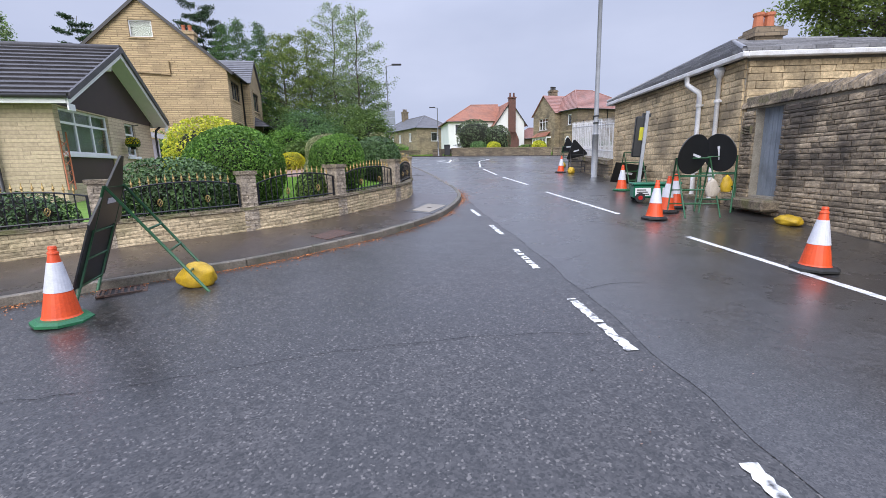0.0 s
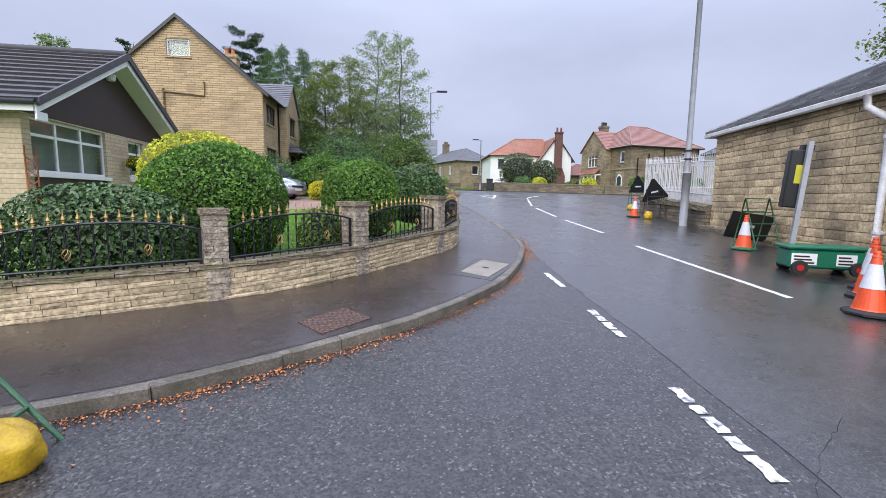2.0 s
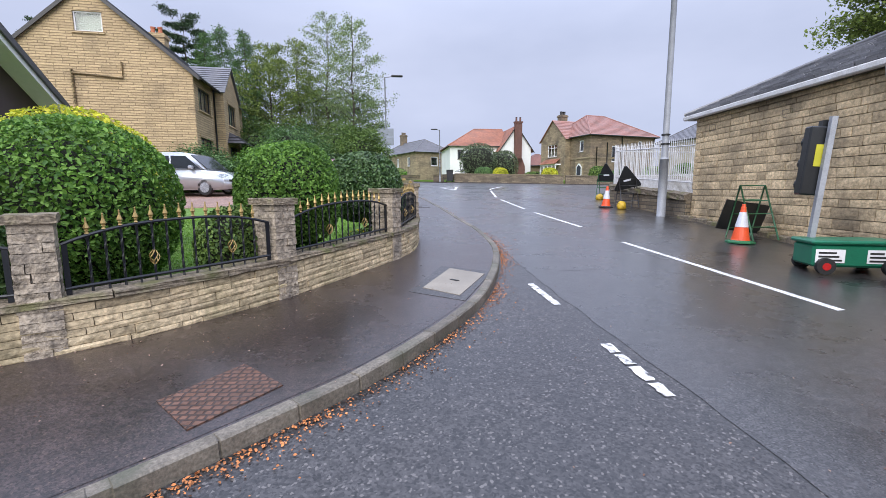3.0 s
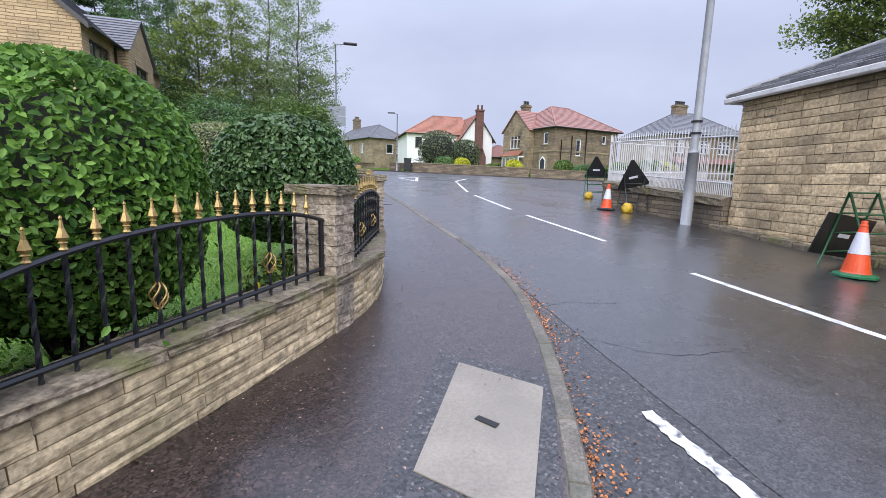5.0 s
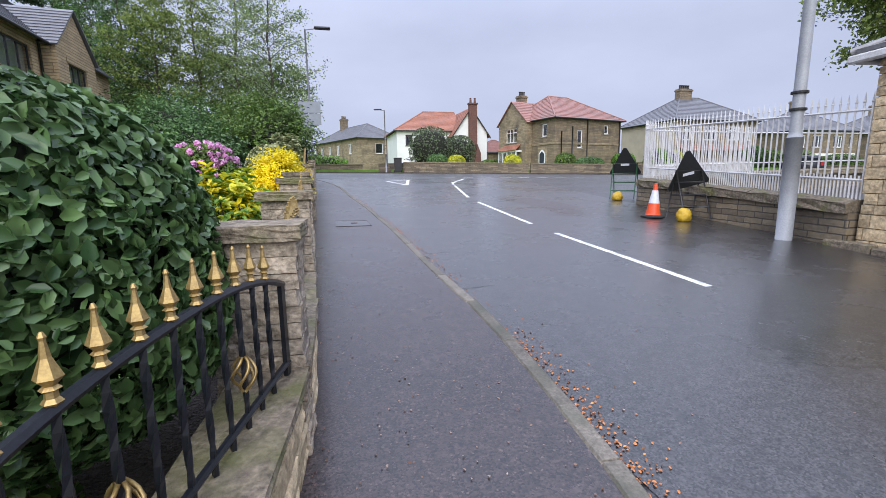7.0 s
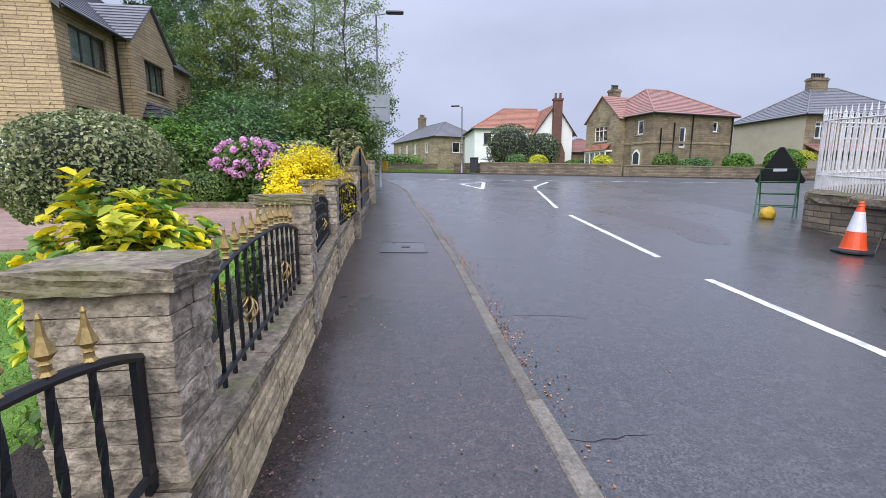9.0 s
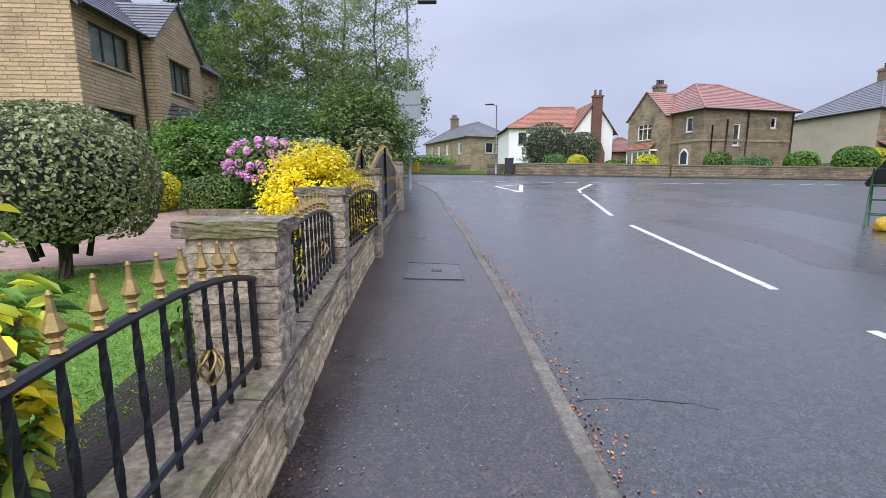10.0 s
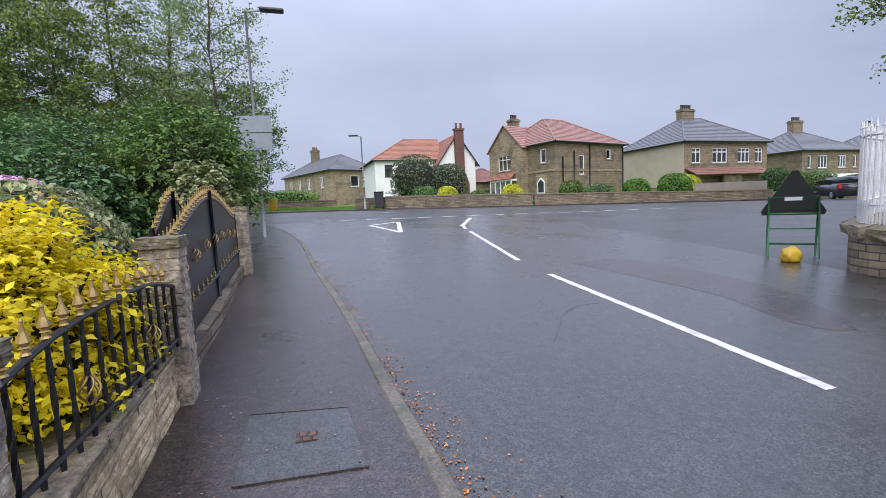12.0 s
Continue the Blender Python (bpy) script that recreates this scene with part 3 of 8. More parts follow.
def bush(name, x, y, z, rx, ry, rz, leaf, n, size, label, category="bush", seed=1, square=2.4, extra=None, tilt=0.0, depth=0.16, cut=-0.75, jitter=0.7, core=0.8):
    """A shrub: solid core coloured near-black for the shade between leaves, a skin of leaves, and short stems to the
    ground. z: its base; rz: half its height.
    """
    rng = np.random.default_rng(seed)
    t = thing(name, pose(x, y, z, 0, 0, tilt), label, category)
    p, d = lumpy(rng, n, rx, ry, rz, square=square, depth=depth, bottom=cut)
    off = np.array([0, 0, rz * 0.93])
    leaves("foliage", p + off, d, size, M[leaf], t, seed, jitter=jitter)
    if extra:
        lf, num, sz = extra
        p, d = lumpy(rng, num, rx * 1.03, ry * 1.03, rz * 1.03, square=square, depth=depth * 0.5, bottom=-0.2)
        leaves("bloom", p + off, d, sz, M[lf], t, seed + 5)
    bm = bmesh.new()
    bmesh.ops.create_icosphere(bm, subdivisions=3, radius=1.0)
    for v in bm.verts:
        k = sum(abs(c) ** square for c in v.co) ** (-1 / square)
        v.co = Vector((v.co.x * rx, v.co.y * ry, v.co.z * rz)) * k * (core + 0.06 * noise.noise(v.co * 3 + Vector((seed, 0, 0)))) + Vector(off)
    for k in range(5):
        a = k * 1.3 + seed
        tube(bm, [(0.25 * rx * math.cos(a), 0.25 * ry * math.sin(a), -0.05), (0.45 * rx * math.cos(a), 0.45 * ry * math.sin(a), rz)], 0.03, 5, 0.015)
    part("shaded_core", bm, M["core"], t)
    return t


def whorls(rng, tips, out, per, length, spread=0.75):
    """Leaves set in rosettes round shoot tips: points, normals and leaf axes."""
    tips, out = np.repeat(tips, per, 0), np.repeat(out / np.linalg.norm(out, axis=1)[:, None], per, 0)
    ax = out * 0.75 + np.array([0, 0, 0.35]) + rng.normal(0, spread, tips.shape)
    ax /= np.linalg.norm(ax, axis=1)[:, None]
    nn = out + np.array([0, 0, 0.8]) - ax * 0.4
    return tips + ax * length * 0.5 - out * length * rng.uniform(0, 1.2, (len(ax), 1)), nn, ax


def loose_bush(name, x, y, z, rx, ry, h, leaf, sprays, per, size, label, seed, aspect=0.45, droop=0.0):
    """An unclipped shrub: many flat leafy sprays on stems about a small heart painted dark as inner shade, with gaps
    between.
    """
    rng = np.random.default_rng(seed)
    t = thing(name, pose(x, y, z), label, "bush")
    d = rng.normal(0, 1, (sprays, 3))
    d[:, 2] = np.abs(d[:, 2]) * 1.1 - 0.5
    d /= np.linalg.norm(d, axis=1)[:, None]
    tips = d * rng.uniform(0.72, 1.1, (sprays, 1)) * (rx, ry, h * 0.55) + (0, 0, h * 0.45)
    tips[:, 2] = np.maximum(tips[:, 2], 0.1)
    c = np.repeat(tips, per, 0)
    dd = np.repeat(d, per, 0)
    r = 0.26 * min(rx, h)
    q = c + rng.normal(0, 0.5, c.shape) * r * (1, 1, 0.45) - dd * rng.uniform(0, 1.4, (len(c), 1)) * r
    q[:, 2] -= droop * ((q - c)[:, :2] ** 2).sum(1) / r
    q[:, 2] = np.maximum(q[:, 2], 0.02)
    leaves("foliage", q, dd * 0.6 + (0, 0, 0.9), size, M[leaf], t, seed, aspect=aspect, jitter=0.55, fold=size > 0.06)
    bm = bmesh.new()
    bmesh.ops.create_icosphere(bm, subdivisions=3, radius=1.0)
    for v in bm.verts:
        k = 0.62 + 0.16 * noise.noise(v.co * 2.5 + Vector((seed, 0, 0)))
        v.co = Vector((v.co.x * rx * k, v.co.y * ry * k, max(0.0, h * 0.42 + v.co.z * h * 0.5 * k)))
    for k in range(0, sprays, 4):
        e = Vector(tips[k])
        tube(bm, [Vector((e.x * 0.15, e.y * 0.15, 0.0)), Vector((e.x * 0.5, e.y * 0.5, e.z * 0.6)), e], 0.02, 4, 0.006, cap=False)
    part("shaded_core", bm, M["core"], t)
    return t


# ---- ground, roads and footways ----
xs = [-1500, -600, -250, -120] + list(range(-80, 101, 4)) + [130, 260, 600, 1500]
ys = [-1500, -600, -250, -120, -60, -40] + list(range(-36, 93, 4)) + [110, 140, 180, 300, 700, 1500]
gv = [(x, y, gz(x, y) - 0.09 - (0.0 if -70 < y < 95 else min(40.0, 0.03 * (abs(y) - 70)))) for y in ys for x in xs]
nx = len(xs)
gf = [(j * nx + i, j * nx + i + 1, (j + 1) * nx + i + 1, (j + 1) * nx + i) for j in range(len(ys) - 1) for i in range(nx - 1)]
ground = tagged(raw("ground", gv, gf, M["ground"], smooth=True), "rough grass and soil of the open ground", "ground", kind="structure")
xs = [-90 + 0.75 * i for i in range(241)]
ys = [-40 + 0.75 * i for i in range(119)]
rv = [(x, y, gz(x, y)) for y in ys for x in xs]
nx = len(xs)
rf = [(j * nx + i, j * nx + i + 1, (j + 1) * nx + i + 1, (j + 1) * nx + i) for j in range(len(ys) - 1) for i in range(nx - 1)]
road = tagged(raw("road", rv, rf, M["road"], smooth=True), "wet grey asphalt road with cracks and worn markings", "road", kind="structure")

KERB = spline([(-14, -0.6), (-8, 2.3), (-5.5, 3.72), (-4.5, 4.4), (-3.5, 5.08), (-2.75, 5.55), (-2.06, 6.15), (-1.5, 6.75), (-0.85, 7.55), (-0.15, 8.85), (0.2, 10.05),
               (0.38, 11.1), (0.45, 11.95), (0.41, 12.9), (0.28, 14.15), (0.12, 15.05), (-0.05, 16.0), (-0.24, 17.2), (-0.48, 18.65), (-0.76, 20.1), (-1.08, 21.8), (-1.73, 24.8),
               (-2.55, 28.8), (-3.8, 32.5), (-5.2, 35), (-8.5, 37.2), (-20, 39.5), (-60, 44)], 0.15)
WALL = spline([(-14, 1.7), (-8, 4.75), (-6.1, 5.85), (-5.4, 6.28), (-4.75, 6.7), (-4.14, 7.1), (-3.5, 7.55), (-2.9, 8.08), (-2.2, 8.98), (-1.65, 9.98), (-1.25, 10.78), (-1.08, 11.18), (-0.97, 11.6),
               (-0.93, 12.1), (-0.98, 13), (-1.14, 14.05), (-1.29, 14.95), (-1.5, 16.2), (-1.65, 16.95), (-1.83, 17.9), (-2.12, 19.7), (-2.4, 21.8), (-2.78, 23.9), (-3.1, 25.9), (-4.1, 29.2), (-5.6, 32),
               (-8, 34), (-20, 36.5), (-60, 41)], 0.15)


def inset(curve, d):
    """The curve moved d metres to its left side (into the garden)."""
    out = []
    for i, p in enumerate(curve):
        a, b = curve[max(i - 1, 0)], curve[min(i + 1, len(curve) - 1)]
        t = Vector((b[0] - a[0], b[1] - a[1])).normalized()
        out.append((p[0] - t.y * d, p[1] + t.x * d))
    return out


pave_in = inset(KERB, 0.125)
footway = tagged(sheet("pavement", pave_in + list(reversed(inset(WALL, 0.05))), 0.10, M["pave"]), "wet dark asphalt footway strewn with blossom litter", "pavement", kind="structure")
garden = tagged(sheet("garden_lawn", inset(WALL, 0.2) + [(-60, 60), (-60, -2), (-20, -2)], 0.24, M["grass"], 0.4), "bright green clipped front lawn", "lawn", kind="structure")


# ---- garden wall, pillars and railings ----
def near(curve, p):
    i = min(range(len(curve)), key=lambda k: (curve[k][0] - p[0]) ** 2 + (curve[k][1] - p[1]) ** 2)
    a, b = curve[max(i - 1, 0)], curve[min(i + 1, len(curve) - 1)]
    return i, math.atan2(b[1] - a[1], b[0] - a[0])


PILLARS = [(-7.2, 5.2), (-5.15, 6.42), (-3.42, 7.6), (-2.14, 9.1), (-1.19, 10.93), (-0.96, 12.75), (-1.2, 14.42), (-1.5, 16.24), (-1.85, 17.98), (-2.15, 20.0), (-2.9, 24.6)]
WTOP, CAPTOP = 0.525, 1.145
i0, _ = near(WALL, (-14, 1.0))
i1, _ = near(WALL, (-2.15, 19.85))
front = WALL[i0:i1 + 1]
back = inset(WALL, 0.24)[i0:i1 + 1]
face = inset(WALL, 0.03)[i0:i1 + 1]


def ribbon(name, outer, inner, z0, z1, material, parent=None):
    """A wall along two plan curves, between two heights above the road's slope."""
    v, f, n = [], [], len(outer)
    for (a, b), (c, d) in zip(outer, inner):
        v += [(a, b, gz(a, b) + z0), (a, b, gz(a, b) + z1), (c, d, gz(c, d) + z1), (c, d, gz(c, d) + z0)]
    for i in range(n - 1):
        for k in range(4):
            f.append((4 * i + k, 4 * i + (k + 1) % 4, 4 * i + 4 + (k + 1) % 4, 4 * i + 4 + k))
    f += [(3, 2, 1, 0), tuple(4 * n - 4 + k for k in range(4))]
    ob = raw(name, v, f, material, parent)
    bm = bmesh.new()
    bm.from_mesh(ob.data)
    bmesh.ops.recalc_face_normals(bm, faces=bm.faces)
    bm.to_mesh(ob.data)
    bm.free()
    return ob


garden_wall = tagged(ribbon("wall_garden", face, back, -0.2, 0.455, M["mortar"]), "low curved buff stone garden wall with flat coping", "wall", kind="structure")


def railing(p, q, z0, z1, n):
    """An arched railing panel between two pillars: bars, gold spear heads and basket twists."""
    L = math.hypot(q[0] - p[0], q[1] - p[1])
    t = thing("railing_panel", pose(p[0], p[1], 0, 0, 0, math.degrees(math.atan2(q[1] - p[1], q[0] - p[0]))),
              "black iron railing panel with arched top and gold spear heads", "railing", "garden railing panels")
    hgt = lambda u: 0.91 + 0.12 * (1 - abs(2 * u - 1) ** 2.6)
    base = lambda u: z0 + (z1 - z0) * u
    pts = [(L * k / 24, 0, base(k / 24) + hgt(k / 24)) for k in range(25)]
    for nm, pp in (("top_rail", pts), ("bottom_rail", [(0, 0, base(0) + WTOP + 0.05), (L, 0, base(1) + WTOP + 0.05)])):
        bm = bmesh.new()
        tube(bm, pp, 0.014, 6)
        part(nm, bm, M["iron"], t)
    for k in range(n):
        u = (k + 0.5) / n if 0 < k < n - 1 else (0.012 if k == 0 else 0.988)
        x, b, h = L * u, base(u), hgt(u)
        bar = new("bar", BAR) if 0 < k < n - 1 else new("end_post", POST)
        bar.parent, bar.location, bar.scale = t, (x, 0, b + WTOP), (1, 1, h - WTOP)
        if 0 < k < n - 1:
            s = new("spear_head", SPEAR)
            s.parent, s.location = t, (x, 0, b + h + 0.008)
        if k in (n // 3, n - 1 - n // 4):
            s = new("basket_twist", BASKET)
            s.parent, s.location = t, (x, 0, b + WTOP + 0.2)
    return t


bm = bmesh.new()
rings = []
for k in range(13):
    a = k * 0.55
    rings.append([bm.verts.new((0.0105 * math.cos(a + j * math.pi / 2), 0.0105 * math.sin(a + j * math.pi / 2), k / 12)) for j in range(4)])
for r0, r1 in zip(rings, rings[1:]):
    for j in range(4):
        bm.faces.new((r0[j], r0[(j + 1) % 4], r1[(j + 1) % 4], r1[j]))
BAR = bpy.data.meshes.new("bar")
bm.to_mesh(BAR)
bm.free()
BAR.materials.append(M["iron"])
bm = bmesh.new()
box(bm, -0.017, 0.017, -0.009, 0.009, 0, 1.0)
POST = bpy.data.meshes.new("end_post")
bm.to_mesh(POST)
bm.free()
POST.materials.append(M["iron"])
bm = bmesh.new()
lathe(bm, [(0.012, 0), (0.017, 0.006), (0.011, 0.014), (0.01, 0.026), (0.017, 0.03), (0.01, 0.036), (0.022, 0.05), (0.009, 0.085), (0.005, 0.115), (0.007, 0.121), (0.003, 0.13)], 6)
SPEAR = bpy.data.meshes.new("spear_head")
bm.to_mesh(SPEAR)
bm.free()
SPEAR.materials.append(M["gold"])
bm = bmesh.new()
for j in range(5):
    pts = []
    for k in range(9):
        u = k / 8
        a = j * 2 * math.pi / 5 + u * 2.2
        r = 0.008 + 0.03 * math.sin(u * math.pi)
        pts.append((r * math.cos(a), r * math.sin(a), u * 0.12 - 0.06))
    tube(bm, pts, 0.0055, 5)
BASKET = bpy.data.meshes.new("basket_twist")
bm.to_mesh(BASKET)
bm.free()
BASKET.shade_smooth()
BASKET.materials.append(M["gold"])

PIL = []
for px, py in PILLARS:
    i, a = near(WALL, (px, py))
    d = 0.165 if py < 19.5 else 0.02
    PIL.append((WALL[i][0] - math.sin(a) * d, WALL[i][1] + math.cos(a) * d, a))
for (ax, ay, aa), (bx, by, ba) in list(zip(PIL, PIL[1:]))[:9]:
    u = Vector((bx - ax, by - ay)).normalized()
    p, q = (ax + u.x * 0.125, ay + u.y * 0.125), (bx - u.x * 0.125, by - u.y * 0.125)
    mid = ((ax + bx) / 2, (ay + by) / 2)
    c = WALL[near(WALL, mid)[0]]
    o = 0.08 + 0.6 * max(0.0, math.hypot(c[0] - mid[0], c[1] - mid[1]) - 0.165)
    p, q = (p[0] + u.y * o, p[1] - u.x * o), (q[0] + u.y * o, q[1] - u.x * o)
    railing(p, q, gz(*p), gz(*q), max(7, int((Vector(q) - Vector(p)).length / 0.108)))


def pillar(px, py, ang, k=1.0):
    """A square pillar of pitched stone courses with a thin flat cap."""
    g = gz(px, py)
    t = thing("gate_pillar", pose(px, py, g, 0, 0, math.degrees(ang)) @ Matrix.Diagonal((k * 1.04, k * 0.95 if k > 0.9 else 0.6, 1.07 if k < 0.9 else 1, 1)), "square coursed stone wall pillar with a flat weathered cap", "pillar", "garden wall pillars")
    bm = bmesh.new()
    box(bm, -0.1, 0.1, -0.16, 0.16, 0.0, CAPTOP - 0.06)
    part("pillar_core", bm, M["mortar"], t)
    rng = random.Random(int(py * 100))
    nrow = 15
    h = (CAPTOP - 0.06) / nrow
    for r in range(nrow):
        split = rng.uniform(-0.05, 0.055)
        zc = r * h
        for s0, s1 in (((-0.12, 0.12),) if rng.random() < 0.45 else ((-0.12, split - 0.002), (split + 0.002, 0.12))):
            bm = bmesh.new()
            vs = box(bm, s0 + rng.uniform(0, 0.006), s1, -0.185 - rng.uniform(0, 0.014), 0.183, zc + 0.002, zc + h - 0.002)
            bmesh.ops.subdivide_edges(bm, edges=list(bm.edges), cuts=1, use_grid_fill=True)
            for v in bm.verts:
                v.co += Vector((rng.uniform(-1, 1) * 0.003, rng.uniform(-1, 1) * 0.006, rng.uniform(-1, 1) * 0.0015))
            part("stone", bm, M["pstone"], t)
    bm = bmesh.new()
    box(bm, -0.145, 0.145, -0.22, 0.22, CAPTOP - 0.065, CAPTOP)
    bmesh.ops.subdivide_edges(bm, edges=list(bm.edges), cuts=5, use_grid_fill=True)
    for v in bm.verts:
        v.co += Vector((rng.uniform(-1, 1), rng.uniform(-1, 1), rng.uniform(-1, 1))) * 0.004
    part("cap", bm, M["coping"], t, "weathered flat stone cap")
    return t


for px, py, a in PIL:
    pillar(px, py, a, 1.0 if py < 19.5 else 0.86)


# ---- house kit ----
def wall_run(name, parent, p, q, z0, z1, holes, material, thick=0.25):
    """A wall from p to q in plan (outside to the right of its run), with openings (s0, s1, za, zb) cut through."""
    L = math.hypot(q[0] - p[0], q[1] - p[1])
    m = pose(p[0], p[1], 0, 0, 0, math.degrees(math.atan2(q[1] - p[1], q[0] - p[0])))
    e0, L = 0.004, L - 0.004
    ss = sorted({e0, L, *[h[0] for h in holes], *[h[1] for h in holes]})
    zs = sorted({z0, z1, *[h[2] for h in holes], *[h[3] for h in holes]})
    solid = lambda s, z: e0 < s < L and z0 < z < z1 and not any(h[0] < s < h[1] and h[2] < z < h[3] for h in holes)
    bm = bmesh.new()
    vd = {}

    def vert(*c):
        if c not in vd:
            vd[c] = bm.verts.new(m @ Vector(c))
        return vd[c]
    for s0, s1 in zip(ss, ss[1:]):
        for a, b in zip(zs, zs[1:]):
            sm, zm = (s0 + s1) / 2, (a + b) / 2
            if not solid(sm, zm):
                continue
            bm.faces.new([vert(s0, 0, a), vert(s1, 0, a), vert(s1, 0, b), vert(s0, 0, b)])
            bm.faces.new([vert(s0, thick, b), vert(s1, thick, b), vert(s1, thick, a), vert(s0, thick, a)])
            e = 1e-4
            if not solid(s0 - e, zm):
                bm.faces.new([vert(s0, 0, a), vert(s0, 0, b), vert(s0, thick, b), vert(s0, thick, a)])
            if not solid(s1 + e, zm):
                bm.faces.new([vert(s1, thick, a), vert(s1, thick, b), vert(s1, 0, b), vert(s1, 0, a)])
            if not solid(sm, a - e):
                bm.faces.new([vert(s0, thick, a), vert(s1, thick, a), vert(s1, 0, a), vert(s0, 0, a)])
            if not solid(sm, b + e):
                bm.faces.new([vert(s0, 0, b), vert(s1, 0, b), vert(s1, thick, b), vert(s0, thick, b)])
    return part(name, bm, material, parent), m


def window(parent, m, s0, s1, za, zb, frame_mat, bays=2, transom=0.0, sill=True, name="window", back=None, depth=0.07, fw=0.06, head=None):
    """A framed window with real panes set back in its opening."""
    bm = bmesh.new()
    y0, y1 = depth, depth + 0.06
    box(bm, s0, s1, y0, y1, za, za + fw, m)
    box(bm, s0, s1, y0, y1, zb - fw, zb, m)
    for k in range(bays + 1):
        x = s0 + (s1 - s0 - fw) * k / bays
        box(bm, x, x + fw, y0 + 0.002, y1 - 0.002, za + fw, zb - fw, m)
    if transom:
        zt = zb - transom
        for k in range(bays):
            x0, x1 = s0 + (s1 - s0 - fw) * k / bays + fw, s0 + (s1 - s0 - fw) * (k + 1) / bays
            box(bm, x0, x1, y0 + 0.004, y1 - 0.004, zt - fw / 2, zt + fw / 2, m)
    w = part(name, bm, frame_mat, parent)
    for k in range(bays):
        bm = bmesh.new()
        x0, x1 = s0 + (s1 - s0 - fw) * k / bays + fw, s0 + (s1 - s0 - fw) * (k + 1) / bays
        box(bm, x0, x1, y0 + 0.025, y0 + 0.035, za + fw, zb - fw, m)
        pane = part("pane", bm, M["glass"], w)
        pane.visible_shadow = False
    if sill:
        bm = bmesh.new()
        box(bm, s0 - 0.08, s1 + 0.08, -0.06, depth, za - 0.09, za - 0.004, m)
        part("sill", bm, sill if sill is not True else frame_mat, w)
    if head:
        bm = bmesh.new()
        box(bm, s0 - 0.12, s1 + 0.12, -0.03, depth, zb + 0.004, zb + 0.2, m)
        part("lintel", bm, head, w)
    if back:
        bm = bmesh.new()
        box(bm, s0, s1, y1 + 0.1, y1 + 0.12, za, zb, m)
        part("blind", bm, back, w)
    return w


def tiled(name, parent, quad, rows, material, thick=0.035, cols=0, over=0.02):
    """A roof slope from four corners (eave left, eave right, top right, top left): stepped courses, or single slates when cols is given."""
    a, b, c, d = [Vector(v) for v in quad]
    n = (b - a).cross((d - a) if (d - a).length > 1e-3 else (c - a)).normalized()
    v, f = [], []
    if not cols:
        for r in range(rows):
            for u, lift in ((r / rows, thick), ((r + 1) / rows, 0.004)):
                v += [a.lerp(d, u) + n * lift, b.lerp(c, u) + n * lift]
        m = len(v)
        f = [(i, i + 1, i + 3, i + 2) for i in range(0, m - 2, 2)]
        v += [a - n * 0.03, b - n * 0.03, c - n * 0.03, d - n * 0.03]
        f += [(m, m + 1, 1, 0), (m + 3, m + 2, m + 1, m), (m - 2, m - 1, m + 2, m + 3)]
        f += [tuple([m + 3, m] + list(range(0, m, 2))), tuple([m + 1, m + 2] + list(range(m - 1, 0, -2)))]
        return raw(name, [tuple(x) for x in v], f, material, parent)
    for r in range(rows):
        u0, u1 = r / rows, (r + 1) / rows
        l0, r0, l1, r1 = a.lerp(d, u0), b.lerp(c, u0), a.lerp(d, min(1, u1 + over)), b.lerp(c, min(1, u1 + over))
        k = max(1, min(cols, int(cols * (r0 - l0).length / max(0.1, (b - a).length))))
        for j in range(k):
            s0, s1 = j / k, (j + 1) / k
            e = 0.006 / max(0.2, (r0 - l0).length)
            p = [l0.lerp(r0, s0 + e), l0.lerp(r0, s1 - e), l1.lerp(r1, s1 - e), l1.lerp(r1, s0 + e)]
            i = len(v)
            jit = random.uniform(0, 0.008)
            v += [p[0] + n * (thick + jit), p[1] + n * (thick + jit), p[2] + n * 0.004, p[3] + n * 0.004, p[0] - n * 0.02, p[1] - n * 0.02, p[2] - n * 0.02, p[3] - n * 0.02]
            f += [(i, i + 1, i + 2, i + 3), (i + 4, i + 5, i + 1, i), (i + 7, i + 6, i + 5, i + 4), (i + 5, i + 6, i + 2, i + 1), (i + 4, i, i + 3, i + 7)]
    return tagged(raw(name, [tuple(x) for x in v], f, material, parent), kind="stuff")


def prism(name, parent, pts, off, material):
    """A solid from a flat outline pushed along off."""
    bm = bmesh.new()
    A = [bm.verts.new(p) for p in pts]
    B = [bm.verts.new(Vector(p) + Vector(off)) for p in pts]
    bm.faces.new(A)
    bm.faces.new(list(reversed(B)))
    for k in range(len(A)):
        bm.faces.new((A[k], B[k], B[(k + 1) % len(A)], A[(k + 1) % len(A)]))
    bmesh.ops.recalc_face_normals(bm, faces=bm.faces)
    return part(name, bm, material, parent)


def bars(name, parent, runs, r, material, sides=6, smooth=True):
    bm = bmesh.new()
    for pts in runs:
        tube(bm, pts, r, sides)
    return part(name, bm, material, parent, smooth=smooth)


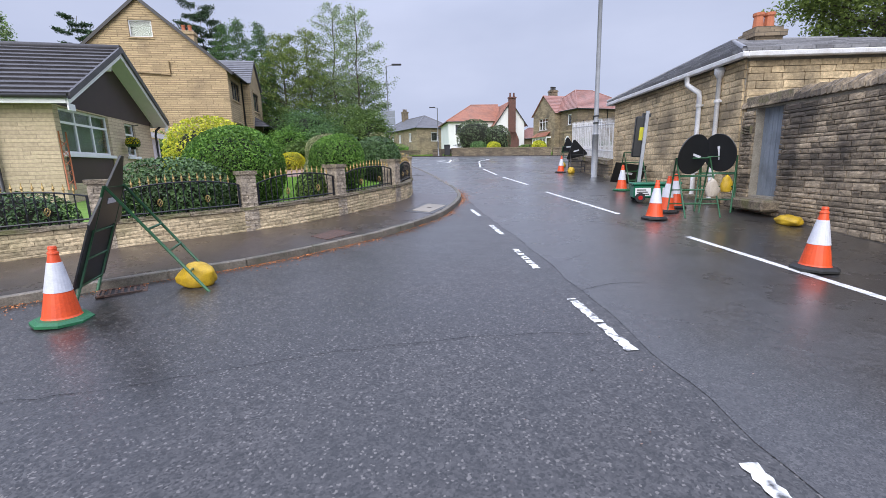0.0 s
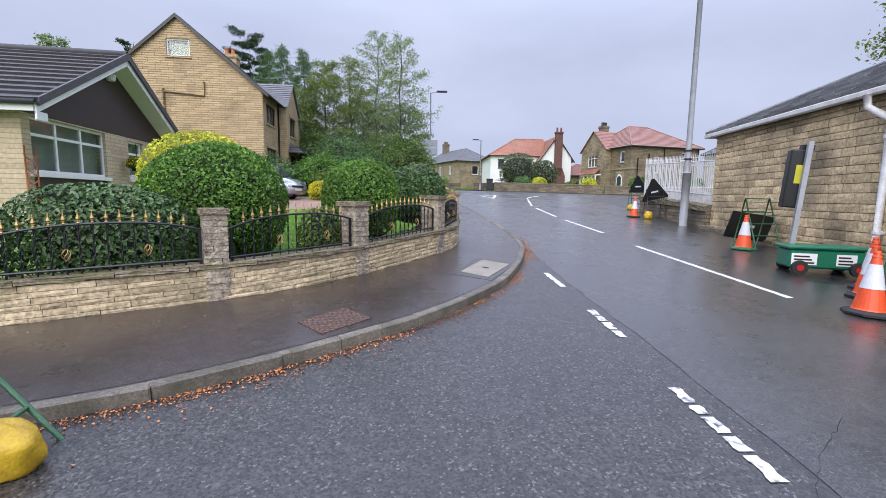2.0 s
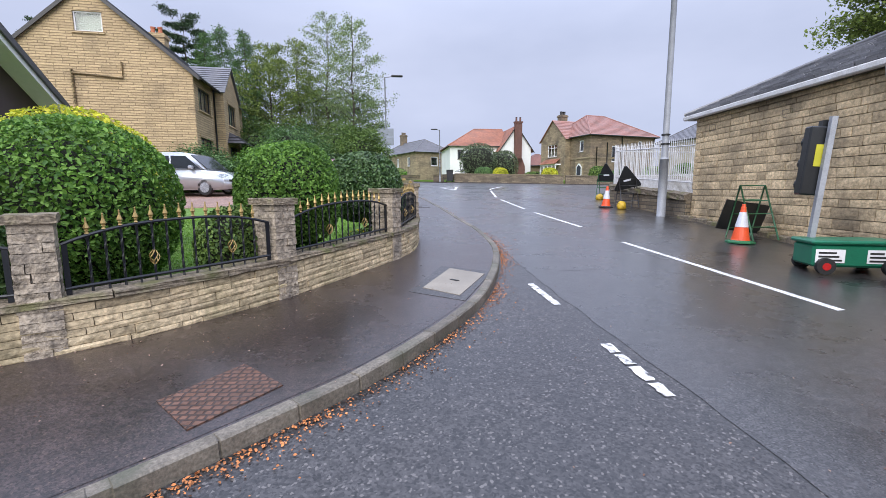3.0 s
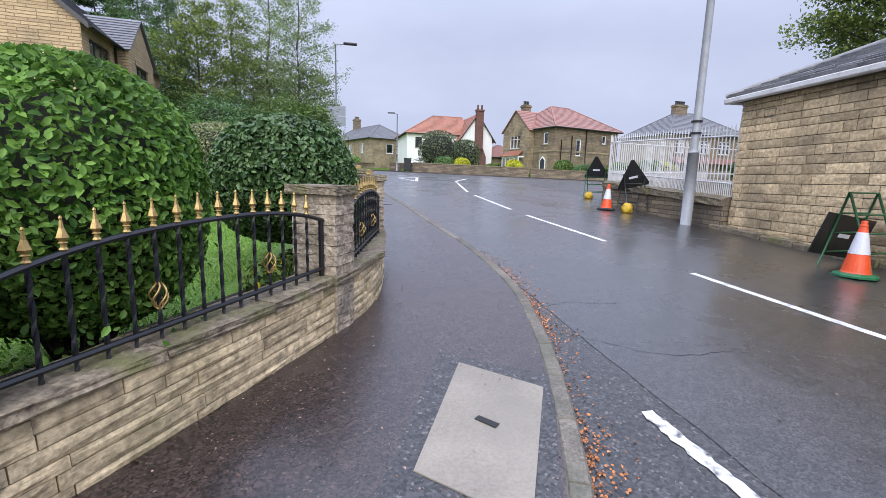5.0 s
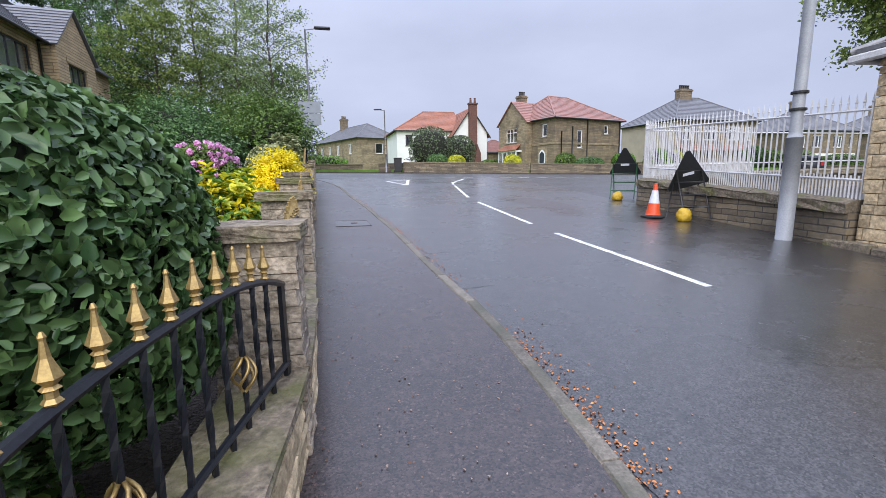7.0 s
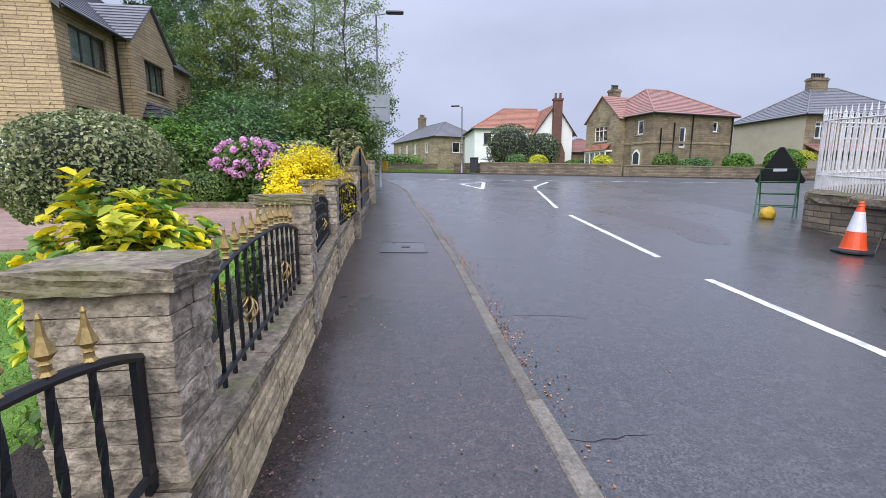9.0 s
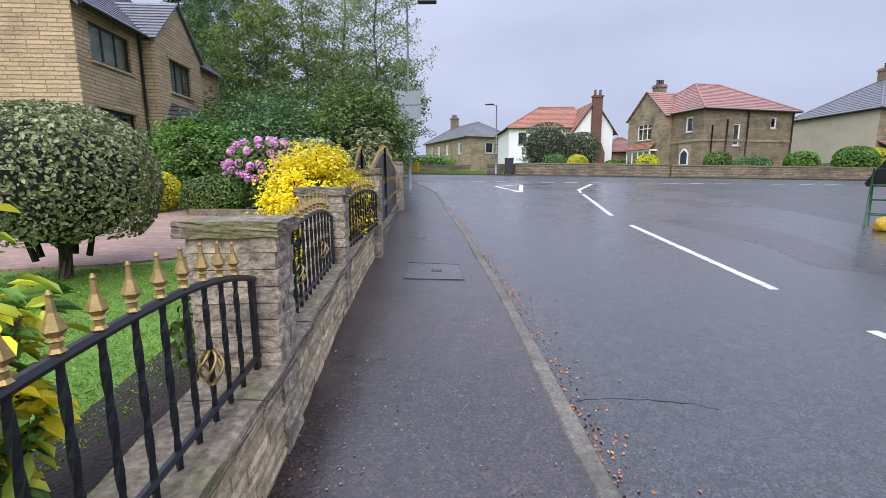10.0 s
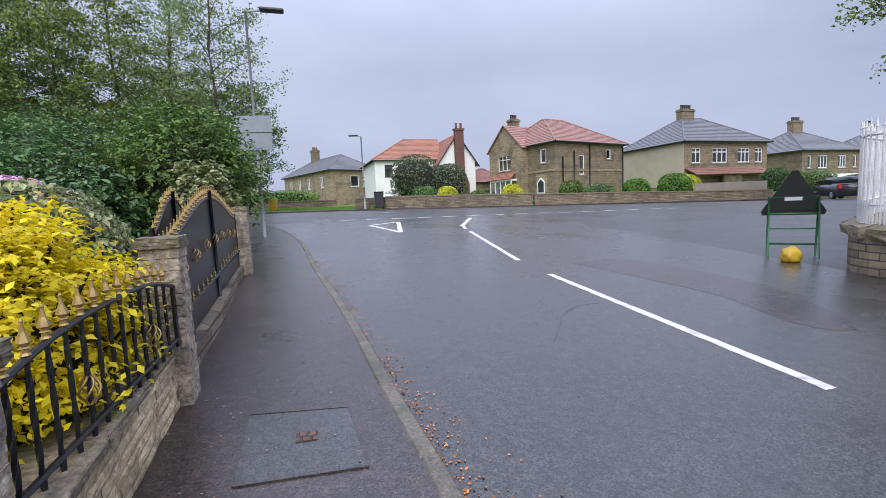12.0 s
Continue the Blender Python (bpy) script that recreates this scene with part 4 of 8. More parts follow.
def chimney(parent, x, y, z0, z1, sx, sy, material, pots=2, pot_mat=None, axis="x"):
    bm = bmesh.new()
    box(bm, x - sx, x + sx, y - sy, y + sy, z0, z1 - 0.25)
    box(bm, x - sx - 0.07, x + sx + 0.07, y - sy - 0.07, y + sy + 0.07, z1 - 0.25, z1 - 0.1)
    box(bm, x - sx, x + sx, y - sy, y + sy, z1 - 0.1, z1)
    c = part("chimney", bm, material, parent)
    for k in range(pots):
        u = (k + 0.5) / pots * 2 - 1
        bm = bmesh.new()
        lathe(bm, [(0.13, z1), (0.11, z1 + 0.3), (0.14, z1 + 0.33), (0.14, z1 + 0.4), (0.1, z1 + 0.41)], 10,
              Matrix.Translation((x + u * sx * 0.8 * (axis == "x"), y + u * sy * 0.8 * (axis == "y"), 0)))
        part("chimney_pot", bm, pot_mat or M["terracotta"], c)
    return c


def hip_roof(parent, x0, x1, y0, y1, ze, zr, material, over=0.35, rows=14, hip=(1, 1), ridge_axis="x", cols=0):
    """A hipped roof on a rectangle; hip: which ends are hipped."""
    a, b, c, d = x0 - over, x1 + over, y0 - over, y1 + over
    if ridge_axis == "x":
        ym, run = (c + d) / 2, (d - c) / 2
        r0, r1 = (a + run * hip[0] if hip[0] else a), (b - run * hip[1] if hip[1] else b)
        R0, R1 = (r0, ym, zr), (r1, ym, zr)
        slopes = [((a, c, ze), (b, c, ze), R1, R0), ((b, d, ze), (a, d, ze), R0, R1)]
        if hip[0]:
            slopes.append(((a, d, ze), (a, c, ze), R0, R0))
        if hip[1]:
            slopes.append(((b, c, ze), (b, d, ze), R1, R1))
    else:
        xm, run = (a + b) / 2, (b - a) / 2
        r0, r1 = (c + run * hip[0] if hip[0] else c), (d - run * hip[1] if hip[1] else d)
        R0, R1 = (xm, r0, zr), (xm, r1, zr)
        slopes = [((a, d, ze), (a, c, ze), R0, R1), ((b, c, ze), (b, d, ze), R1, R0)]
        if hip[0]:
            slopes.append(((a, c, ze), (b, c, ze), R0, R0))
        if hip[1]:
            slopes.append(((b, d, ze), (a, d, ze), R1, R1))
    for s in slopes:
        tiled("roof", parent, s, rows, material, cols=cols)
    tops = [(R0, R1)]
    bm = bmesh.new()
    tube(bm, [R0, R1], 0.09, 6)
    for s in slopes:
        if s[2] == s[3]:
            tube(bm, [Vector(s[0]) + Vector((0, 0, 0.03)), Vector(s[2]) + Vector((0, 0, 0.03))], 0.07, 6)
            tube(bm, [Vector(s[1]) + Vector((0, 0, 0.03)), Vector(s[2]) + Vector((0, 0, 0.03))], 0.07, 6)
    part("ridge_tiles", bm, material, parent)
    if not cols:
        bm = bmesh.new()
        for (p, q) in (((a, c), (b, c)), ((b, c), (b, d)), ((b, d), (a, d)), ((a, d), (a, c))):
            tube(bm, [(p[0], p[1], ze - 0.03), (q[0], q[1], ze - 0.03)], 0.06, 6)
        part("gutter", bm, M["darkframe"], parent)


# ---- the lodge and the yard wall across the road ----
def lodge():
    t = thing("lodge", pose(0, 0, 0), "single-storey old stone lodge with hipped stone-slate roof", "building")
    ZE = 3.55
    for X0, X1, Y0, Y1, zr, nm in ((6.2, 12.6, 9.32, 16.25, 4.66, ""), (10.55, 16.5, 5.2, 11.6, 4.7, "wing_")):
        for w, p, q in (("wall_west", (X0, Y1), (X0, Y0)), ("wall_south", (X0, Y0), (X1, Y0)), ("wall_east", (X1, Y0), (X1, Y1)), ("wall_north", (X1, Y1), (X0, Y1))):
            wall_run(nm + w, t, p, q, 0.2, ZE, [], M["mortar"] if not nm else M["fstone"], 0.4)
        a, b, c, d, e = X0 - 0.24, X1 + 0.24, Y0 - 0.24, Y1 + 0.24, ZE + 0.08
        ym, xa, xb = (Y0 + Y1) / 2, X0 + 1.8, X1 - 1.8
        for q in (((a, d, e), (a, c, e), (xa, ym, zr), (xa, ym, zr)), ((a, c, e), (b, c, e), (xb, ym, zr), (xa, ym, zr)),
                  ((b, d, e), (a, d, e), (xa, ym, zr), (xb, ym, zr)), ((b, c, e), (b, d, e), (xb, ym, zr), (xb, ym, zr))):
            tiled("roof", t, q, 15, M["slate"], cols=20)
        for p, q in (((a, d, e), (xa, ym, zr)), ((a, c, e), (xa, ym, zr)), ((xa, ym, zr), (xb, ym, zr))):
            bars("ridge_tiles", t, [[Vector(p) + Vector((0, 0, 0.02)), Vector(q) + Vector((0, 0, 0.02))]], 0.05, M["slate"])
        bm = bmesh.new()
        o = 0.27
        for a, b, c, d in ((X0 - o, X0 - o + 0.12, Y0 - o, Y1 + o), (X0 - o + 0.12, X1 + o, Y0 - o, Y0 - o + 0.12), (X0 - o + 0.12, X1 + o, Y1 + o - 0.12, Y1 + o)):
            box(bm, a, b, c, d, ZE - 0.06, ZE + 0.05, bevel=0.02)
        part("gutter", bm, M["wpaint"], t, "weathered white moulded gutter")
        bm = bmesh.new()
        box(bm, X0 - 0.14, X1 + 0.14, Y0 - 0.14, Y1 + 0.14, ZE - 0.016, ZE + 0.02)
        part("soffit", bm, M["darkframe"], t)
    chimney(t, 8.75, 12.75, 4.2, 4.95, 0.36, 0.28, M["fstone2"], 2)
    return t


lodge()


def yard_wall():
    t = tagged(new("wall_yard"), "tall sooty stone yard wall with a doorway and rough stone coping", "wall", kind="structure")
    for s, e, holes in ((9.3, -8.0, [(0.35, 1.1, 0.8, 2.5)]),):
        wall_run("wall_core", t, (6.24, s), (6.24, e), -0.6, 2.52, holes, M["mortar"], 0.4)
    return t


yard_wall()

# ---- bungalow ----
def bungalow():
    O = (-9.63, 11.06)
    t = thing("bungalow", pose(O[0], O[1], gz(*O) + 0.3, 0, 0, 105.5), "pale stone bungalow with brown clad gable and dark tiled roof", "house")
    W, D, E, R, ov, ex = 6.4, 9.0, 2.42, 4.4, 0.55, 0.34
    g, m = wall_run("gable_wall", t, (0, 0), (W, 0), -0.3, E, [(0.2, 2.92, 0.45, 2.38), (4.05, 4.9, 1.24, 2.33)], M["bstone"])
    window(t, m, 0.2, 2.92, 1.23, 2.38, M["white"], 3, 0.36, back=M["curtain"])
    window(t, m, 4.05, 4.9, 1.24, 2.33, M["white"], 1, 0.36, back=M["curtain"])
    bm = bmesh.new()
    box(bm, 0.2, 2.92, 0.03, 0.12, 0.45, 1.13, m)
    part("brown_panel", bm, M["brown"], t)
    wall_run("side_wall", t, (0, D), (0, 0), -0.3, 2.62, [], M["bstone"])
    wall_run("far_wall", t, (W, 0), (W, D), -0.3, 2.62, [], M["bstone"])
    wall_run("rear_wall", t, (W, D), (0, D), -0.3, 2.62, [], M["bstone"])
    k = (R - 2.7) / (W / 2)
    for y in (-0.012, D - 0.15):
        prism("gable_cladding", t, [(-0.02, y, E + 0.004), (W + 0.02, y, E + 0.004), (W + 0.02, y, 2.66), (W / 2, y, R - 0.03), (-0.02, y, 2.66)], (0, 0.16, 0), M["brown"])
    za = 2.7 - ex * k + 0.06
    for q in ([(-ex, D + 0.3, za), (-ex, -ov, za), (W / 2, -ov, R + 0.06), (W / 2, D + 0.3, R + 0.06)], [(W + ex, -ov, za), (W + ex, D + 0.3, za), (W / 2, D + 0.3, R + 0.06), (W / 2, -ov, R + 0.06)]):
        tiled("roof", t, q, 12, M["darktile"], thick=0.06)
    bars("ridge", t, [[(W / 2, -ov, R + 0.08), (W / 2, D + 0.3, R + 0.08)]], 0.1, M["darktile"])
    for x0 in (-ex, W + ex):
        prism("bargeboard", t, [(x0, -ov + 0.03, za - 0.05), (x0, -ov + 0.03, za - 0.24), (W / 2, -ov + 0.03, R - 0.2), (W / 2, -ov + 0.03, R - 0.01)], (0, 0.04, 0), M["white"])
        prism("verge_trim", t, [(x0, -ov - 0.03, za + 0.06), (x0, -ov - 0.03, za - 0.1), (W / 2, -ov - 0.03, R - 0.05), (W / 2, -ov - 0.03, R + 0.13)], (0, 0.055, 0), M["darktile"])
        prism("soffit", t, [(x0, -ov + 0.075, za - 0.2), (W / 2, -ov + 0.075, R - 0.16), (W / 2, -ov + 0.075, R - 0.12), (x0, -ov + 0.075, za - 0.16)], (0, ov - 0.1, 0), M["white"])
        s = -1 if x0 < 0 else 1
        bm = bmesh.new()
        box(bm, x0 - 0.02, x0 + 0.02, -ov + 0.075, D, za - 0.2, za - 0.035)
        part("fascia", bm, M["white"], t)
        bm = bmesh.new()
        box(bm, min(x0, x0 - s * 0.3), max(x0, x0 - s * 0.3), -ov + 0.035, -ov + 0.07, za - 0.36, za - 0.2)
        part("eave_box", bm, M["white"], t)
        bars("gutter", t, [[(x0 + s * 0.07, -ov, za - 0.04), (x0 + s * 0.07, D, za - 0.04)]], 0.055, M["darkframe"])
    bars("downpipe", t, [[(-ex - 0.05, 1.3, za - 0.08), (-0.12, 1.3, za - 0.42), (-0.07, 1.3, 0.0)]], 0.05, M["darkframe"])
    bars("downpipe", t, [[(W + ex + 0.05, -0.3, za - 0.08), (W + 0.15, -0.15, za - 0.3), (W + 0.1, -0.12, za - 0.5), (W + 0.1, -0.12, 0.0)]], 0.04, M["darkframe"])
    bm = bmesh.new()
    lathe(bm, [(0.02, -0.16), (0.1, -0.15), (0.13, 0.0), (0.05, 0.1)], 12, Matrix.Translation((W / 2, -0.1, R - 0.45)))
    part("security_light", bm, M["white"], t)
    # white porch and garage front beyond the gable
    wall_run("porch_wall", t, (W + 0.01, 1.2), (W + 4.6, 1.2), -0.3, 2.2, [(0.5, 1.3, 0, 1.95), (1.6, 4.2, 0, 1.95)], M["white"], 0.15)
    prism("garage_door", t, [(W + 1.62, 1.26, 0), (W + 4.2, 1.26, 0), (W + 4.2, 1.26, 1.95), (W + 1.62, 1.26, 1.95)], (0, 0.04, 0), M["white"])
    prism("porch_door", t, [(W + 0.52, 1.26, 0), (W + 1.3, 1.26, 0), (W + 1.3, 1.26, 1.95), (W + 0.52, 1.26, 1.95)], (0, 0.04, 0), M["glass"])
    prism("porch_roof", t, [(W + 0.34, 0.9, 2.3), (W + 4.8, 0.9, 2.3), (W + 4.8, 4.5, 2.5), (W + 0.34, 4.5, 2.5)], (0, 0, 0.12), M["darktile"])
    prism("porch_fascia", t, [(W + 0.3, 0.86, 2.2), (W + 4.8, 0.86, 2.2), (W + 4.8, 0.86, 2.42), (W + 0.3, 0.86, 2.42)], (0, 0.035, 0), M["white"])
    return t


bungalow()
mB = pose(-9.63, 11.06, gz(-9.63, 11.06) + 0.3, 0, 0, 105.5)
basket = bush("hanging_basket", *(mB @ Vector((3.75, -0.28, 1.5))), 0.19, 0.19, 0.17, "lf_mid", 500, 0.05, "hanging basket of yellow flowers on an iron bracket", "flower basket", 41, extra=("lf_yellow", 220, 0.05))
bars("bracket", basket, [[(0.05, 0.02, 0.25), (0.05, 0.02, 0.72), (0.2, 0.12, 0.72)]], 0.012, M["iron"])
tr = thing("trellis", mB @ pose(0.05, -0.1, 0.3), "small brown garden trellis against the wall", "trellis")
for k in range(5):
    bars("lath", tr, [[(-0.15, 0, 0.12 + k * 0.24), (0.15, 0, 0.28 + k * 0.24)]], 0.01, M["terracotta"], 4)
    bars("lath", tr, [[(-0.15, 0.02, 0.28 + k * 0.24), (0.15, 0.02, 0.12 + k * 0.24)]], 0.01, M["terracotta"], 4)
for x in (-0.16, 0.16):
    bars("stile", tr, [[(x, 0.01, 0), (x, 0.01, 1.45)]], 0.018, M["terracotta"], 4)


# ---- tall golden house ----
def golden_house():
    O = (-12.21, 25.88)
    z = gz(*O) + 0.2
    t = thing("tall_house", pose(O[0], O[1], z, 0, 0, 12.0), "tall golden stone house with a big gable and slate roof", "house")
    W, D, E, R = 8.2, 9.5, 5.55, 9.1
    _, m = wall_run("front_wall", t, (-W, 0), (0, 0), -0.5, E, [], M["hstone"])
    _, ms = wall_run("side_wall", t, (0, 0), (0, D), -0.5, E, [(0.6, 2.5, 4.03, 5.1), (0.55, 2.4, 1.4, 2.7)], M["hstone"])
    window(t, ms, 0.6, 2.5, 4.03, 5.1, M["darkframe"], 3, back=M["curtain"], sill=M["hstone"])
    window(t, ms, 0.55, 2.4, 1.4, 2.7, M["darkframe"], 3, sill=M["hstone"], head=M["hstone"])
    wall_run("back_wall", t, (0, D), (-W, D), -0.5, E, [], M["hstone"])
    wall_run("west_wall", t, (-W, D), (-W, 0), -0.5, E, [], M["hstone"])
    # gable with its small attic window
    gx = -W / 2
    k = (R - E) / (W / 2)
    wz0, wz1, ww = 7.14, 8.0, 0.57
    for pts in ([(-W, 0, E), (-W / 2 - ww, 0, E), (-W / 2 - ww, 0, R - ww * k)], [(0, 0, E), (-W / 2 + ww, 0, E), (-W / 2 + ww, 0, R - ww * k)],
                [(gx - ww, 0, E), (gx + ww, 0, E), (gx + ww, 0, wz0), (gx - ww, 0, wz0)],
                [(gx - ww, 0, wz1), (gx + ww, 0, wz1), (gx + ww, 0, R - ww * k), (gx, 0, R), (gx - ww, 0, R - ww * k)]):
        prism("gable_wall", t, pts, (0, 0.25, 0), M["hstone"])
    window(t, m, W / 2 - ww, W / 2 + ww, wz0, wz1, M["white"], 1, back=M["curtain"], sill=M["hstone"])
    prism("back_gable", t, [(-W, D - 0.25, E), (0, D - 0.25, E), (gx, D - 0.25, R)], (0, 0.25, 0), M["hstone"])
    ex = 0.3
    za = E - ex * k + 0.05
    tiled("roof", t, [(ex, -0.12, za), (ex, D + 0.1, za), (gx, D + 0.1, R + 0.08), (gx, -0.12, R + 0.08)], 22, M["greytile"], cols=0)
    tiled("roof", t, [(-W - ex, D + 0.1, za), (-W - ex, -0.12, za), (gx, -0.12, R + 0.08), (gx, D + 0.1, R + 0.08)], 22, M["greytile"], cols=0)
    for x in (ex, -W - ex):
        prism("verge", t, [(x, -0.16, za - 0.12), (gx, -0.16, R - 0.1), (gx, -0.16, R + 0.1), (x, -0.16, za + 0.08)], (0, 0.06, 0), M["darkframe"])
    bars("gutter", t, [[(ex + 0.04, -0.1, za), (ex + 0.04, 3.1, za)]], 0.06, M["darkframe"])
    bars("downpipe", t, [[(0.06, 2.98, za), (0.06, 2.98, -0.3)]], 0.045, M["darkframe"])
    # the projecting side wing with its own gable
    x1, y0, y1, e2, r2 = 0.5, 3.1, 6.45, 5.3, 6.95
    wall_run("wing_return", t, (0, y0), (x1, y0), -0.5, e2, [], M["hstone"])
    _, mw = wall_run("wing_wall", t, (x1, y0), (x1, y1), -0.5, e2, [(0.85, 2.4, 3.75, 4.9), (0.8, 2.5, 1.0, 2.6)], M["hstone"])
    window(t, mw, 0.85, 2.4, 3.75, 4.9, M["darkframe"], 3, back=M["curtain"], sill=M["hstone"], head=M["hstone"])
    window(t, mw, 0.8, 2.5, 1.0, 2.6, M["darkframe"], 3, sill=M["hstone"])
    wall_run("wing_return", t, (x1, y1), (0, y1), -0.5, e2, [], M["hstone"])
    ym = (y0 + y1) / 2
    prism("wing_gable", t, [(x1, y0, e2), (x1, y1, e2), (x1, ym, r2)], (-0.25, 0, 0), M["hstone"])
    tiled("wing_roof", t, [(-3.5, y0 - 0.15, e2 + 0.02), (x1 + 0.12, y0 - 0.15, e2 + 0.02), (x1 + 0.12, ym, r2 + 0.1), (-3.5, ym, r2 + 0.1)], 12, M["greytile"])
    tiled("wing_roof", t, [(x1 + 0.12, y1 + 0.15, e2 + 0.02), (-3.5, y1 + 0.15, e2 + 0.02), (-3.5, ym, r2 + 0.1), (x1 + 0.12, ym, r2 + 0.1)], 12, M["greytile"])
    # canopy over the bay window
    tiled("bay_canopy", t, [(x1 + 0.9, ym - 1.3, 2.7), (x1 + 0.9, ym + 1.6, 2.7), (x1, ym + 1.1, 3.35), (x1, ym - 0.9, 3.35)], 4, M["darktile"])
    tiled("bay_canopy", t, [(x1, ym - 1.4, 2.7), (x1 + 0.9, ym - 1.3, 2.7), (x1, ym - 0.9, 3.35), (x1, ym - 0.9, 3.35)], 4, M["darktile"])
    bars("waste_pipe", t, [[(-4.9, -0.06, 5.5), (-4.9, -0.06, 0)], [(-4.9, -0.06, 5.35), (-2.9, -0.06, 5.2), (-2.9, -0.06, 5.9)]], 0.05, M["hstone"])
    chimney(t, -W / 2, 7.6, 8.0, 9.5, 0.5, 0.35, M["hstone"], 2)
    return t


golden_house()


# ---- houses beyond the junction ----
def far_house(kind, O, yaw, L, D, E, R, wall, tile, label, ridge="x", hip=(1, 1), fronts=(), sides=(), rights=(), frame_mat="white", bands=None):
    z = gz(*O) + 0.25
    t = thing(kind, pose(O[0], O[1], z, 0, 0, yaw), label, "house")
    hl = lambda ws: [(w[0], w[1], w[2], w[3]) for w in ws]
    for nm, p, q, ws in (("front_wall", (0, 0), (L, 0), fronts), ("side_wall", (0, D), (0, 0), sides), ("right_wall", (L, 0), (L, D), rights), ("rear_wall", (L, D), (0, D), ())):
        _, m = wall_run(nm, t, p, q, -0.6, E, hl(ws), M[wall])
        for w in ws:
            window(t, m, w[0], w[1], w[2], w[3], M[frame_mat], w[4], w[5] if len(w) > 5 else 0.0, sill=M["cover"], fw=0.1)
    hip_roof(t, 0, L, 0, D, E + 0.05, R, M[tile], ridge_axis=ridge, hip=hip, rows=16)
    return t


stone_house = far_house("stone_house", (15.0, 51.3), 22, 9.0, 7.8, 5.0, 7.7, "fstone2", "pinktile", "brown stone house with faded red hipped roof and white windows", hip=(0.7, 1),
                        fronts=((2.9, 3.6, 2.3, 4.0, 1), (6.6, 7.2, 3.7, 4.6, 1)), sides=((6.0, 6.7, 3.4, 4.6, 1), (5.7, 6.5, 0.6, 2.3, 1)))
chimney(stone_house, 1.0, 6.2, 5.2, 8.0, 0.45, 0.35, M["fstone2"], 3, M["darkframe"])
white_house = far_house("white_house", (0.4, 61.5), 8, 7.6, 8.0, 4.6, 7.3, "render_w", "redtile", "white rendered house with orange clay tiled roof", hip=(1, 0),
                        fronts=((1.0, 1.8, 3.0, 4.2, 1), (4.6, 5.5, 3.2, 4.3, 1)), frame_mat="darkframe")
slate_house = far_house("slate_house", (-4.6, 71), 30, 6.4, 15.0, 4.6, 6.9, "fstone", "greytile", "long brown stone house with grey hipped roof", ridge="y",
                        fronts=((2.6, 3.8, 2.6, 4.0, 1),), sides=((2, 3, 2.6, 4, 2), (5, 6, 2.6, 4, 2), (8, 9, 2.6, 4, 2), (12, 13, 2.6, 4, 2)))
semi = far_house("semi_house", (27.6, 52), 8.8, 10.5, 8.0, 5.1, 8.0, "fstone", "greytile", "semi-detached house with grey hipped roof and beige side wall",
                 fronts=((0.9, 2.0, 3.2, 4.6, 2, 0.4), (3.4, 5.3, 3.2, 4.6, 3, 0.4), (6.6, 8.2, 3.2, 4.6, 3, 0.4), (8.9, 9.9, 3.2, 4.6, 2, 0.4)))
semi2 = far_house("semi_house", (46.0, 57), 8.8, 10.0, 8.0, 4.9, 7.6, "fstone2", "greytile", "sooty stone semi-detached house with grey hipped roof",
                  fronts=((0.9, 1.5, 3.0, 4.4, 1), (2.6, 4.2, 3.0, 4.4, 3), (6.0, 7.4, 3.0, 4.4, 3), (8.6, 9.2, 3.0, 4.4, 1)))
semi3 = far_house("semi_house", (61.0, 60), 8.8, 10.0, 8.0, 4.9, 7.6, "fstone2", "greytile", "sooty stone semi-detached house behind the railings",
                  fronts=((0.9, 1.5, 3.0, 4.4, 1), (2.6, 4.2, 3.0, 4.4, 3)))
for h, x in ((semi, 4.5), (semi2, 5), (semi3, 5)):
    chimney(h, x, 4.0, 7.0, 8.9, 0.8, 0.35, M["fstone2"], 5, M["darkframe"])


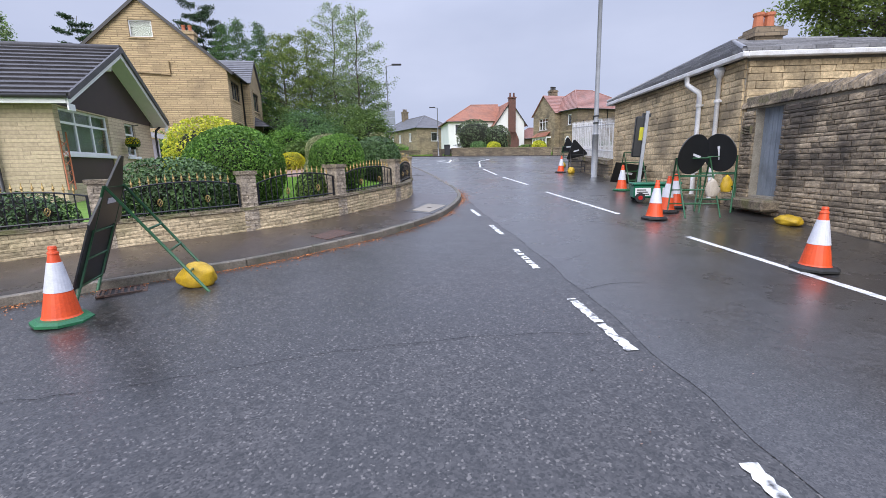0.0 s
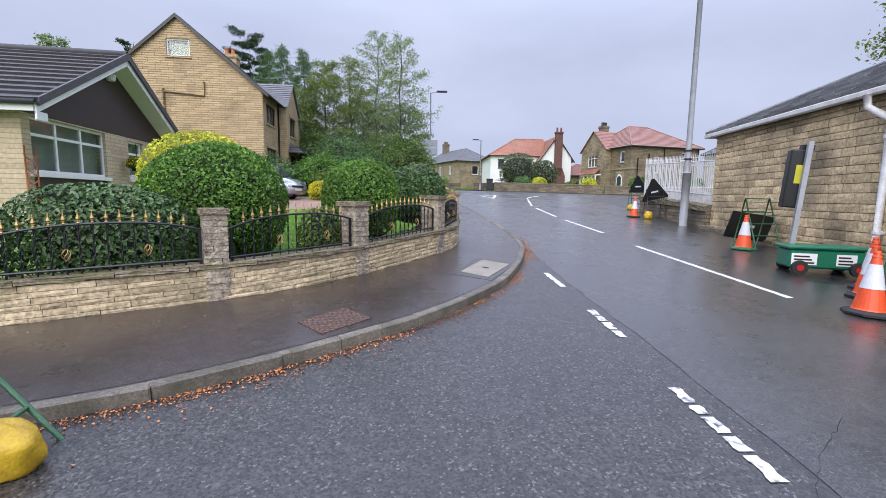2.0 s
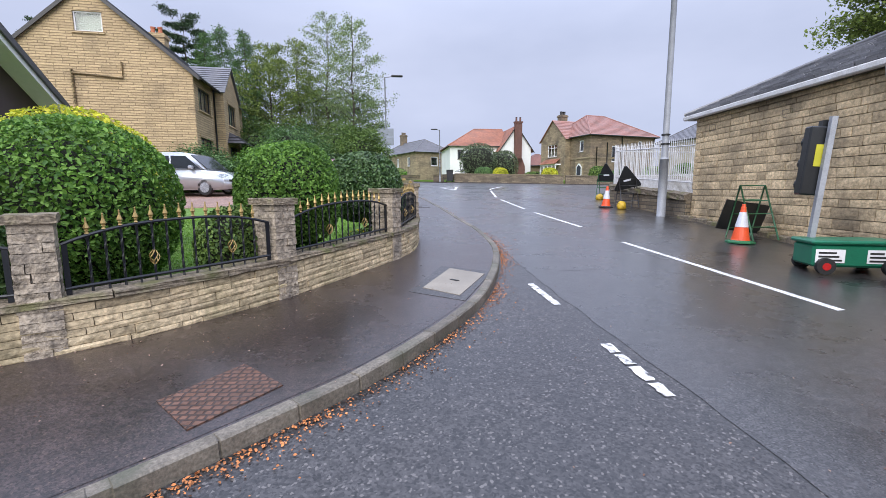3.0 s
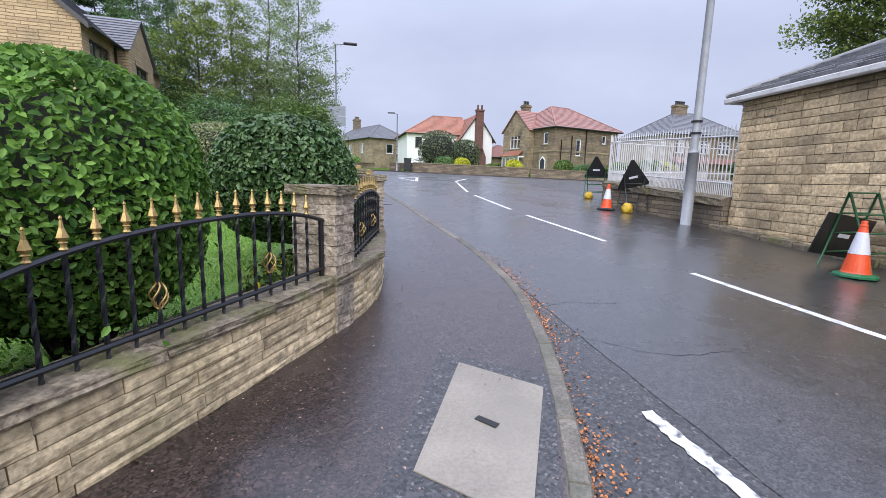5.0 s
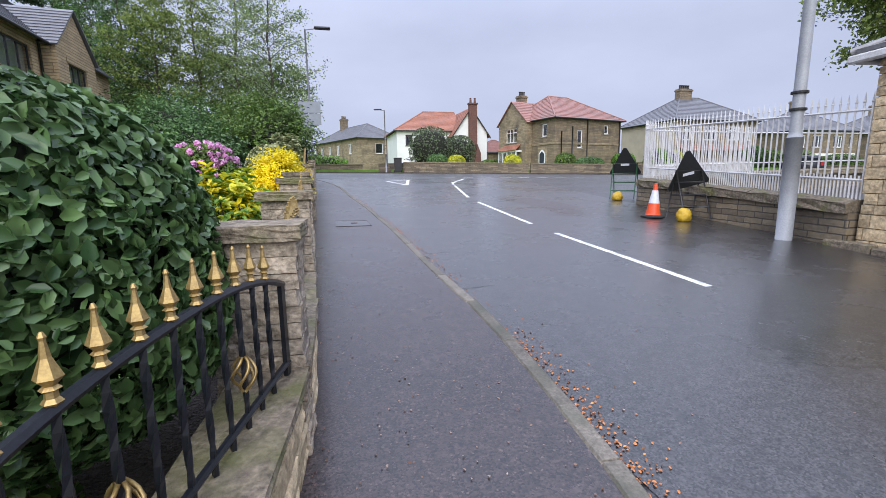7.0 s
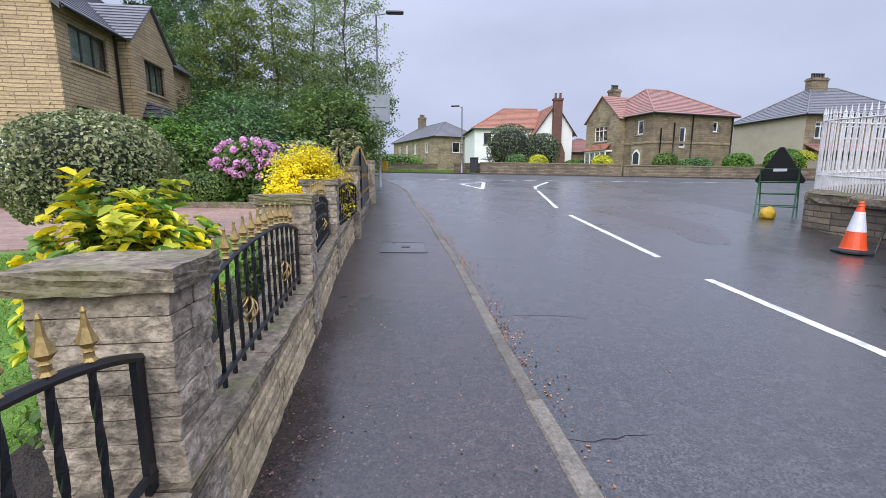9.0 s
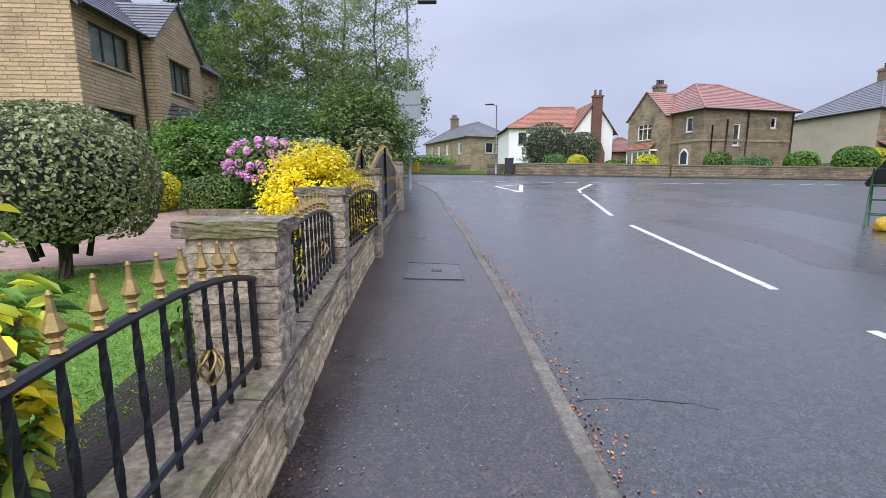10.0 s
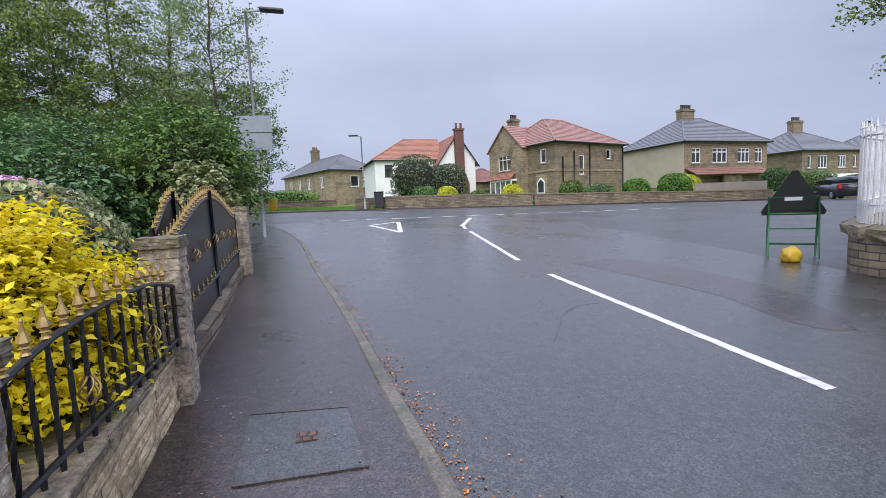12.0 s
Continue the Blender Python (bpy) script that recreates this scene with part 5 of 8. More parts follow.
# ---- trees and shrubs ----
def tree(name, x, y, height, spread, leaf, n, size, label, seed, trunk=0.13, low=0.18, lean=0.0, shape="oval", limbs=44):
    """A tapered trunk, rising or level limbs that fork into twigs, and leaves hung in sprays along the twigs."""
    rng = np.random.default_rng(seed)
    t = thing(name, pose(x, y, gz(x, y) + 0.1), label, "tree")
    wob = rng.normal(0, 0.012 * height, (12, 2))
    stem = [Vector((wob[k][0] * (k > 0) * 0.6 + lean * height * k / 11, wob[k][1] * (k > 0) * 0.6, height * 0.97 * k / 11)) for k in range(12)]

    def on_stem(u):
        f = min(10.999, max(0.0, u * 11))
        k = int(f)
        return stem[k].lerp(stem[k + 1], f - k)
    bm = bmesh.new()
    tube(bm, stem, trunk, 8, 0.02)
    part("trunk", bm, M["bark"], t)
    bm = bmesh.new()
    P, N, W = [], [], []
    for k in range(limbs):
        v = (k + rng.uniform(0, 1)) / limbs
        u = low + (0.985 - low) * v
        if shape == "cone":
            reach, rise, sag = spread * (1.06 - v) ** 0.85 * rng.uniform(0.7, 1.1), 0.12, 0.3
        elif shape == "flat":
            reach, rise, sag = spread * rng.uniform(0.5, 1.0) * (1.0 - 0.4 * v), 0.35, 0.0
        else:
            reach, rise, sag = spread * math.sin(math.pi * min(0.96, 0.2 + 0.78 * v)) ** 0.75 * rng.uniform(0.65, 1.15), 0.75, 0.12
        a = k * 2.4 + rng.uniform(-0.5, 0.5)
        d = Vector((math.cos(a), math.sin(a), 0))
        s = on_stem(u)
        pts = []
        for j in range(6):
            f = j / 5
            pts.append(s + d * reach * f + Vector((0, 0, reach * (rise * f - (sag + rise * 0.35) * f * f))) + Vector(rng.normal(0, 0.035 * reach * f, 3)))
        tube(bm, pts, max(0.012, trunk * 0.36 * (1.05 - u)), 5, 0.007, cap=False)
        for j in range(9):
            f = 0.25 + 0.75 * (j + rng.uniform(0, 1)) / 9
            i = min(4, int(f * 5))
            b = pts[i].lerp(pts[i + 1], f * 5 - i)
            side = Vector((-d.y, d.x, 0)) * (1 if j % 2 else -1)
            L = reach * (0.42 if shape != "cone" else 0.3) * (1.25 - f) * rng.uniform(0.7, 1.3) + 0.15
            e = b + (side * 0.8 + d * 0.7 + Vector((0, 0, 0.45 if shape == "oval" else -0.12))).normalized() * L + Vector(rng.normal(0, 0.08, 3))
            tube(bm, [b, b.lerp(e, 0.5) + Vector((0, 0, 0.04)), e], 0.009, 3, 0.004, cap=False)
            P.append((np.array(b), np.array(e)))
            W.append(L)
    part("branchwork", bm, M["bark"], t)
    W = np.array(W)
    idx = rng.choice(len(P), n, p=W / W.sum())
    A, B = np.array([p[0] for p in P])[idx], np.array([p[1] for p in P])[idx]
    f = rng.uniform(0.1, 1.12, (n, 1))
    q = A + (B - A) * f + rng.normal(0, 1, (n, 3)) * (0.05 + 0.035 * spread) * np.array([1, 1, 0.8 if shape == "oval" else 0.45])
    if shape != "flat":
        q[:, 2] -= rng.exponential(0.1 if shape == "oval" else 0.16, n)
    nn = rng.normal(0, 0.6, (n, 3)) + np.array([0, 0, 0.7])
    leaves("crown", q, nn, size, M[leaf], t, seed, jitter=0.6, fold=False, aspect=0.6 if shape == "oval" else 0.4)
    return t


for nm, x, y, h, sp, lf, n, sz, lab, sd, kw in (
        ("birch_tree", -7.3, 39.0, 12.6, 3.0, "lf_birch", 9500, 0.13, "tall slender birch tree with airy pale spring leaves", 3, dict(low=0.12)),
        ("birch_tree", -9.6, 40.5, 13.4, 2.8, "lf_birch", 9000, 0.13, "tall birch tree with thin pale spring foliage", 17, dict(low=0.15)),
        ("birch_tree", -11.6, 39.5, 11.0, 3.0, "lf_birch2", 13000, 0.135, "birch tree with fresh yellow-green leaves", 4, dict(low=0.08)),
        ("broadleaf_tree", -13.4, 38.5, 10.4, 2.8, "lf_birch2", 15000, 0.14, "yellow-green tree in the belt behind the house", 5, dict(low=0.1)),
        ("conifer_tree", -15.4, 39.0, 11.6, 2.6, "lf_conif", 20000, 0.15, "feathery green larch in the tree belt", 12, dict(shape="cone", low=0.1, limbs=70)),
        ("conifer_tree", -17.6, 40.0, 12.2, 2.8, "lf_conif", 21000, 0.15, "tall feathery larch beside the stone house", 6, dict(shape="cone", low=0.1, limbs=74)),
        ("conifer_tree", -20.0, 42.5, 12.6, 2.8, "lf_conif", 20000, 0.16, "tall conifer beside the stone house", 7, dict(shape="cone", low=0.1, limbs=70)),
        ("pine_tree", -23.8, 46.0, 15.0, 3.2, "lf_pine", 16000, 0.2, "dark pine with a ragged flat top rising over the gable", 8, dict(shape="flat", low=0.5, limbs=30, trunk=0.2)),
        ("conifer_tree", -18.5, 48.0, 10.5, 3.2, "lf_pine", 12000, 0.18, "dark conifer filling the back of the tree belt", 13, dict(shape="cone", low=0.05, limbs=50)),
        ("broadleaf_tree", -8.2, 46.0, 8.0, 3.0, "lf_mid", 10000, 0.17, "dark broadleaf tree at the back of the belt", 14, dict(low=0.05)),
        ("broadleaf_tree", -12.6, 46.5, 8.6, 3.4, "lf_mid", 12000, 0.17, "dark broadleaf tree behind the birches", 18, dict(low=0.05)),
        ("pine_tree", -36.0, 46.0, 14.4, 2.6, "lf_pine", 9000, 0.24, "dark pine behind the tall house", 15, dict(shape="flat", low=0.4, limbs=26)),
        ("broadleaf_tree", -43.0, 44.0, 14.6, 3.6, "lf_birch", 9000, 0.24, "distant pale green tree behind the bungalow", 9, dict(low=0.2)),
        ("broadleaf_tree", -50.0, 42.0, 13.6, 3.4, "lf_birch", 8000, 0.24, "distant pale tree behind the bungalow roof", 16, dict(low=0.2)),
        ("broadleaf_tree", 31.0, 33.0, 18.5, 7.0, "lf_birch2", 42000, 0.26, "large spreading tree behind the lodge", 10, dict(trunk=0.4, low=0.3, limbs=80))):
    tree(nm, x, y, h, sp, lf, n, sz, lab, sd, **kw)

# ---- shrubs of the front gardens ----
G = lambda x, y: gz(x, y) + 0.22
bush("clipped_bush", -4.25, 9.0, G(-4.25, 9.0), 0.86, 0.86, 0.88, "lf_hedge", 22000, 0.05, "large rounded clipped green bush behind the railings", "bush", 21, cut=-0.95)
bush("golden_bush", -5.6, 10.75, G(-5.2, 10.9), 1.0, 0.95, 1.02, "lf_yg", 9000, 0.06, "golden yellow-leaved bush behind the green one", "bush", 22, depth=0.25)
bush("ivy_shrub", -4.58, 7.42, G(-4.5, 7.4), 0.95, 0.34, 0.62, "lf_dark", 7500, 0.055, "dark glossy ivy-like shrub behind the railings", "bush", 23, tilt=34, depth=0.5, cut=-0.95, core=0.55)
bush("ivy_shrub", -6.45, 6.25, G(-6.4, 6.2), 0.85, 0.35, 0.42, "lf_dark", 4500, 0.05, "sparse dark shrub against the railings", "bush", 24, tilt=30, depth=0.4, cut=-0.95)
bush("low_shrub", -2.75, 9.2, G(-2.7, 9.2), 0.36, 0.3, 0.42, "lf_mid", 3500, 0.05, "small mid-green shrub beside the pillar", "bush", 25, tilt=60, cut=-0.95)
leggy = bush("clipped_bush", -2.42, 10.14, G(-2.42, 10.14), 0.62, 0.62, 0.64, "lf_hedge", 21000, 0.042, "rounded clipped green bush with broad fresh leaves", "bush", 26, cut=-0.95)
for ch in leggy.children:
    ch.location.z += 0.27
bm = bmesh.new()
for k in range(7):
    a = k * 0.9
    tube(bm, [(0.05 * math.cos(a), 0.05 * math.sin(a), -0.04), (0.16 * math.cos(a), 0.16 * math.sin(a), 0.22), (0.42 * math.cos(a), 0.42 * math.sin(a), 0.62)], 0.035, 6, 0.014)
part("stem", bm, M["bark"], leggy)
q = np.random.default_rng(44).normal(0, 1, (420, 3)) * (0.3, 0.3, 0.14) + (0, 0, 0.3)
tagged(leaves("basal_growth", q, q, 0.045, M["lf_hedge"], leggy, 44), kind="stuff")
bush("holly_bush", -1.86, 12.3, G(-2, 12.3) + 0.32, 0.62, 0.78, 0.6, "lf_dark", 20000, 0.055, "dark glossy holly bush overhanging the railings", "bush", 27, depth=0.22, cut=-0.95)
bush("variegated_bush", -4.2, 14.9, G(-3.2, 14.3), 0.5, 0.5, 0.5, "lf_var", 5000, 0.045, "small cream-edged shrub on the lawn side", "bush", 28)
# a spotted laurel: rosettes of long leaves on open shoots
rng = np.random.default_rng(29)
laurel = thing("yellow_laurel", pose(-2.1, 15.25, G(-2.3, 15.2)), "bright yellow and green spotted laurel with long leaves", "bush")
d = rng.normal(0, 1, (190, 3))
d[:, 2] = d[:, 2] * 0.9 + 0.25
d /= np.linalg.norm(d, axis=1)[:, None]
tips = d * rng.uniform(0.55, 1.08, (190, 1)) * (0.38, 0.46, 0.56) + (0, 0, 0.55)
tips[:, 2] = np.maximum(tips[:, 2], 0.08)
for nm, lf, lo, hi, ln in (("foliage", "lf_yg", 0, 120, 0.115), ("young_foliage", "lf_yellow", 115, 190, 0.095), ("shaded_foliage", "lf_hedge", 30, 120, 0.105)):
    q, nn, ax = whorls(rng, tips[lo:hi] * (0.85 if lf == "lf_mid" else 1.0), d[lo:hi] + (0, 0, 0.4), 9, ln)
    leaves(nm, q, nn, ln, M[lf], laurel, 29, aspect=0.36, jitter=0.3, axis=ax)
bm = bmesh.new()
for e in tips[::3]:
    tube(bm, [(e[0] * 0.12, e[1] * 0.12, -0.03), (e[0] * 0.5, e[1] * 0.5, e[2] * 0.6), tuple(e)], 0.014, 5, 0.006)
tagged(part("stems", bm, M["bark"], laurel), kind="stuff")
bush("climbing_plant", -1.98, 16.7, gz(-2, 16.7) + 0.3, 0.22, 0.45, 0.24, "lf_mid", 900, 0.065, "leafy hydrangea-like shoots behind the railing", "plant", 30, depth=0.7, cut=-0.95, core=0.2)
loose_bush("spirea_bush", -2.5, 19.0, gz(-2.5, 19.0) + 0.25, 0.46, 0.72, 1.28, "lf_yellow", 340, 60, 0.046, "bright yellow-leaved bush spilling over the railing", 31, aspect=0.55)
bush("variegated_bush", -2.83, 19.82, gz(-3, 20.3) + 0.25, 0.5, 0.52, 0.68, "lf_var", 8000, 0.048, "cream-edged evergreen bush beside the gate pillar", "bush", 32, cut=-0.95, depth=0.3)
bush("yellow_shrub", -7.95, 22.95, gz(-7, 23) + 0.2, 0.6, 0.55, 0.48, "lf_yg", 4500, 0.05, "yellow variegated shrub beside the drive", "bush", 33, extra=("lf_yellow", 1200, 0.05))
rhod = bush("rhododendron", -5.55, 23.6, gz(-6, 23.6) + 0.25, 0.78, 0.73, 0.76, "lf_mid", 6000, 0.09, "rhododendron covered in pink blossom", "bush", 34, depth=0.25)
rng = np.random.default_rng(34)
c, d = lumpy(rng, 105, 0.8, 0.75, 0.78, depth=0.06, bottom=-0.25)
dd = rng.normal(0, 1, (105 * 34, 3))
dd /= np.linalg.norm(dd, axis=1)[:, None]
leaves("blossom", np.repeat(c, 34, 0) + dd * 0.075 + (0, 0, 0.71), dd, 0.055, M["fl_pink"], rhod, 35, aspect=0.8, jitter=0.3)
bush("low_shrub", -6.4, 22.9, gz(-6, 22.9) + 0.2, 0.65, 0.5, 0.42, "lf_mid", 4000, 0.06, "low green ground shrub under the rhododendron", "bush", 35)
bush("low_shrub", -4.7, 22.9, gz(-5, 22.9) + 0.2, 0.45, 0.4, 0.3, "lf_mid", 2200, 0.06, "low green border shrub beside the drive", "bush", 36)

# a clipped dome on a stem
dome = bush("topiary_dome", -4.82, 18.2, G(-4.6, 18.2), 0.86, 0.86, 0.72, "lf_var", 13000, 0.045, "large dome of cream-edged evergreen on a short stem", "bush", 37, square=2.2, depth=0.12, cut=-0.7)
for ch in dome.children:
    ch.location.z += 0.28
bm = bmesh.new()
tube(bm, [(0, 0, -0.05), (0.05, 0.02, 0.5), (0.0, 0, 0.9)], 0.07, 8, 0.05)
for k in range(5):
    tube(bm, [(0.03, 0.01, 0.3), (0.4 * math.cos(k * 1.26), 0.4 * math.sin(k * 1.26), 0.75)], 0.03, 6, 0.015)
part("stem", bm, M["bark"], dome)

for k, (x, y) in enumerate(((-1.95, 14.95), (-1.5, 13.4), (-1.75, 11.5), (-2.15, 17.7), (-2.9, 8.35), (-1.62, 12.0), (-2.3, 18.6), (-1.72, 13.9))):
    bush("bed_plant", x - 0.12, y, gz(x, y) + 0.2, 0.16, 0.3, 0.13, "lf_mid", 320, 0.06, "low leafy plant in the bed behind the railing", "plant", 140 + k, depth=0.7, cut=-0.95, core=0.2, extra=("lf_yellow", 14, 0.05) if k in (1, 2) else None)

# the tall shrub border along the far side of the drive
for k, (x, y, rx, ry, h, lf, lab) in enumerate((
        (-4.75, 27.6, 1.35, 1.5, 2.7, "lf_mid", "large spreading laurel beside the footway"), (-7.0, 27.0, 1.4, 1.2, 2.2, "lf_conif", "dense evergreen shrub of the border"),
        (-9.3, 26.4, 1.5, 1.1, 2.0, "lf_hedge", "dense evergreen hedge shrub of the border"), (-11.8, 25.4, 1.6, 1.0, 1.9, "lf_conif", "dark evergreen hedge under the house windows"),
        (-14.6, 24.4, 1.7, 1.0, 1.9, "lf_hedge", "green hedge in front of the tall house"), (-17.6, 23.6, 1.7, 1.0, 2.0, "lf_conif", "dark green hedge in front of the tall house"),
        (-5.9, 25.6, 0.9, 0.8, 1.5, "lf_dark", "dark glossy shrub behind the rhododendron"), (-7.9, 24.9, 0.9, 0.7, 1.3, "lf_mid", "mid-green shrub in the border bed"),
        (-3.9, 26.0, 0.5, 0.6, 1.5, "lf_var", "cream-edged shrub by the gate"), (-6.2, 30.5, 1.6, 1.8, 3.1, "lf_mid", "tall shrub under the birch trees"),
        (-9.5, 31.0, 1.9, 1.8, 3.2, "lf_conif", "tall evergreen shrub under the trees"), (-12.5, 33.5, 1.9, 1.8, 3.4, "lf_mid", "shrub thicket under the tree belt"))):
    loose_bush("border_shrub", x, y, gz(x, y) + 0.2, rx * 1.12, ry * 1.1, h * 1.24, lf, 170, 62, 0.125, lab, 60 + k, droop=0.3)

# ---- drive, beds ----
tagged(sheet("driveway", [(-2.4, 20.35), (-3.3, 19.6), (-4.8, 18.7), (-9, 17.2), (-20, 15.5), (-20, 25), (-9, 25), (-6.6, 22.4), (-3.7, 22.2), (-2.95, 24.4)], 0.262, M["block"], 0.1),
       "pink block-paved driveway", "driveway", kind="structure")
bed = [p for p in WALL if 5.0 < p[1] < 20 and p[0] > -5.6]
bed = [p for k, p in enumerate(bed) if k % 3 == 0]
tagged(sheet("flower_bed", inset(bed, 0.26) + list(reversed(inset(bed, 0.95))), 0.255, M["soil"], 0.05), "dark damp soil bed along the wall", "flower bed", kind="structure")
bmk = bmesh.new()
for (x0, y0), (x1, y1) in (((-3.75, 22.25), (-6.6, 22.45)), ((-6.6, 22.45), (-9.0, 25.0))):
    L = math.hypot(x1 - x0, y1 - y0)
    box(bmk, 0, L, -0.05, 0.05, -0.1, 0.1, pose(x0, y0, gz(x0, y0) + 0.3, 0, 0, math.degrees(math.atan2(y1 - y0, x1 - x0))))
tagged(part("trim_drive_edge", bmk, M["coping"]), "low stone edging between drive and border", "edging", kind="structure")

gi = [p for p in WALL if 20.0 < p[1] < 24.6 and p[0] > -4]
tagged(ribbon("threshold", inset(gi, 0.02), inset(gi, 0.4), -0.1, 0.268, M["dstone"]), "brick-edged threshold under the entrance gates", "threshold", kind="structure")
gi = [p for p in WALL if 24.6 < p[1] < 30.5 and p[0] > -6]
gw = tagged(ribbon("wall_beyond_gate", inset(gi, 0.05), inset(gi, 0.3), -0.1, 0.75, M["dstone"]), "low weathered wall under the laurel beyond the gate", "wall", kind="structure")
ribbon("coping", inset(gi, 0.01), inset(gi, 0.34), 0.753, 0.82, M["coping"], gw)

# lawn blades near the railings
rng = np.random.default_rng(5)
gp = []
while len(gp) < 60000:
    x, y = rng.uniform(-6.5, -1.6), rng.uniform(9.5, 18.8)
    if x < -2.2 and y < 19.3 + 0.5 * (x + 3.3):
        gp.append((x, y, gz(x, y) + 0.255))
gp = np.array(gp)
tagged(leaves("grass_blades", gp, np.tile([0.9, 0.3, 0.1], (len(gp), 1)), 0.032, leaf_mat("grass_blade", (0.13, 0.27, 0.03), (0.27, 0.46, 0.07)), None, 6, aspect=0.16, jitter=0.8),
       "short bright lawn grass", "grass", kind="stuff")


# ---- vehicles ----
def car(name, m, paint, label, L=4.4, W=1.75, H=1.75, van=True):
    """A parked car: body shell, glasshouse, wheels, lamps. Nose towards local +x."""
    t = thing(name, m, label, "car")
    prof = [(-L / 2, 0.35), (-L / 2, 0.95), (-L / 2 + 0.05, 1.05), (L / 2 - 1.25, 1.05), (L / 2 - 0.45, 0.95), (L / 2 - 0.08, 0.75), (L / 2, 0.55), (L / 2 - 0.03, 0.32), (L / 2 - 0.3, 0.22), (-L / 2 + 0.2, 0.22)]
    bm = bmesh.new()
    A = [bm.verts.new((x, -W / 2, z)) for x, z in prof]
    B = [bm.verts.new((x, W / 2, z)) for x, z in prof]
    bm.faces.new(A)
    bm.faces.new(list(reversed(B)))
    for k in range(len(A)):
        bm.faces.new((A[k], B[k], B[(k + 1) % len(A)], A[(k + 1) % len(A)]))
    bmesh.ops.recalc_face_normals(bm, faces=bm.faces)
    bmesh.ops.bevel(bm, geom=list(bm.edges), offset=0.07, segments=3, affect="EDGES")
    part("body", bm, paint, t, smooth=True)
    bx0 = -L / 2 + (0.06 if van else 0.35)
    top = [(bx0, 1.02), (bx0 + 0.08, H - 0.1), (bx0 + 0.3, H), (L / 2 - 1.9, H - 0.02), (L / 2 - 1.55, H - 0.12), (L / 2 - 0.75, 1.0)]
    bm = bmesh.new()
    A = [bm.verts.new((x, -W / 2 + 0.06 + 0.12 * (z - 1), z)) for x, z in top]
    B = [bm.verts.new((x, W / 2 - 0.06 - 0.12 * (z - 1), z)) for x, z in top]
    bm.faces.new(A)
    bm.faces.new(list(reversed(B)))
    for k in range(len(A)):
        bm.faces.new((A[k], B[k], B[(k + 1) % len(A)], A[(k + 1) % len(A)]))
    bmesh.ops.recalc_face_normals(bm, faces=bm.faces)
    bmesh.ops.bevel(bm, geom=list(bm.edges), offset=0.05, segments=2, affect="EDGES")
    part("cabin", bm, paint, t, smooth=True)
    for sy in (-1, 1):
        y = sy * (W / 2 - 0.03)
        for pts in ([(L / 2 - 1.0, 1.06), (L / 2 - 1.62, H - 0.18), (L / 2 - 2.25, H - 0.16), (L / 2 - 2.25, 1.08)], [(L / 2 - 2.33, 1.08), (L / 2 - 2.33, H - 0.16), (L / 2 - 3.35, H - 0.18), (L / 2 - 3.4, 1.08)]):
            prism("side_window", t, [(x, y - sy * 0.1 * (z - 1), z) for x, z in pts], (0, sy * 0.012, 0), M["carglass"])
        bm = bmesh.new()
        box(bm, L / 2 - 1.42, L / 2 - 1.25, y, y + sy * 0.16, 1.05, 1.18, bevel=0.03)
        part("wing_mirror", bm, paint, t)
        bm = bmesh.new()
        box(bm, L / 2 - 0.38, L / 2 - 0.06, sy * (W / 2 - 0.42), sy * (W / 2 - 0.04), 0.66, 0.84, bevel=0.04)
        part("headlight", bm, M["glass"], t)
        bm = bmesh.new()
        box(bm, -L / 2 - 0.012, -L / 2 + 0.1, sy * (W / 2 - 0.25), sy * (W / 2 - 0.05), 0.7, 1.02, bevel=0.02)
        part("tail_light", bm, M["redlamp"], t)
        for wx in (L / 2 - 0.85, -L / 2 + 0.8):
            mm = Matrix.Translation((wx, sy * (W / 2 - 0.1), 0.32)) @ Matrix.Rotation(radians(90), 4, "X")
            bm = bmesh.new()
            lathe(bm, [(0.2, -0.1), (0.3, -0.1), (0.32, -0.07), (0.32, 0.07), (0.3, 0.1), (0.2, 0.1)], 24, mm)
            w = part("wheel", bm, M["rubber"], t, smooth=False)
            bm = bmesh.new()
            lathe(bm, [(0.02, -0.112), (0.05, -0.112), (0.06, -0.104), (0.2, -0.108), (0.2, 0.108), (0.06, 0.104), (0.05, 0.112), (0.02, 0.112)], 24, mm)
            part("rim", bm, M["galv"], w)
            for k in range(10):
                bm = bmesh.new()
                a = k * math.pi / 5
                box(bm, 0.05, 0.19, -0.016, 0.016, -0.122, 0.122, mm @ Matrix.Rotation(a, 4, "Z"))
                part("spoke", bm, M["cars"], w)
    prism("windscreen", t, [(L / 2 - 0.8, -W / 2 + 0.16, 1.05), (L / 2 - 0.8, W / 2 - 0.16, 1.05), (L / 2 - 1.5, W / 2 - 0.24, H - 0.15), (L / 2 - 1.5, -W / 2 + 0.24, H - 0.15)], (0.02, 0, 0.025), M["carglass"])
    prism("rear_window", t, [(bx0 + 0.0, -W / 2 + 0.2, 1.1), (bx0, W / 2 - 0.2, 1.1), (bx0 + 0.08, W / 2 - 0.26, H - 0.2), (bx0 + 0.08, -W / 2 + 0.26, H - 0.2)], (-0.02, 0, 0.0), M["carglass"])
    bm = bmesh.new()
    box(bm, L / 2 - 0.05, L / 2 + 0.012, -0.26, 0.26, 0.4, 0.51)
    part("plate", bm, M["white"], t)
    bm = bmesh.new()
    box(bm, L / 2 - 0.06, L / 2 + 0.005, -0.5, 0.5, 0.56, 0.64)
    part("grille", bm, M["rubber"], t)
    return t


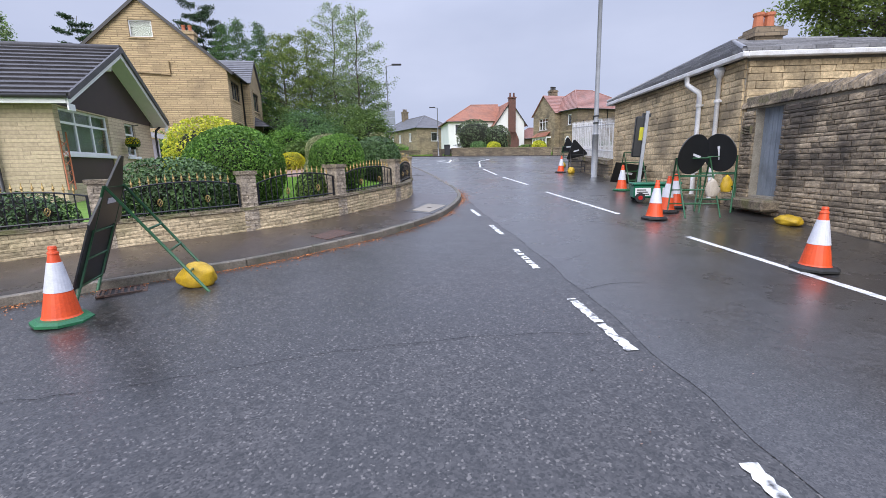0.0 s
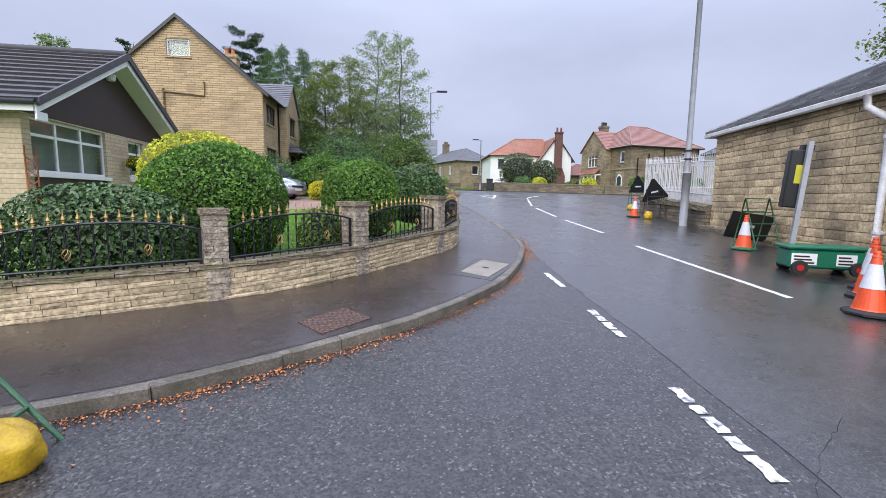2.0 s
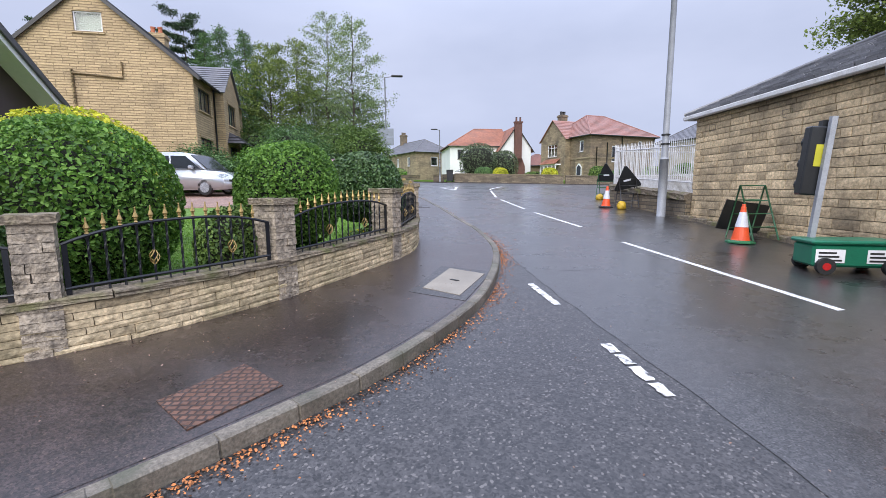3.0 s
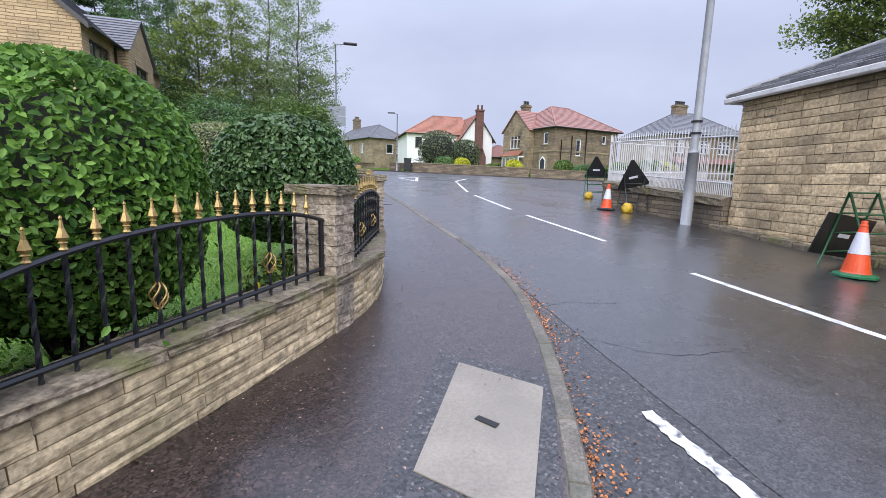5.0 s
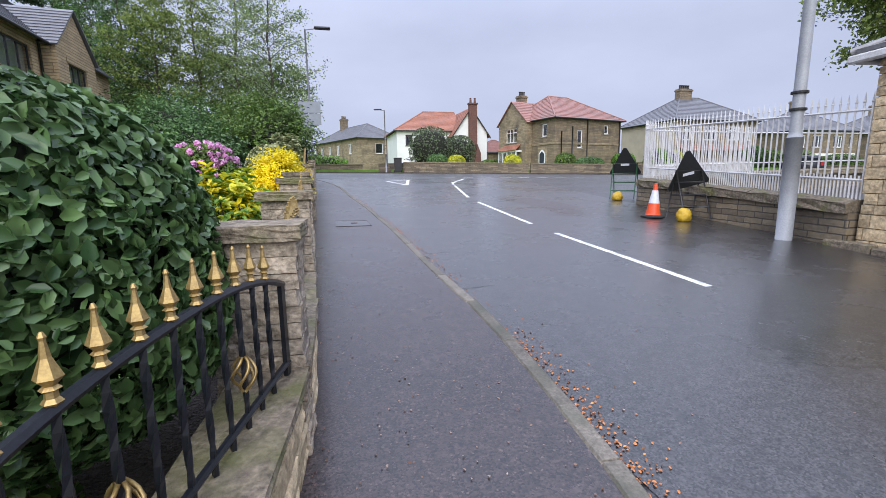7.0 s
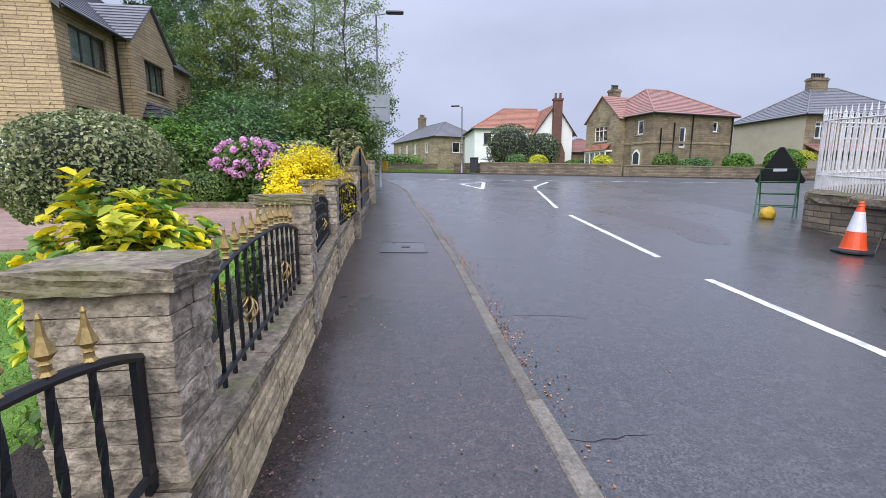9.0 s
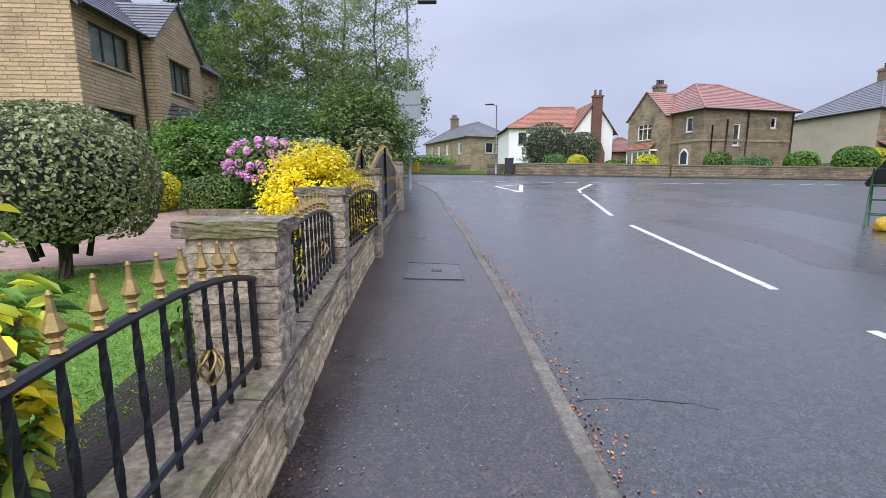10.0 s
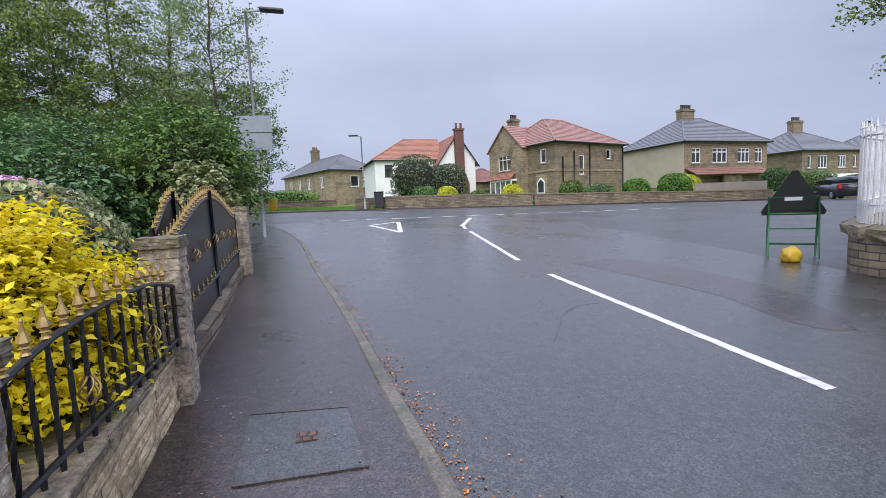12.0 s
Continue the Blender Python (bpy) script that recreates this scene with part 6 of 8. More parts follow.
car("parked_van", pose(-11.2, 23.0, gz(-11.2, 23.0) + 0.265, 0, 0, -6), M["cars"], "silver van-shaped family car parked on the block drive")
car("parked_car", pose(31.5, 42.0, gz(31.5, 42.0), 0, 0, 60), M["card"], "dark hatchback parked at the kerb of the side road", H=1.5, van=False)
car("parked_car", pose(2.3, 52.0, gz(2, 52) + 0.25, 0, 0, 170), M["carw"], "white car on a drive behind the boundary wall", H=1.5, van=False)


# ---- lodge fittings ----
def lodge_fittings():
    for y, hop in ((10.78, False), (10.06, True)):
        g = gz(6, y)
        t = thing("downpipe", pose(6.1, y, g), "white painted cast-iron downpipe on the stone wall", "downpipe", "lodge downpipes")
        bm = bmesh.new()
        z1 = 3.5 - g
        if hop:
            tube(bm, [(0, 0, 0), (0, 0, z1 - 0.2)], 0.048, 10)
            lathe(bm, [(0.05, z1 - 0.25), (0.11, z1 - 0.12), (0.12, z1 - 0.02), (0.09, z1 - 0.02)], 10)
        else:
            tube(bm, [(0, 0, 0), (0, 0, z1 - 0.55), (-0.02, 0.0, z1 - 0.42), (-0.1, 0.16, z1 - 0.3), (-0.18, 0.25, z1 - 0.2), (-0.2, 0.26, z1)], 0.058, 10)
        part("pipe", bm, M["wpaint"], t, smooth=True)
        for z in (0.6, z1 - 0.75):
            bm = bmesh.new()
            lathe(bm, [(0.06, z), (0.07, z + 0.01), (0.07, z + 0.06), (0.06, z + 0.07)], 10)
            box(bm, 0, 0.1, -0.09, 0.09, z + 0.015, z + 0.055)
            part("bracket", bm, M["wpaint"], t)
    for y, z in ((15.55, 3.2), (15.3, 1.12), (13.2, 3.15), (9.1, 2.1)):
        t = thing("wall_vent", pose(6.17, y, z), "small slatted clay vent set in the stone wall", "vent", "lodge wall vents")
        bm = bmesh.new()
        box(bm, -0.02, 0.03, -0.13, 0.13, -0.08, -0.065)
        box(bm, -0.02, 0.03, -0.13, 0.13, 0.065, 0.08)
        box(bm, -0.02, 0.03, -0.13, -0.115, -0.065, 0.065)
        box(bm, -0.02, 0.03, 0.115, 0.13, -0.065, 0.065)
        part("vent_frame", bm, M["coping"], t)
        for k in range(4):
            bm = bmesh.new()
            box(bm, -0.012, 0.02, -0.115, 0.115, -0.05 + k * 0.032, -0.037 + k * 0.032)
            part("slat", bm, M["coping"], t)
    # door of the yard
    d = thing("door_yard", pose(6.42, 8.575, 0.78), "faded blue-grey boarded yard door", "door", kind="structure")
    for k in range(6):
        bm = bmesh.new()
        y0 = -0.39 + k * 0.13
        box(bm, -0.02, 0.02, y0 + 0.003, y0 + 0.127, 0.02, 1.73, bevel=0.004)
        part("board", bm, M["bluedoor"], d)
    bm = bmesh.new()
    box(bm, -0.05, -0.02, -0.4, -0.34, 0, 1.75)
    part("door_frame", bm, M["bluedoor"], d)
    bm = bmesh.new()
    box(bm, -0.05, 0.04, -0.62, 0.62, 1.755, 1.95, bevel=0.015)
    l = part("lintel", bm, M["coping"], d)
    l.location.x = -0.2
    bm = bmesh.new()
    box(bm, -0.55, 0.02, -0.55, 0.6, -0.22, -0.02, bevel=0.03)
    part("doorstep", bm, M["coping"], d, "worn mossy stone step")


lodge_fittings()


# ---- white railings on their low wall ----
def white_railings():
    line = [(6.2, 16.3), (6.2, 18.5), (6.2, 20.5), (6.25, 21.9)]
    turn = [(6.25, 21.9), (7.2, 22.6), (9.5, 23.6), (13.0, 24.6), (18.0, 25.6)]
    wall = tagged(new("wall_railing"), "low stone wall with mossy coping under white railings", "wall", kind="structure")
    pts = spline(line + turn[1:], 0.3)
    ribbon("wall_core", [(x - 0.16, y) for x, y in pts], [(x + 0.16, y) for x, y in pts], -0.2, 0.52, M["dstone"], wall)
    for k in range(0, len(pts) - 3, 3):
        a, b = pts[k], pts[min(k + 3, len(pts) - 1)]
        L = math.hypot(b[0] - a[0], b[1] - a[1])
        bm = bmesh.new()
        box(bm, 0.004, L - 0.004, -0.22, 0.22, 0, 0.2)
        bmesh.ops.subdivide_edges(bm, edges=list(bm.edges), cuts=2, use_grid_fill=True)
        for v in bm.verts:
            v.co += Vector((0, random.uniform(-1, 1) * 0.02, random.uniform(-1, 1) * 0.02 - (0.05 if abs(v.co.y) > 0.2 and v.co.z > 0.15 else 0)))
        st = part("coping_stone", bm, M["coping"], wall)
        st.matrix_basis = pose(a[0], a[1], gz(*a) + 0.515, 0, math.degrees(-math.atan2(gz(*b) - gz(*a), L)), math.degrees(math.atan2(b[1] - a[1], b[0] - a[0])))
    t = thing("white_railings", pose(6.2, 16.6, gz(6.2, 16.6)), "white painted iron railings with spiked tops", "railing")
    o = Vector((6.2, 16.6, gz(6.2, 16.6)))
    fine = spline(line + turn[1:], 0.115)
    for h in (0.98, 1.96):
        bm = bmesh.new()
        tube(bm, [Vector((x, y, gz(x, y) + h)) - o for x, y in fine[::4]], 0.02, 6)
        part("rail", bm, M["wpaint"], t)
    bm = bmesh.new()
    tube(bm, [(0, 0, 0), (0, 0, 1)], 0.0135, 6)
    tall = bpy.data.meshes.new("picket")
    bm.to_mesh(tall)
    bm.free()
    tall.materials.append(M["wpaint"])
    bm = bmesh.new()
    lathe(bm, [(0.0135, 0), (0.022, 0.01), (0.014, 0.03), (0.002, 0.14)], 6)
    tip = bpy.data.meshes.new("spike")
    bm.to_mesh(tip)
    bm.free()
    tip.materials.append(M["wpaint"])
    for k, (x, y) in enumerate(fine[:100]):
        b = new("picket", tall)
        b.parent, b.location, b.scale = t, Vector((x, y, gz(x, y) + 0.7)) - o, (1, 1, 1.36 if k % 1 == 0 else 0.3)
        s = new("spike", tip)
        s.parent, s.location = t, Vector((x, y, gz(x, y) + 2.06)) - o
        if k < 99:
            x2, y2 = (x + fine[k + 1][0]) / 2, (y + fine[k + 1][1]) / 2
            b = new("short_picket", tall)
            b.parent, b.location, b.scale = t, Vector((x2, y2, gz(x2, y2) + 0.7)) - o, (1, 1, 0.34)


white_railings()


# ---- lamp columns and signs ----
def lamp_column(x, y, h, r, label, arm=(1.0, 0.0), plate=False):
    g = gz(x, y)
    t = thing("street_lamp", pose(x, y, g), label, "street lamp")
    bm = bmesh.new()
    tube(bm, [(0, 0, -0.05), (0, 0, 1.6)], r, 14, r)
    part("base", bm, M["galv"], t, smooth=True)
    bm = bmesh.new()
    tube(bm, [(0, 0, 1.6), (0, 0, 1.68), (0, 0, h)], r * 0.92, 14, r * 0.55)
    part("column", bm, M["galv"], t, smooth=True)
    bm = bmesh.new()
    tube(bm, [(0, 0, h - 0.03), (arm[0] * 0.5, arm[1] * 0.5, h + 0.05)], r * 0.5, 8)
    part("arm", bm, M["galv"], t)
    bm = bmesh.new()
    mm = pose(arm[0] * 0.75, arm[1] * 0.75, h + 0.06, 0, 0, math.degrees(math.atan2(arm[1], arm[0])))
    box(bm, -0.32, 0.32, -0.12, 0.12, -0.04, 0.05, mm, bevel=0.03)
    part("lantern", bm, M["darkframe"], t)
    for z in (2.0, 2.25):
        bm = bmesh.new()
        lathe(bm, [(r * 0.93, z), (r * 1.0, z + 0.005), (r * 1.0, z + 0.035), (r * 0.93, z + 0.04)], 14)
        part("band", bm, M["rubber"], t)
    if plate:
        bm = bmesh.new()
        box(bm, -0.45, 0.45, -0.12, -0.1, 2.55, 3.0)
        box(bm, -0.45, 0.45, -0.12, -0.1, 3.03, 3.48)
        s = part("sign_plate", bm, M["signback"], t, "grey back of a road sign")
        bm = bmesh.new()
        for z in (2.7, 3.3):
            box(bm, -0.43, 0.43, -0.1, -0.07, z, z + 0.05)
        part("sign_channel", bm, M["galv"], s)
    return t


lamp_column(5.74, 17.0, 9.6, 0.115, "tall galvanised lamp column beside the low wall", (-0.9, 0.1))
lamp_column(-3.72, 30.0, 6.3, 0.055, "slim lamp column with grey sign backs at the junction", (0.9, 0.1), True)
lamp_column(-0.8, 48.0, 5.1, 0.07, "distant slim street lamp at the junction", (-0.7, 0.1))


def cone(x, y, base="rubber", yaw=0.0, tilt=0.0):
    t = thing("traffic_cone", pose(x, y, gz(x, y) + 0.002, tilt, 2.5, yaw), "orange traffic cone with white reflective sleeve on a %s base" % ("green" if base == "greenrub" else "black"), "traffic cone", "traffic cones")
    bm = bmesh.new()
    lathe(bm, [(0.245, 0.0), (0.245, 0.025), (0.21, 0.05), (0.17, 0.055)], 8, Matrix.Rotation(radians(22.5), 4, "Z"))
    part("cone_base", bm, M[base], t)
    bm = bmesh.new()
    lathe(bm, [(0.165, 0.045), (0.15, 0.07), (0.032, 0.7), (0.037, 0.705), (0.03, 0.73), (0.02, 0.73)], 24)
    part("cone_body", bm, M["orange"], t, smooth=False)
    bm = bmesh.new()
    f = lambda z: 0.15 + (0.032 - 0.15) * (z - 0.07) / 0.63
    lathe(bm, [(f(0.3), 0.3), (f(0.3) + 0.004, 0.302), (f(0.58) + 0.004, 0.578), (f(0.58), 0.58)], 24)
    part("sleeve", bm, M["sleeve"], t)
    bm = bmesh.new()
    lathe(bm, [(f(0.66) + 0.004, 0.655), (f(0.66) + 0.007, 0.66), (f(0.68) + 0.007, 0.675), (f(0.68), 0.68)], 16)
    part("rim", bm, M["orange"], t)
    return t


for c in ((-3.64, 3.87, "greenrub", 10), (4.33, 4.9, "rubber", 0), (4.02, 8.25, "rubber", 20), (4.6, 8.98, "rubber", 5), (5.0, 9.45, "rubber", 50), (5.12, 12.7, "greenrub", 30), (5.12, 19.6, "rubber", 0)):
    cone(*c)


def sandbag(x, y, z, s, material, label, seed, m=None):
    """A tied, sagging bag."""
    bm = bmesh.new()
    bmesh.ops.create_icosphere(bm, subdivisions=4, radius=1.0)
    for v in bm.verts:
        k = 1 + 0.16 * noise.noise(v.co * 1.7 + Vector((seed, 0, 0))) + 0.05 * noise.noise(v.co * 5 + Vector((0, seed, 0)))
        c = v.co * k
        if c.x > 0.5:
            u = (c.x - 0.5) / 0.5
            c.y, c.z = c.y * (1 - 0.5 * u), c.z * (1 - 0.5 * u)
            c.x += 0.25 * u
        c.z = max(c.z, -0.62)
        v.co = c
    t = part("sandbag", bm, material, None, smooth=True)
    t.matrix_basis = pose(x, y, z + 0.62 * s[2], 0, 0, m or 0) @ Matrix.Diagonal((*s, 1))
    return tagged(t, label, "sandbag", "sandbags")


def aframe_sign(x, y, yaw, shape, label, h=1.25, w=0.56, spread=0.75, lean=0.1, frame_mat="greenpaint", panel_tilt=0.0, pz=None):
    """A folding road sign seen from its back: tubular frame, cross bars, dark panel. Local +y points to the prop legs."""
    t = thing("road_sign", pose(x, y, gz(x, y), 0, 0, yaw), label, "road sign", "temporary road signs")
    top = Vector((0, lean + 0.1, h))
    for sx in (-1, 1):
        bars("front_leg", t, [[(sx * w / 2, -0.05, 0.0), (sx * w / 2, top.y, h)]], 0.016, M[frame_mat])
        bars("prop_leg", t, [[(sx * w / 2, spread, 0.0), (sx * w / 2, top.y, h)]], 0.016, M[frame_mat])
    for z in (0.2, 0.48, 0.76, h - 0.01):
        u = z / h
        bars("cross_bar", t, [[(-w / 2, -0.05 + (top.y + 0.05) * u, z), (w / 2, -0.05 + (top.y + 0.05) * u, z)]], 0.013, M[frame_mat])
    for z in (0.25, 0.5, 0.75):
        u = z / h
        bars("prop_bar", t, [[(-w / 2, spread + (top.y - spread) * u, z), (w / 2, spread + (top.y - spread) * u, z)]], 0.013, M[frame_mat])
    bm = bmesh.new()
    zc = pz or 0.98
    if shape == "disc":
        mm = Matrix.Translation((0, -0.06 + (top.y + 0.05) * zc / h, zc)) @ Matrix.Rotation(radians(90) - math.atan2(top.y + 0.05, h), 4, "X") @ Matrix.Rotation(radians(panel_tilt), 4, "Y")
        lathe(bm, [(0.38, -0.012), (0.385, 0), (0.38, 0.012)], 40, mm)
    elif shape == "triangle":
        A = [(-0.42, 0, -0.28), (0.42, 0, -0.28), (0.45, 0, -0.22), (0.04, 0, 0.5), (-0.04, 0, 0.5), (-0.45, 0, -0.22)]
        mm = Matrix.Translation((0, -0.06 + (top.y + 0.05) * zc / h, zc)) @ Matrix.Rotation(-math.atan2(top.y + 0.05, h), 4, "X") @ Matrix.Rotation(radians(panel_tilt), 4, "Y")
        a = [bm.verts.new(mm @ Vector(p)) for p in A]
        b = [bm.verts.new(mm @ (Vector(p) + Vector((0, 0.02, 0)))) for p in A]
        bm.faces.new(a)
        bm.faces.new(list(reversed(b)))
        for k in range(6):
            bm.faces.new((a[k], b[k], b[(k + 1) % 6], a[(k + 1) % 6]))
        bmesh.ops.recalc_face_normals(bm, faces=bm.faces)
    else:
        mm = Matrix.Translation((0, -0.08 + (top.y + 0.05) * zc / h, zc)) @ Matrix.Rotation(-math.atan2(top.y + 0.05, h), 4, "X") @ Matrix.Rotation(radians(panel_tilt), 4, "Y")
        box(bm, -0.52, 0.52, 0, 0.02, -0.3, 0.3, mm)
    p = part("sign_panel", bm, M["black"], t, "plain dark back of the sign")
    bm = bmesh.new()
    m2 = mm if shape != "disc" else Matrix.Translation((0, -0.06 + (top.y + 0.05) * zc / h, zc)) @ Matrix.Rotation(-math.atan2(top.y + 0.05, h), 4, "X") @ Matrix.Rotation(radians(panel_tilt), 4, "Y")
    if shape == "disc":
        box(bm, -0.14, 0.14, 0.014, 0.018, -0.022, 0.022, m2 @ Matrix.Rotation(radians(-48), 4, "Y"))
    else:
        box(bm, -0.12, 0.12, 0.022, 0.026, -0.02, 0.04, m2)
    part("sticker", bm, M["sleeve"], p, "small pale maker's label")
    return t


big = aframe_sign(-3.86, 4.5, -70, "triangle", "tall folding road sign turned to the side road", h=1.22, spread=1.2, pz=1.06, lean=0.28)
bm = bmesh.new()
box(bm, -0.4, 0.4, 0.0, 0.022, -0.32, 0.32, Matrix.Translation((0, 0.1, 0.5)) @ Matrix.Rotation(-math.atan2(0.43, 1.22), 4, "X"), bevel=0.004)
part("lower_plate", bm, M["black"], big)
aframe_sign(4.85, 8.75, 176, "disc", "round road sign with dark back on a green folding frame", h=1.1, w=0.62, spread=0.75, panel_tilt=25, pz=1.16)
aframe_sign(5.72, 9.15, 143, "disc", "second round road sign with dark back by the yard wall", h=1.1, w=0.62, spread=0.6, panel_tilt=-35, pz=1.16)
aframe_sign(5.55, 13.35, 190, "plate", "rectangular road sign tipped against a green frame", h=1.05, spread=0.6, panel_tilt=-8, pz=0.42)
aframe_sign(5.72, 19.55, 178, "triangle", "triangular road sign with dark back by the railings", h=1.0, spread=0.6, pz=0.92, frame_mat="darkframe", panel_tilt=14)
aframe_sign(6.55, 23.3, 136, "triangle", "triangular road sign at the end of the low wall", h=1.05, w=0.68, spread=0.4, pz=1.0)
sandbag(-2.86, 4.86, gz(-2.86, 4.86), (0.2, 0.13, 0.175), M["yellow"], "yellow sandbag slumped against the sign's legs", 3, 200)
sandbag(5.95, 7.45, gz(5.9, 7.4) + 0.0, (0.28, 0.17, 0.1), M["yellow"], "flattened yellow sandbag at the foot of the yard wall", 7, 80)
sandbag(5.42, 19.0, gz(5.4, 19), (0.16, 0.14, 0.17), M["yellow"], "yellow sandbag by the triangular sign", 9, 30)
sandbag(6.05, 22.85, gz(6.1, 22.8), (0.17, 0.14, 0.16), M["yellow"], "yellow sandbag under the far sign", 11, 20)
sandbag(4.98, 8.1, gz(5, 8.1) + 0.42, (0.11, 0.07, 0.2), M["paleb"], "pale sandbag hung over the sign's prop bar", 13, 0)
sandbag(5.62, 8.7, gz(5.6, 8.7) + 0.42, (0.11, 0.07, 0.2), M["yellow"], "yellow sandbag hung over the sign's prop bar", 15, 0)


def portable_signal():
    t = thing("portable_signal", pose(5.02, 10.45, gz(5.02, 10.45), 0, 0, -12), "portable traffic signal on a green wheeled battery box", "traffic signal")
    bm = bmesh.new()
    box(bm, -0.5, 0.5, -0.24, 0.24, 0.1, 0.4, bevel=0.03)
    part("battery_box", bm, M["boxgreen"], t)
    bm = bmesh.new()
    box(bm, -0.53, 0.53, -0.27, 0.27, 0.402, 0.46, bevel=0.02)
    part("box_lid", bm, M["boxgreen"], t)
    for x, sx in ((-0.3, 0.17), (0.25, 0.13)):
        bm = bmesh.new()
        box(bm, x - sx, x + sx, -0.246, -0.242, 0.16, 0.34)
        p = part("label_panel", bm, M["white"], t)
        bm = bmesh.new()
        for k in range(3):
            box(bm, x - sx * 0.8, x + sx * (0.8 - 0.2 * k), -0.25, -0.247, 0.18 + k * 0.05, 0.205 + k * 0.05)
        part("label_bar", bm, M["rubber"], p)
    for x in (-0.36, 0.4):
        for y in (-0.27, 0.27):
            bm = bmesh.new()
            lathe(bm, [(0.05, -0.035), (0.11, -0.035), (0.115, 0), (0.11, 0.035), (0.05, 0.035)], 18, Matrix.Translation((x, y, 0.115)) @ Matrix.Rotation(radians(90), 4, "X"))
            w = part("wheel", bm, M["rubber"], t)
            bm = bmesh.new()
            lathe(bm, [(0.01, -0.04), (0.05, -0.04), (0.05, 0.04), (0.01, 0.04)], 14, Matrix.Translation((x, y, 0.115)) @ Matrix.Rotation(radians(90), 4, "X"))
            part("hub", bm, M["redlamp"], w)
    bm = bmesh.new()
    box(bm, -0.035, 0.035, -0.035, 0.035, 0.455, 2.12, Matrix.Translation((-0.36, 0.16, 0)) @ Matrix.Rotation(radians(4), 4, "Y"))
    part("mast", bm, M["galv"], t)
    bm = bmesh.new()
    hm = Matrix.Translation((-0.42, 0.21, 0)) @ Matrix.Rotation(radians(4), 4, "Y")
    box(bm, -0.16, 0.12, 0, 0.16, 1.05, 2.0, hm, bevel=0.02)
    box(bm, -0.02, 0.16, 0.02, 0.12, 2.0, 2.08, hm)
    h = part("signal_head", bm, M["black"], t)
    bm = bmesh.new()
    box(bm, -0.06, 0.04, -0.01, -0.003, 1.45, 1.75, hm)
    part("label_panel", bm, M["lf_yg"], h)
    for k in range(3):
        bm = bmesh.new()
        lathe(bm, [(0.1, 0), (0.105, 0.1), (0.1, 0.1)], 16, hm @ Matrix.Translation((-0.02, 0.16, 1.2 + 0.3 * k)) @ Matrix.Rotation(radians(-90), 4, "X"))
        part("hood", bm, M["black"], h)
    return t


portable_signal()


# ---- entrance gates ----
def gate_leaf(x, y, yaw, L, label):
    t = thing("gate_leaf", pose(x, y, gz(x, y) + 0.12, 0, -math.degrees(math.atan(0.05)) if abs(yaw) > 60 and yaw > 90 else 0, yaw), label, "gate", "entrance gates")
    top = lambda u: 0.95 + 0.36 * math.sin(math.pi * min(1, max(0, u))) ** 1.5
    pts = [(0.0, 0, 0.05)] + [(L, 0, 0.05)] + [(L * (1 - k / 20), 0, top(1 - k / 20)) for k in range(21)]
    prism("gate_sheet", t, pts, (0, 0.02, 0), M["iron"])
    bars("gate_frame", t, [[(L * k / 20, 0.01, top(k / 20)) for k in range(21)], [(0, 0.01, 0.03), (L, 0.01, 0.03)], [(0, 0.01, 0), (0, 0.01, 1.02)], [(L, 0.01, 0), (L, 0.01, 1.02)],
                           [(L / 2, -0.012, 0.05), (L / 2, -0.012, 1.4)], [(0, -0.012, 0.42), (L, -0.012, 0.42)]], 0.022, M["iron"])
    n = int(L / 0.11)
    for k in range(n):
        u = (k + 0.5) / n
        s = new("spear_head", SPEAR)
        s.parent, s.location = t, (L * u, 0.01, top(u) + 0.015)
        if k % 2 == 0:
            s = new("spear_head", SPEAR)
            s.parent, s.location, s.scale = t, (L * u, -0.02, 0.44), (0.7, 0.7, 0.7)
    for k in range(7):
        u = 0.12 + 0.76 * k / 6
        s = new("gilt_leaf", BASKET)
        s.parent, s.location = t, (L * u, -0.02, 0.72 + 0.12 * math.sin(math.pi * u))
    return t


gate_leaf(-2.3, 20.25, 98.5, 4.15, "closed dark iron gate with camel-back top and gilt spears")
gate_leaf(-3.05, 21.9, 100, 2.0, "open dark iron gate leaf with gilt spears inside the drive")


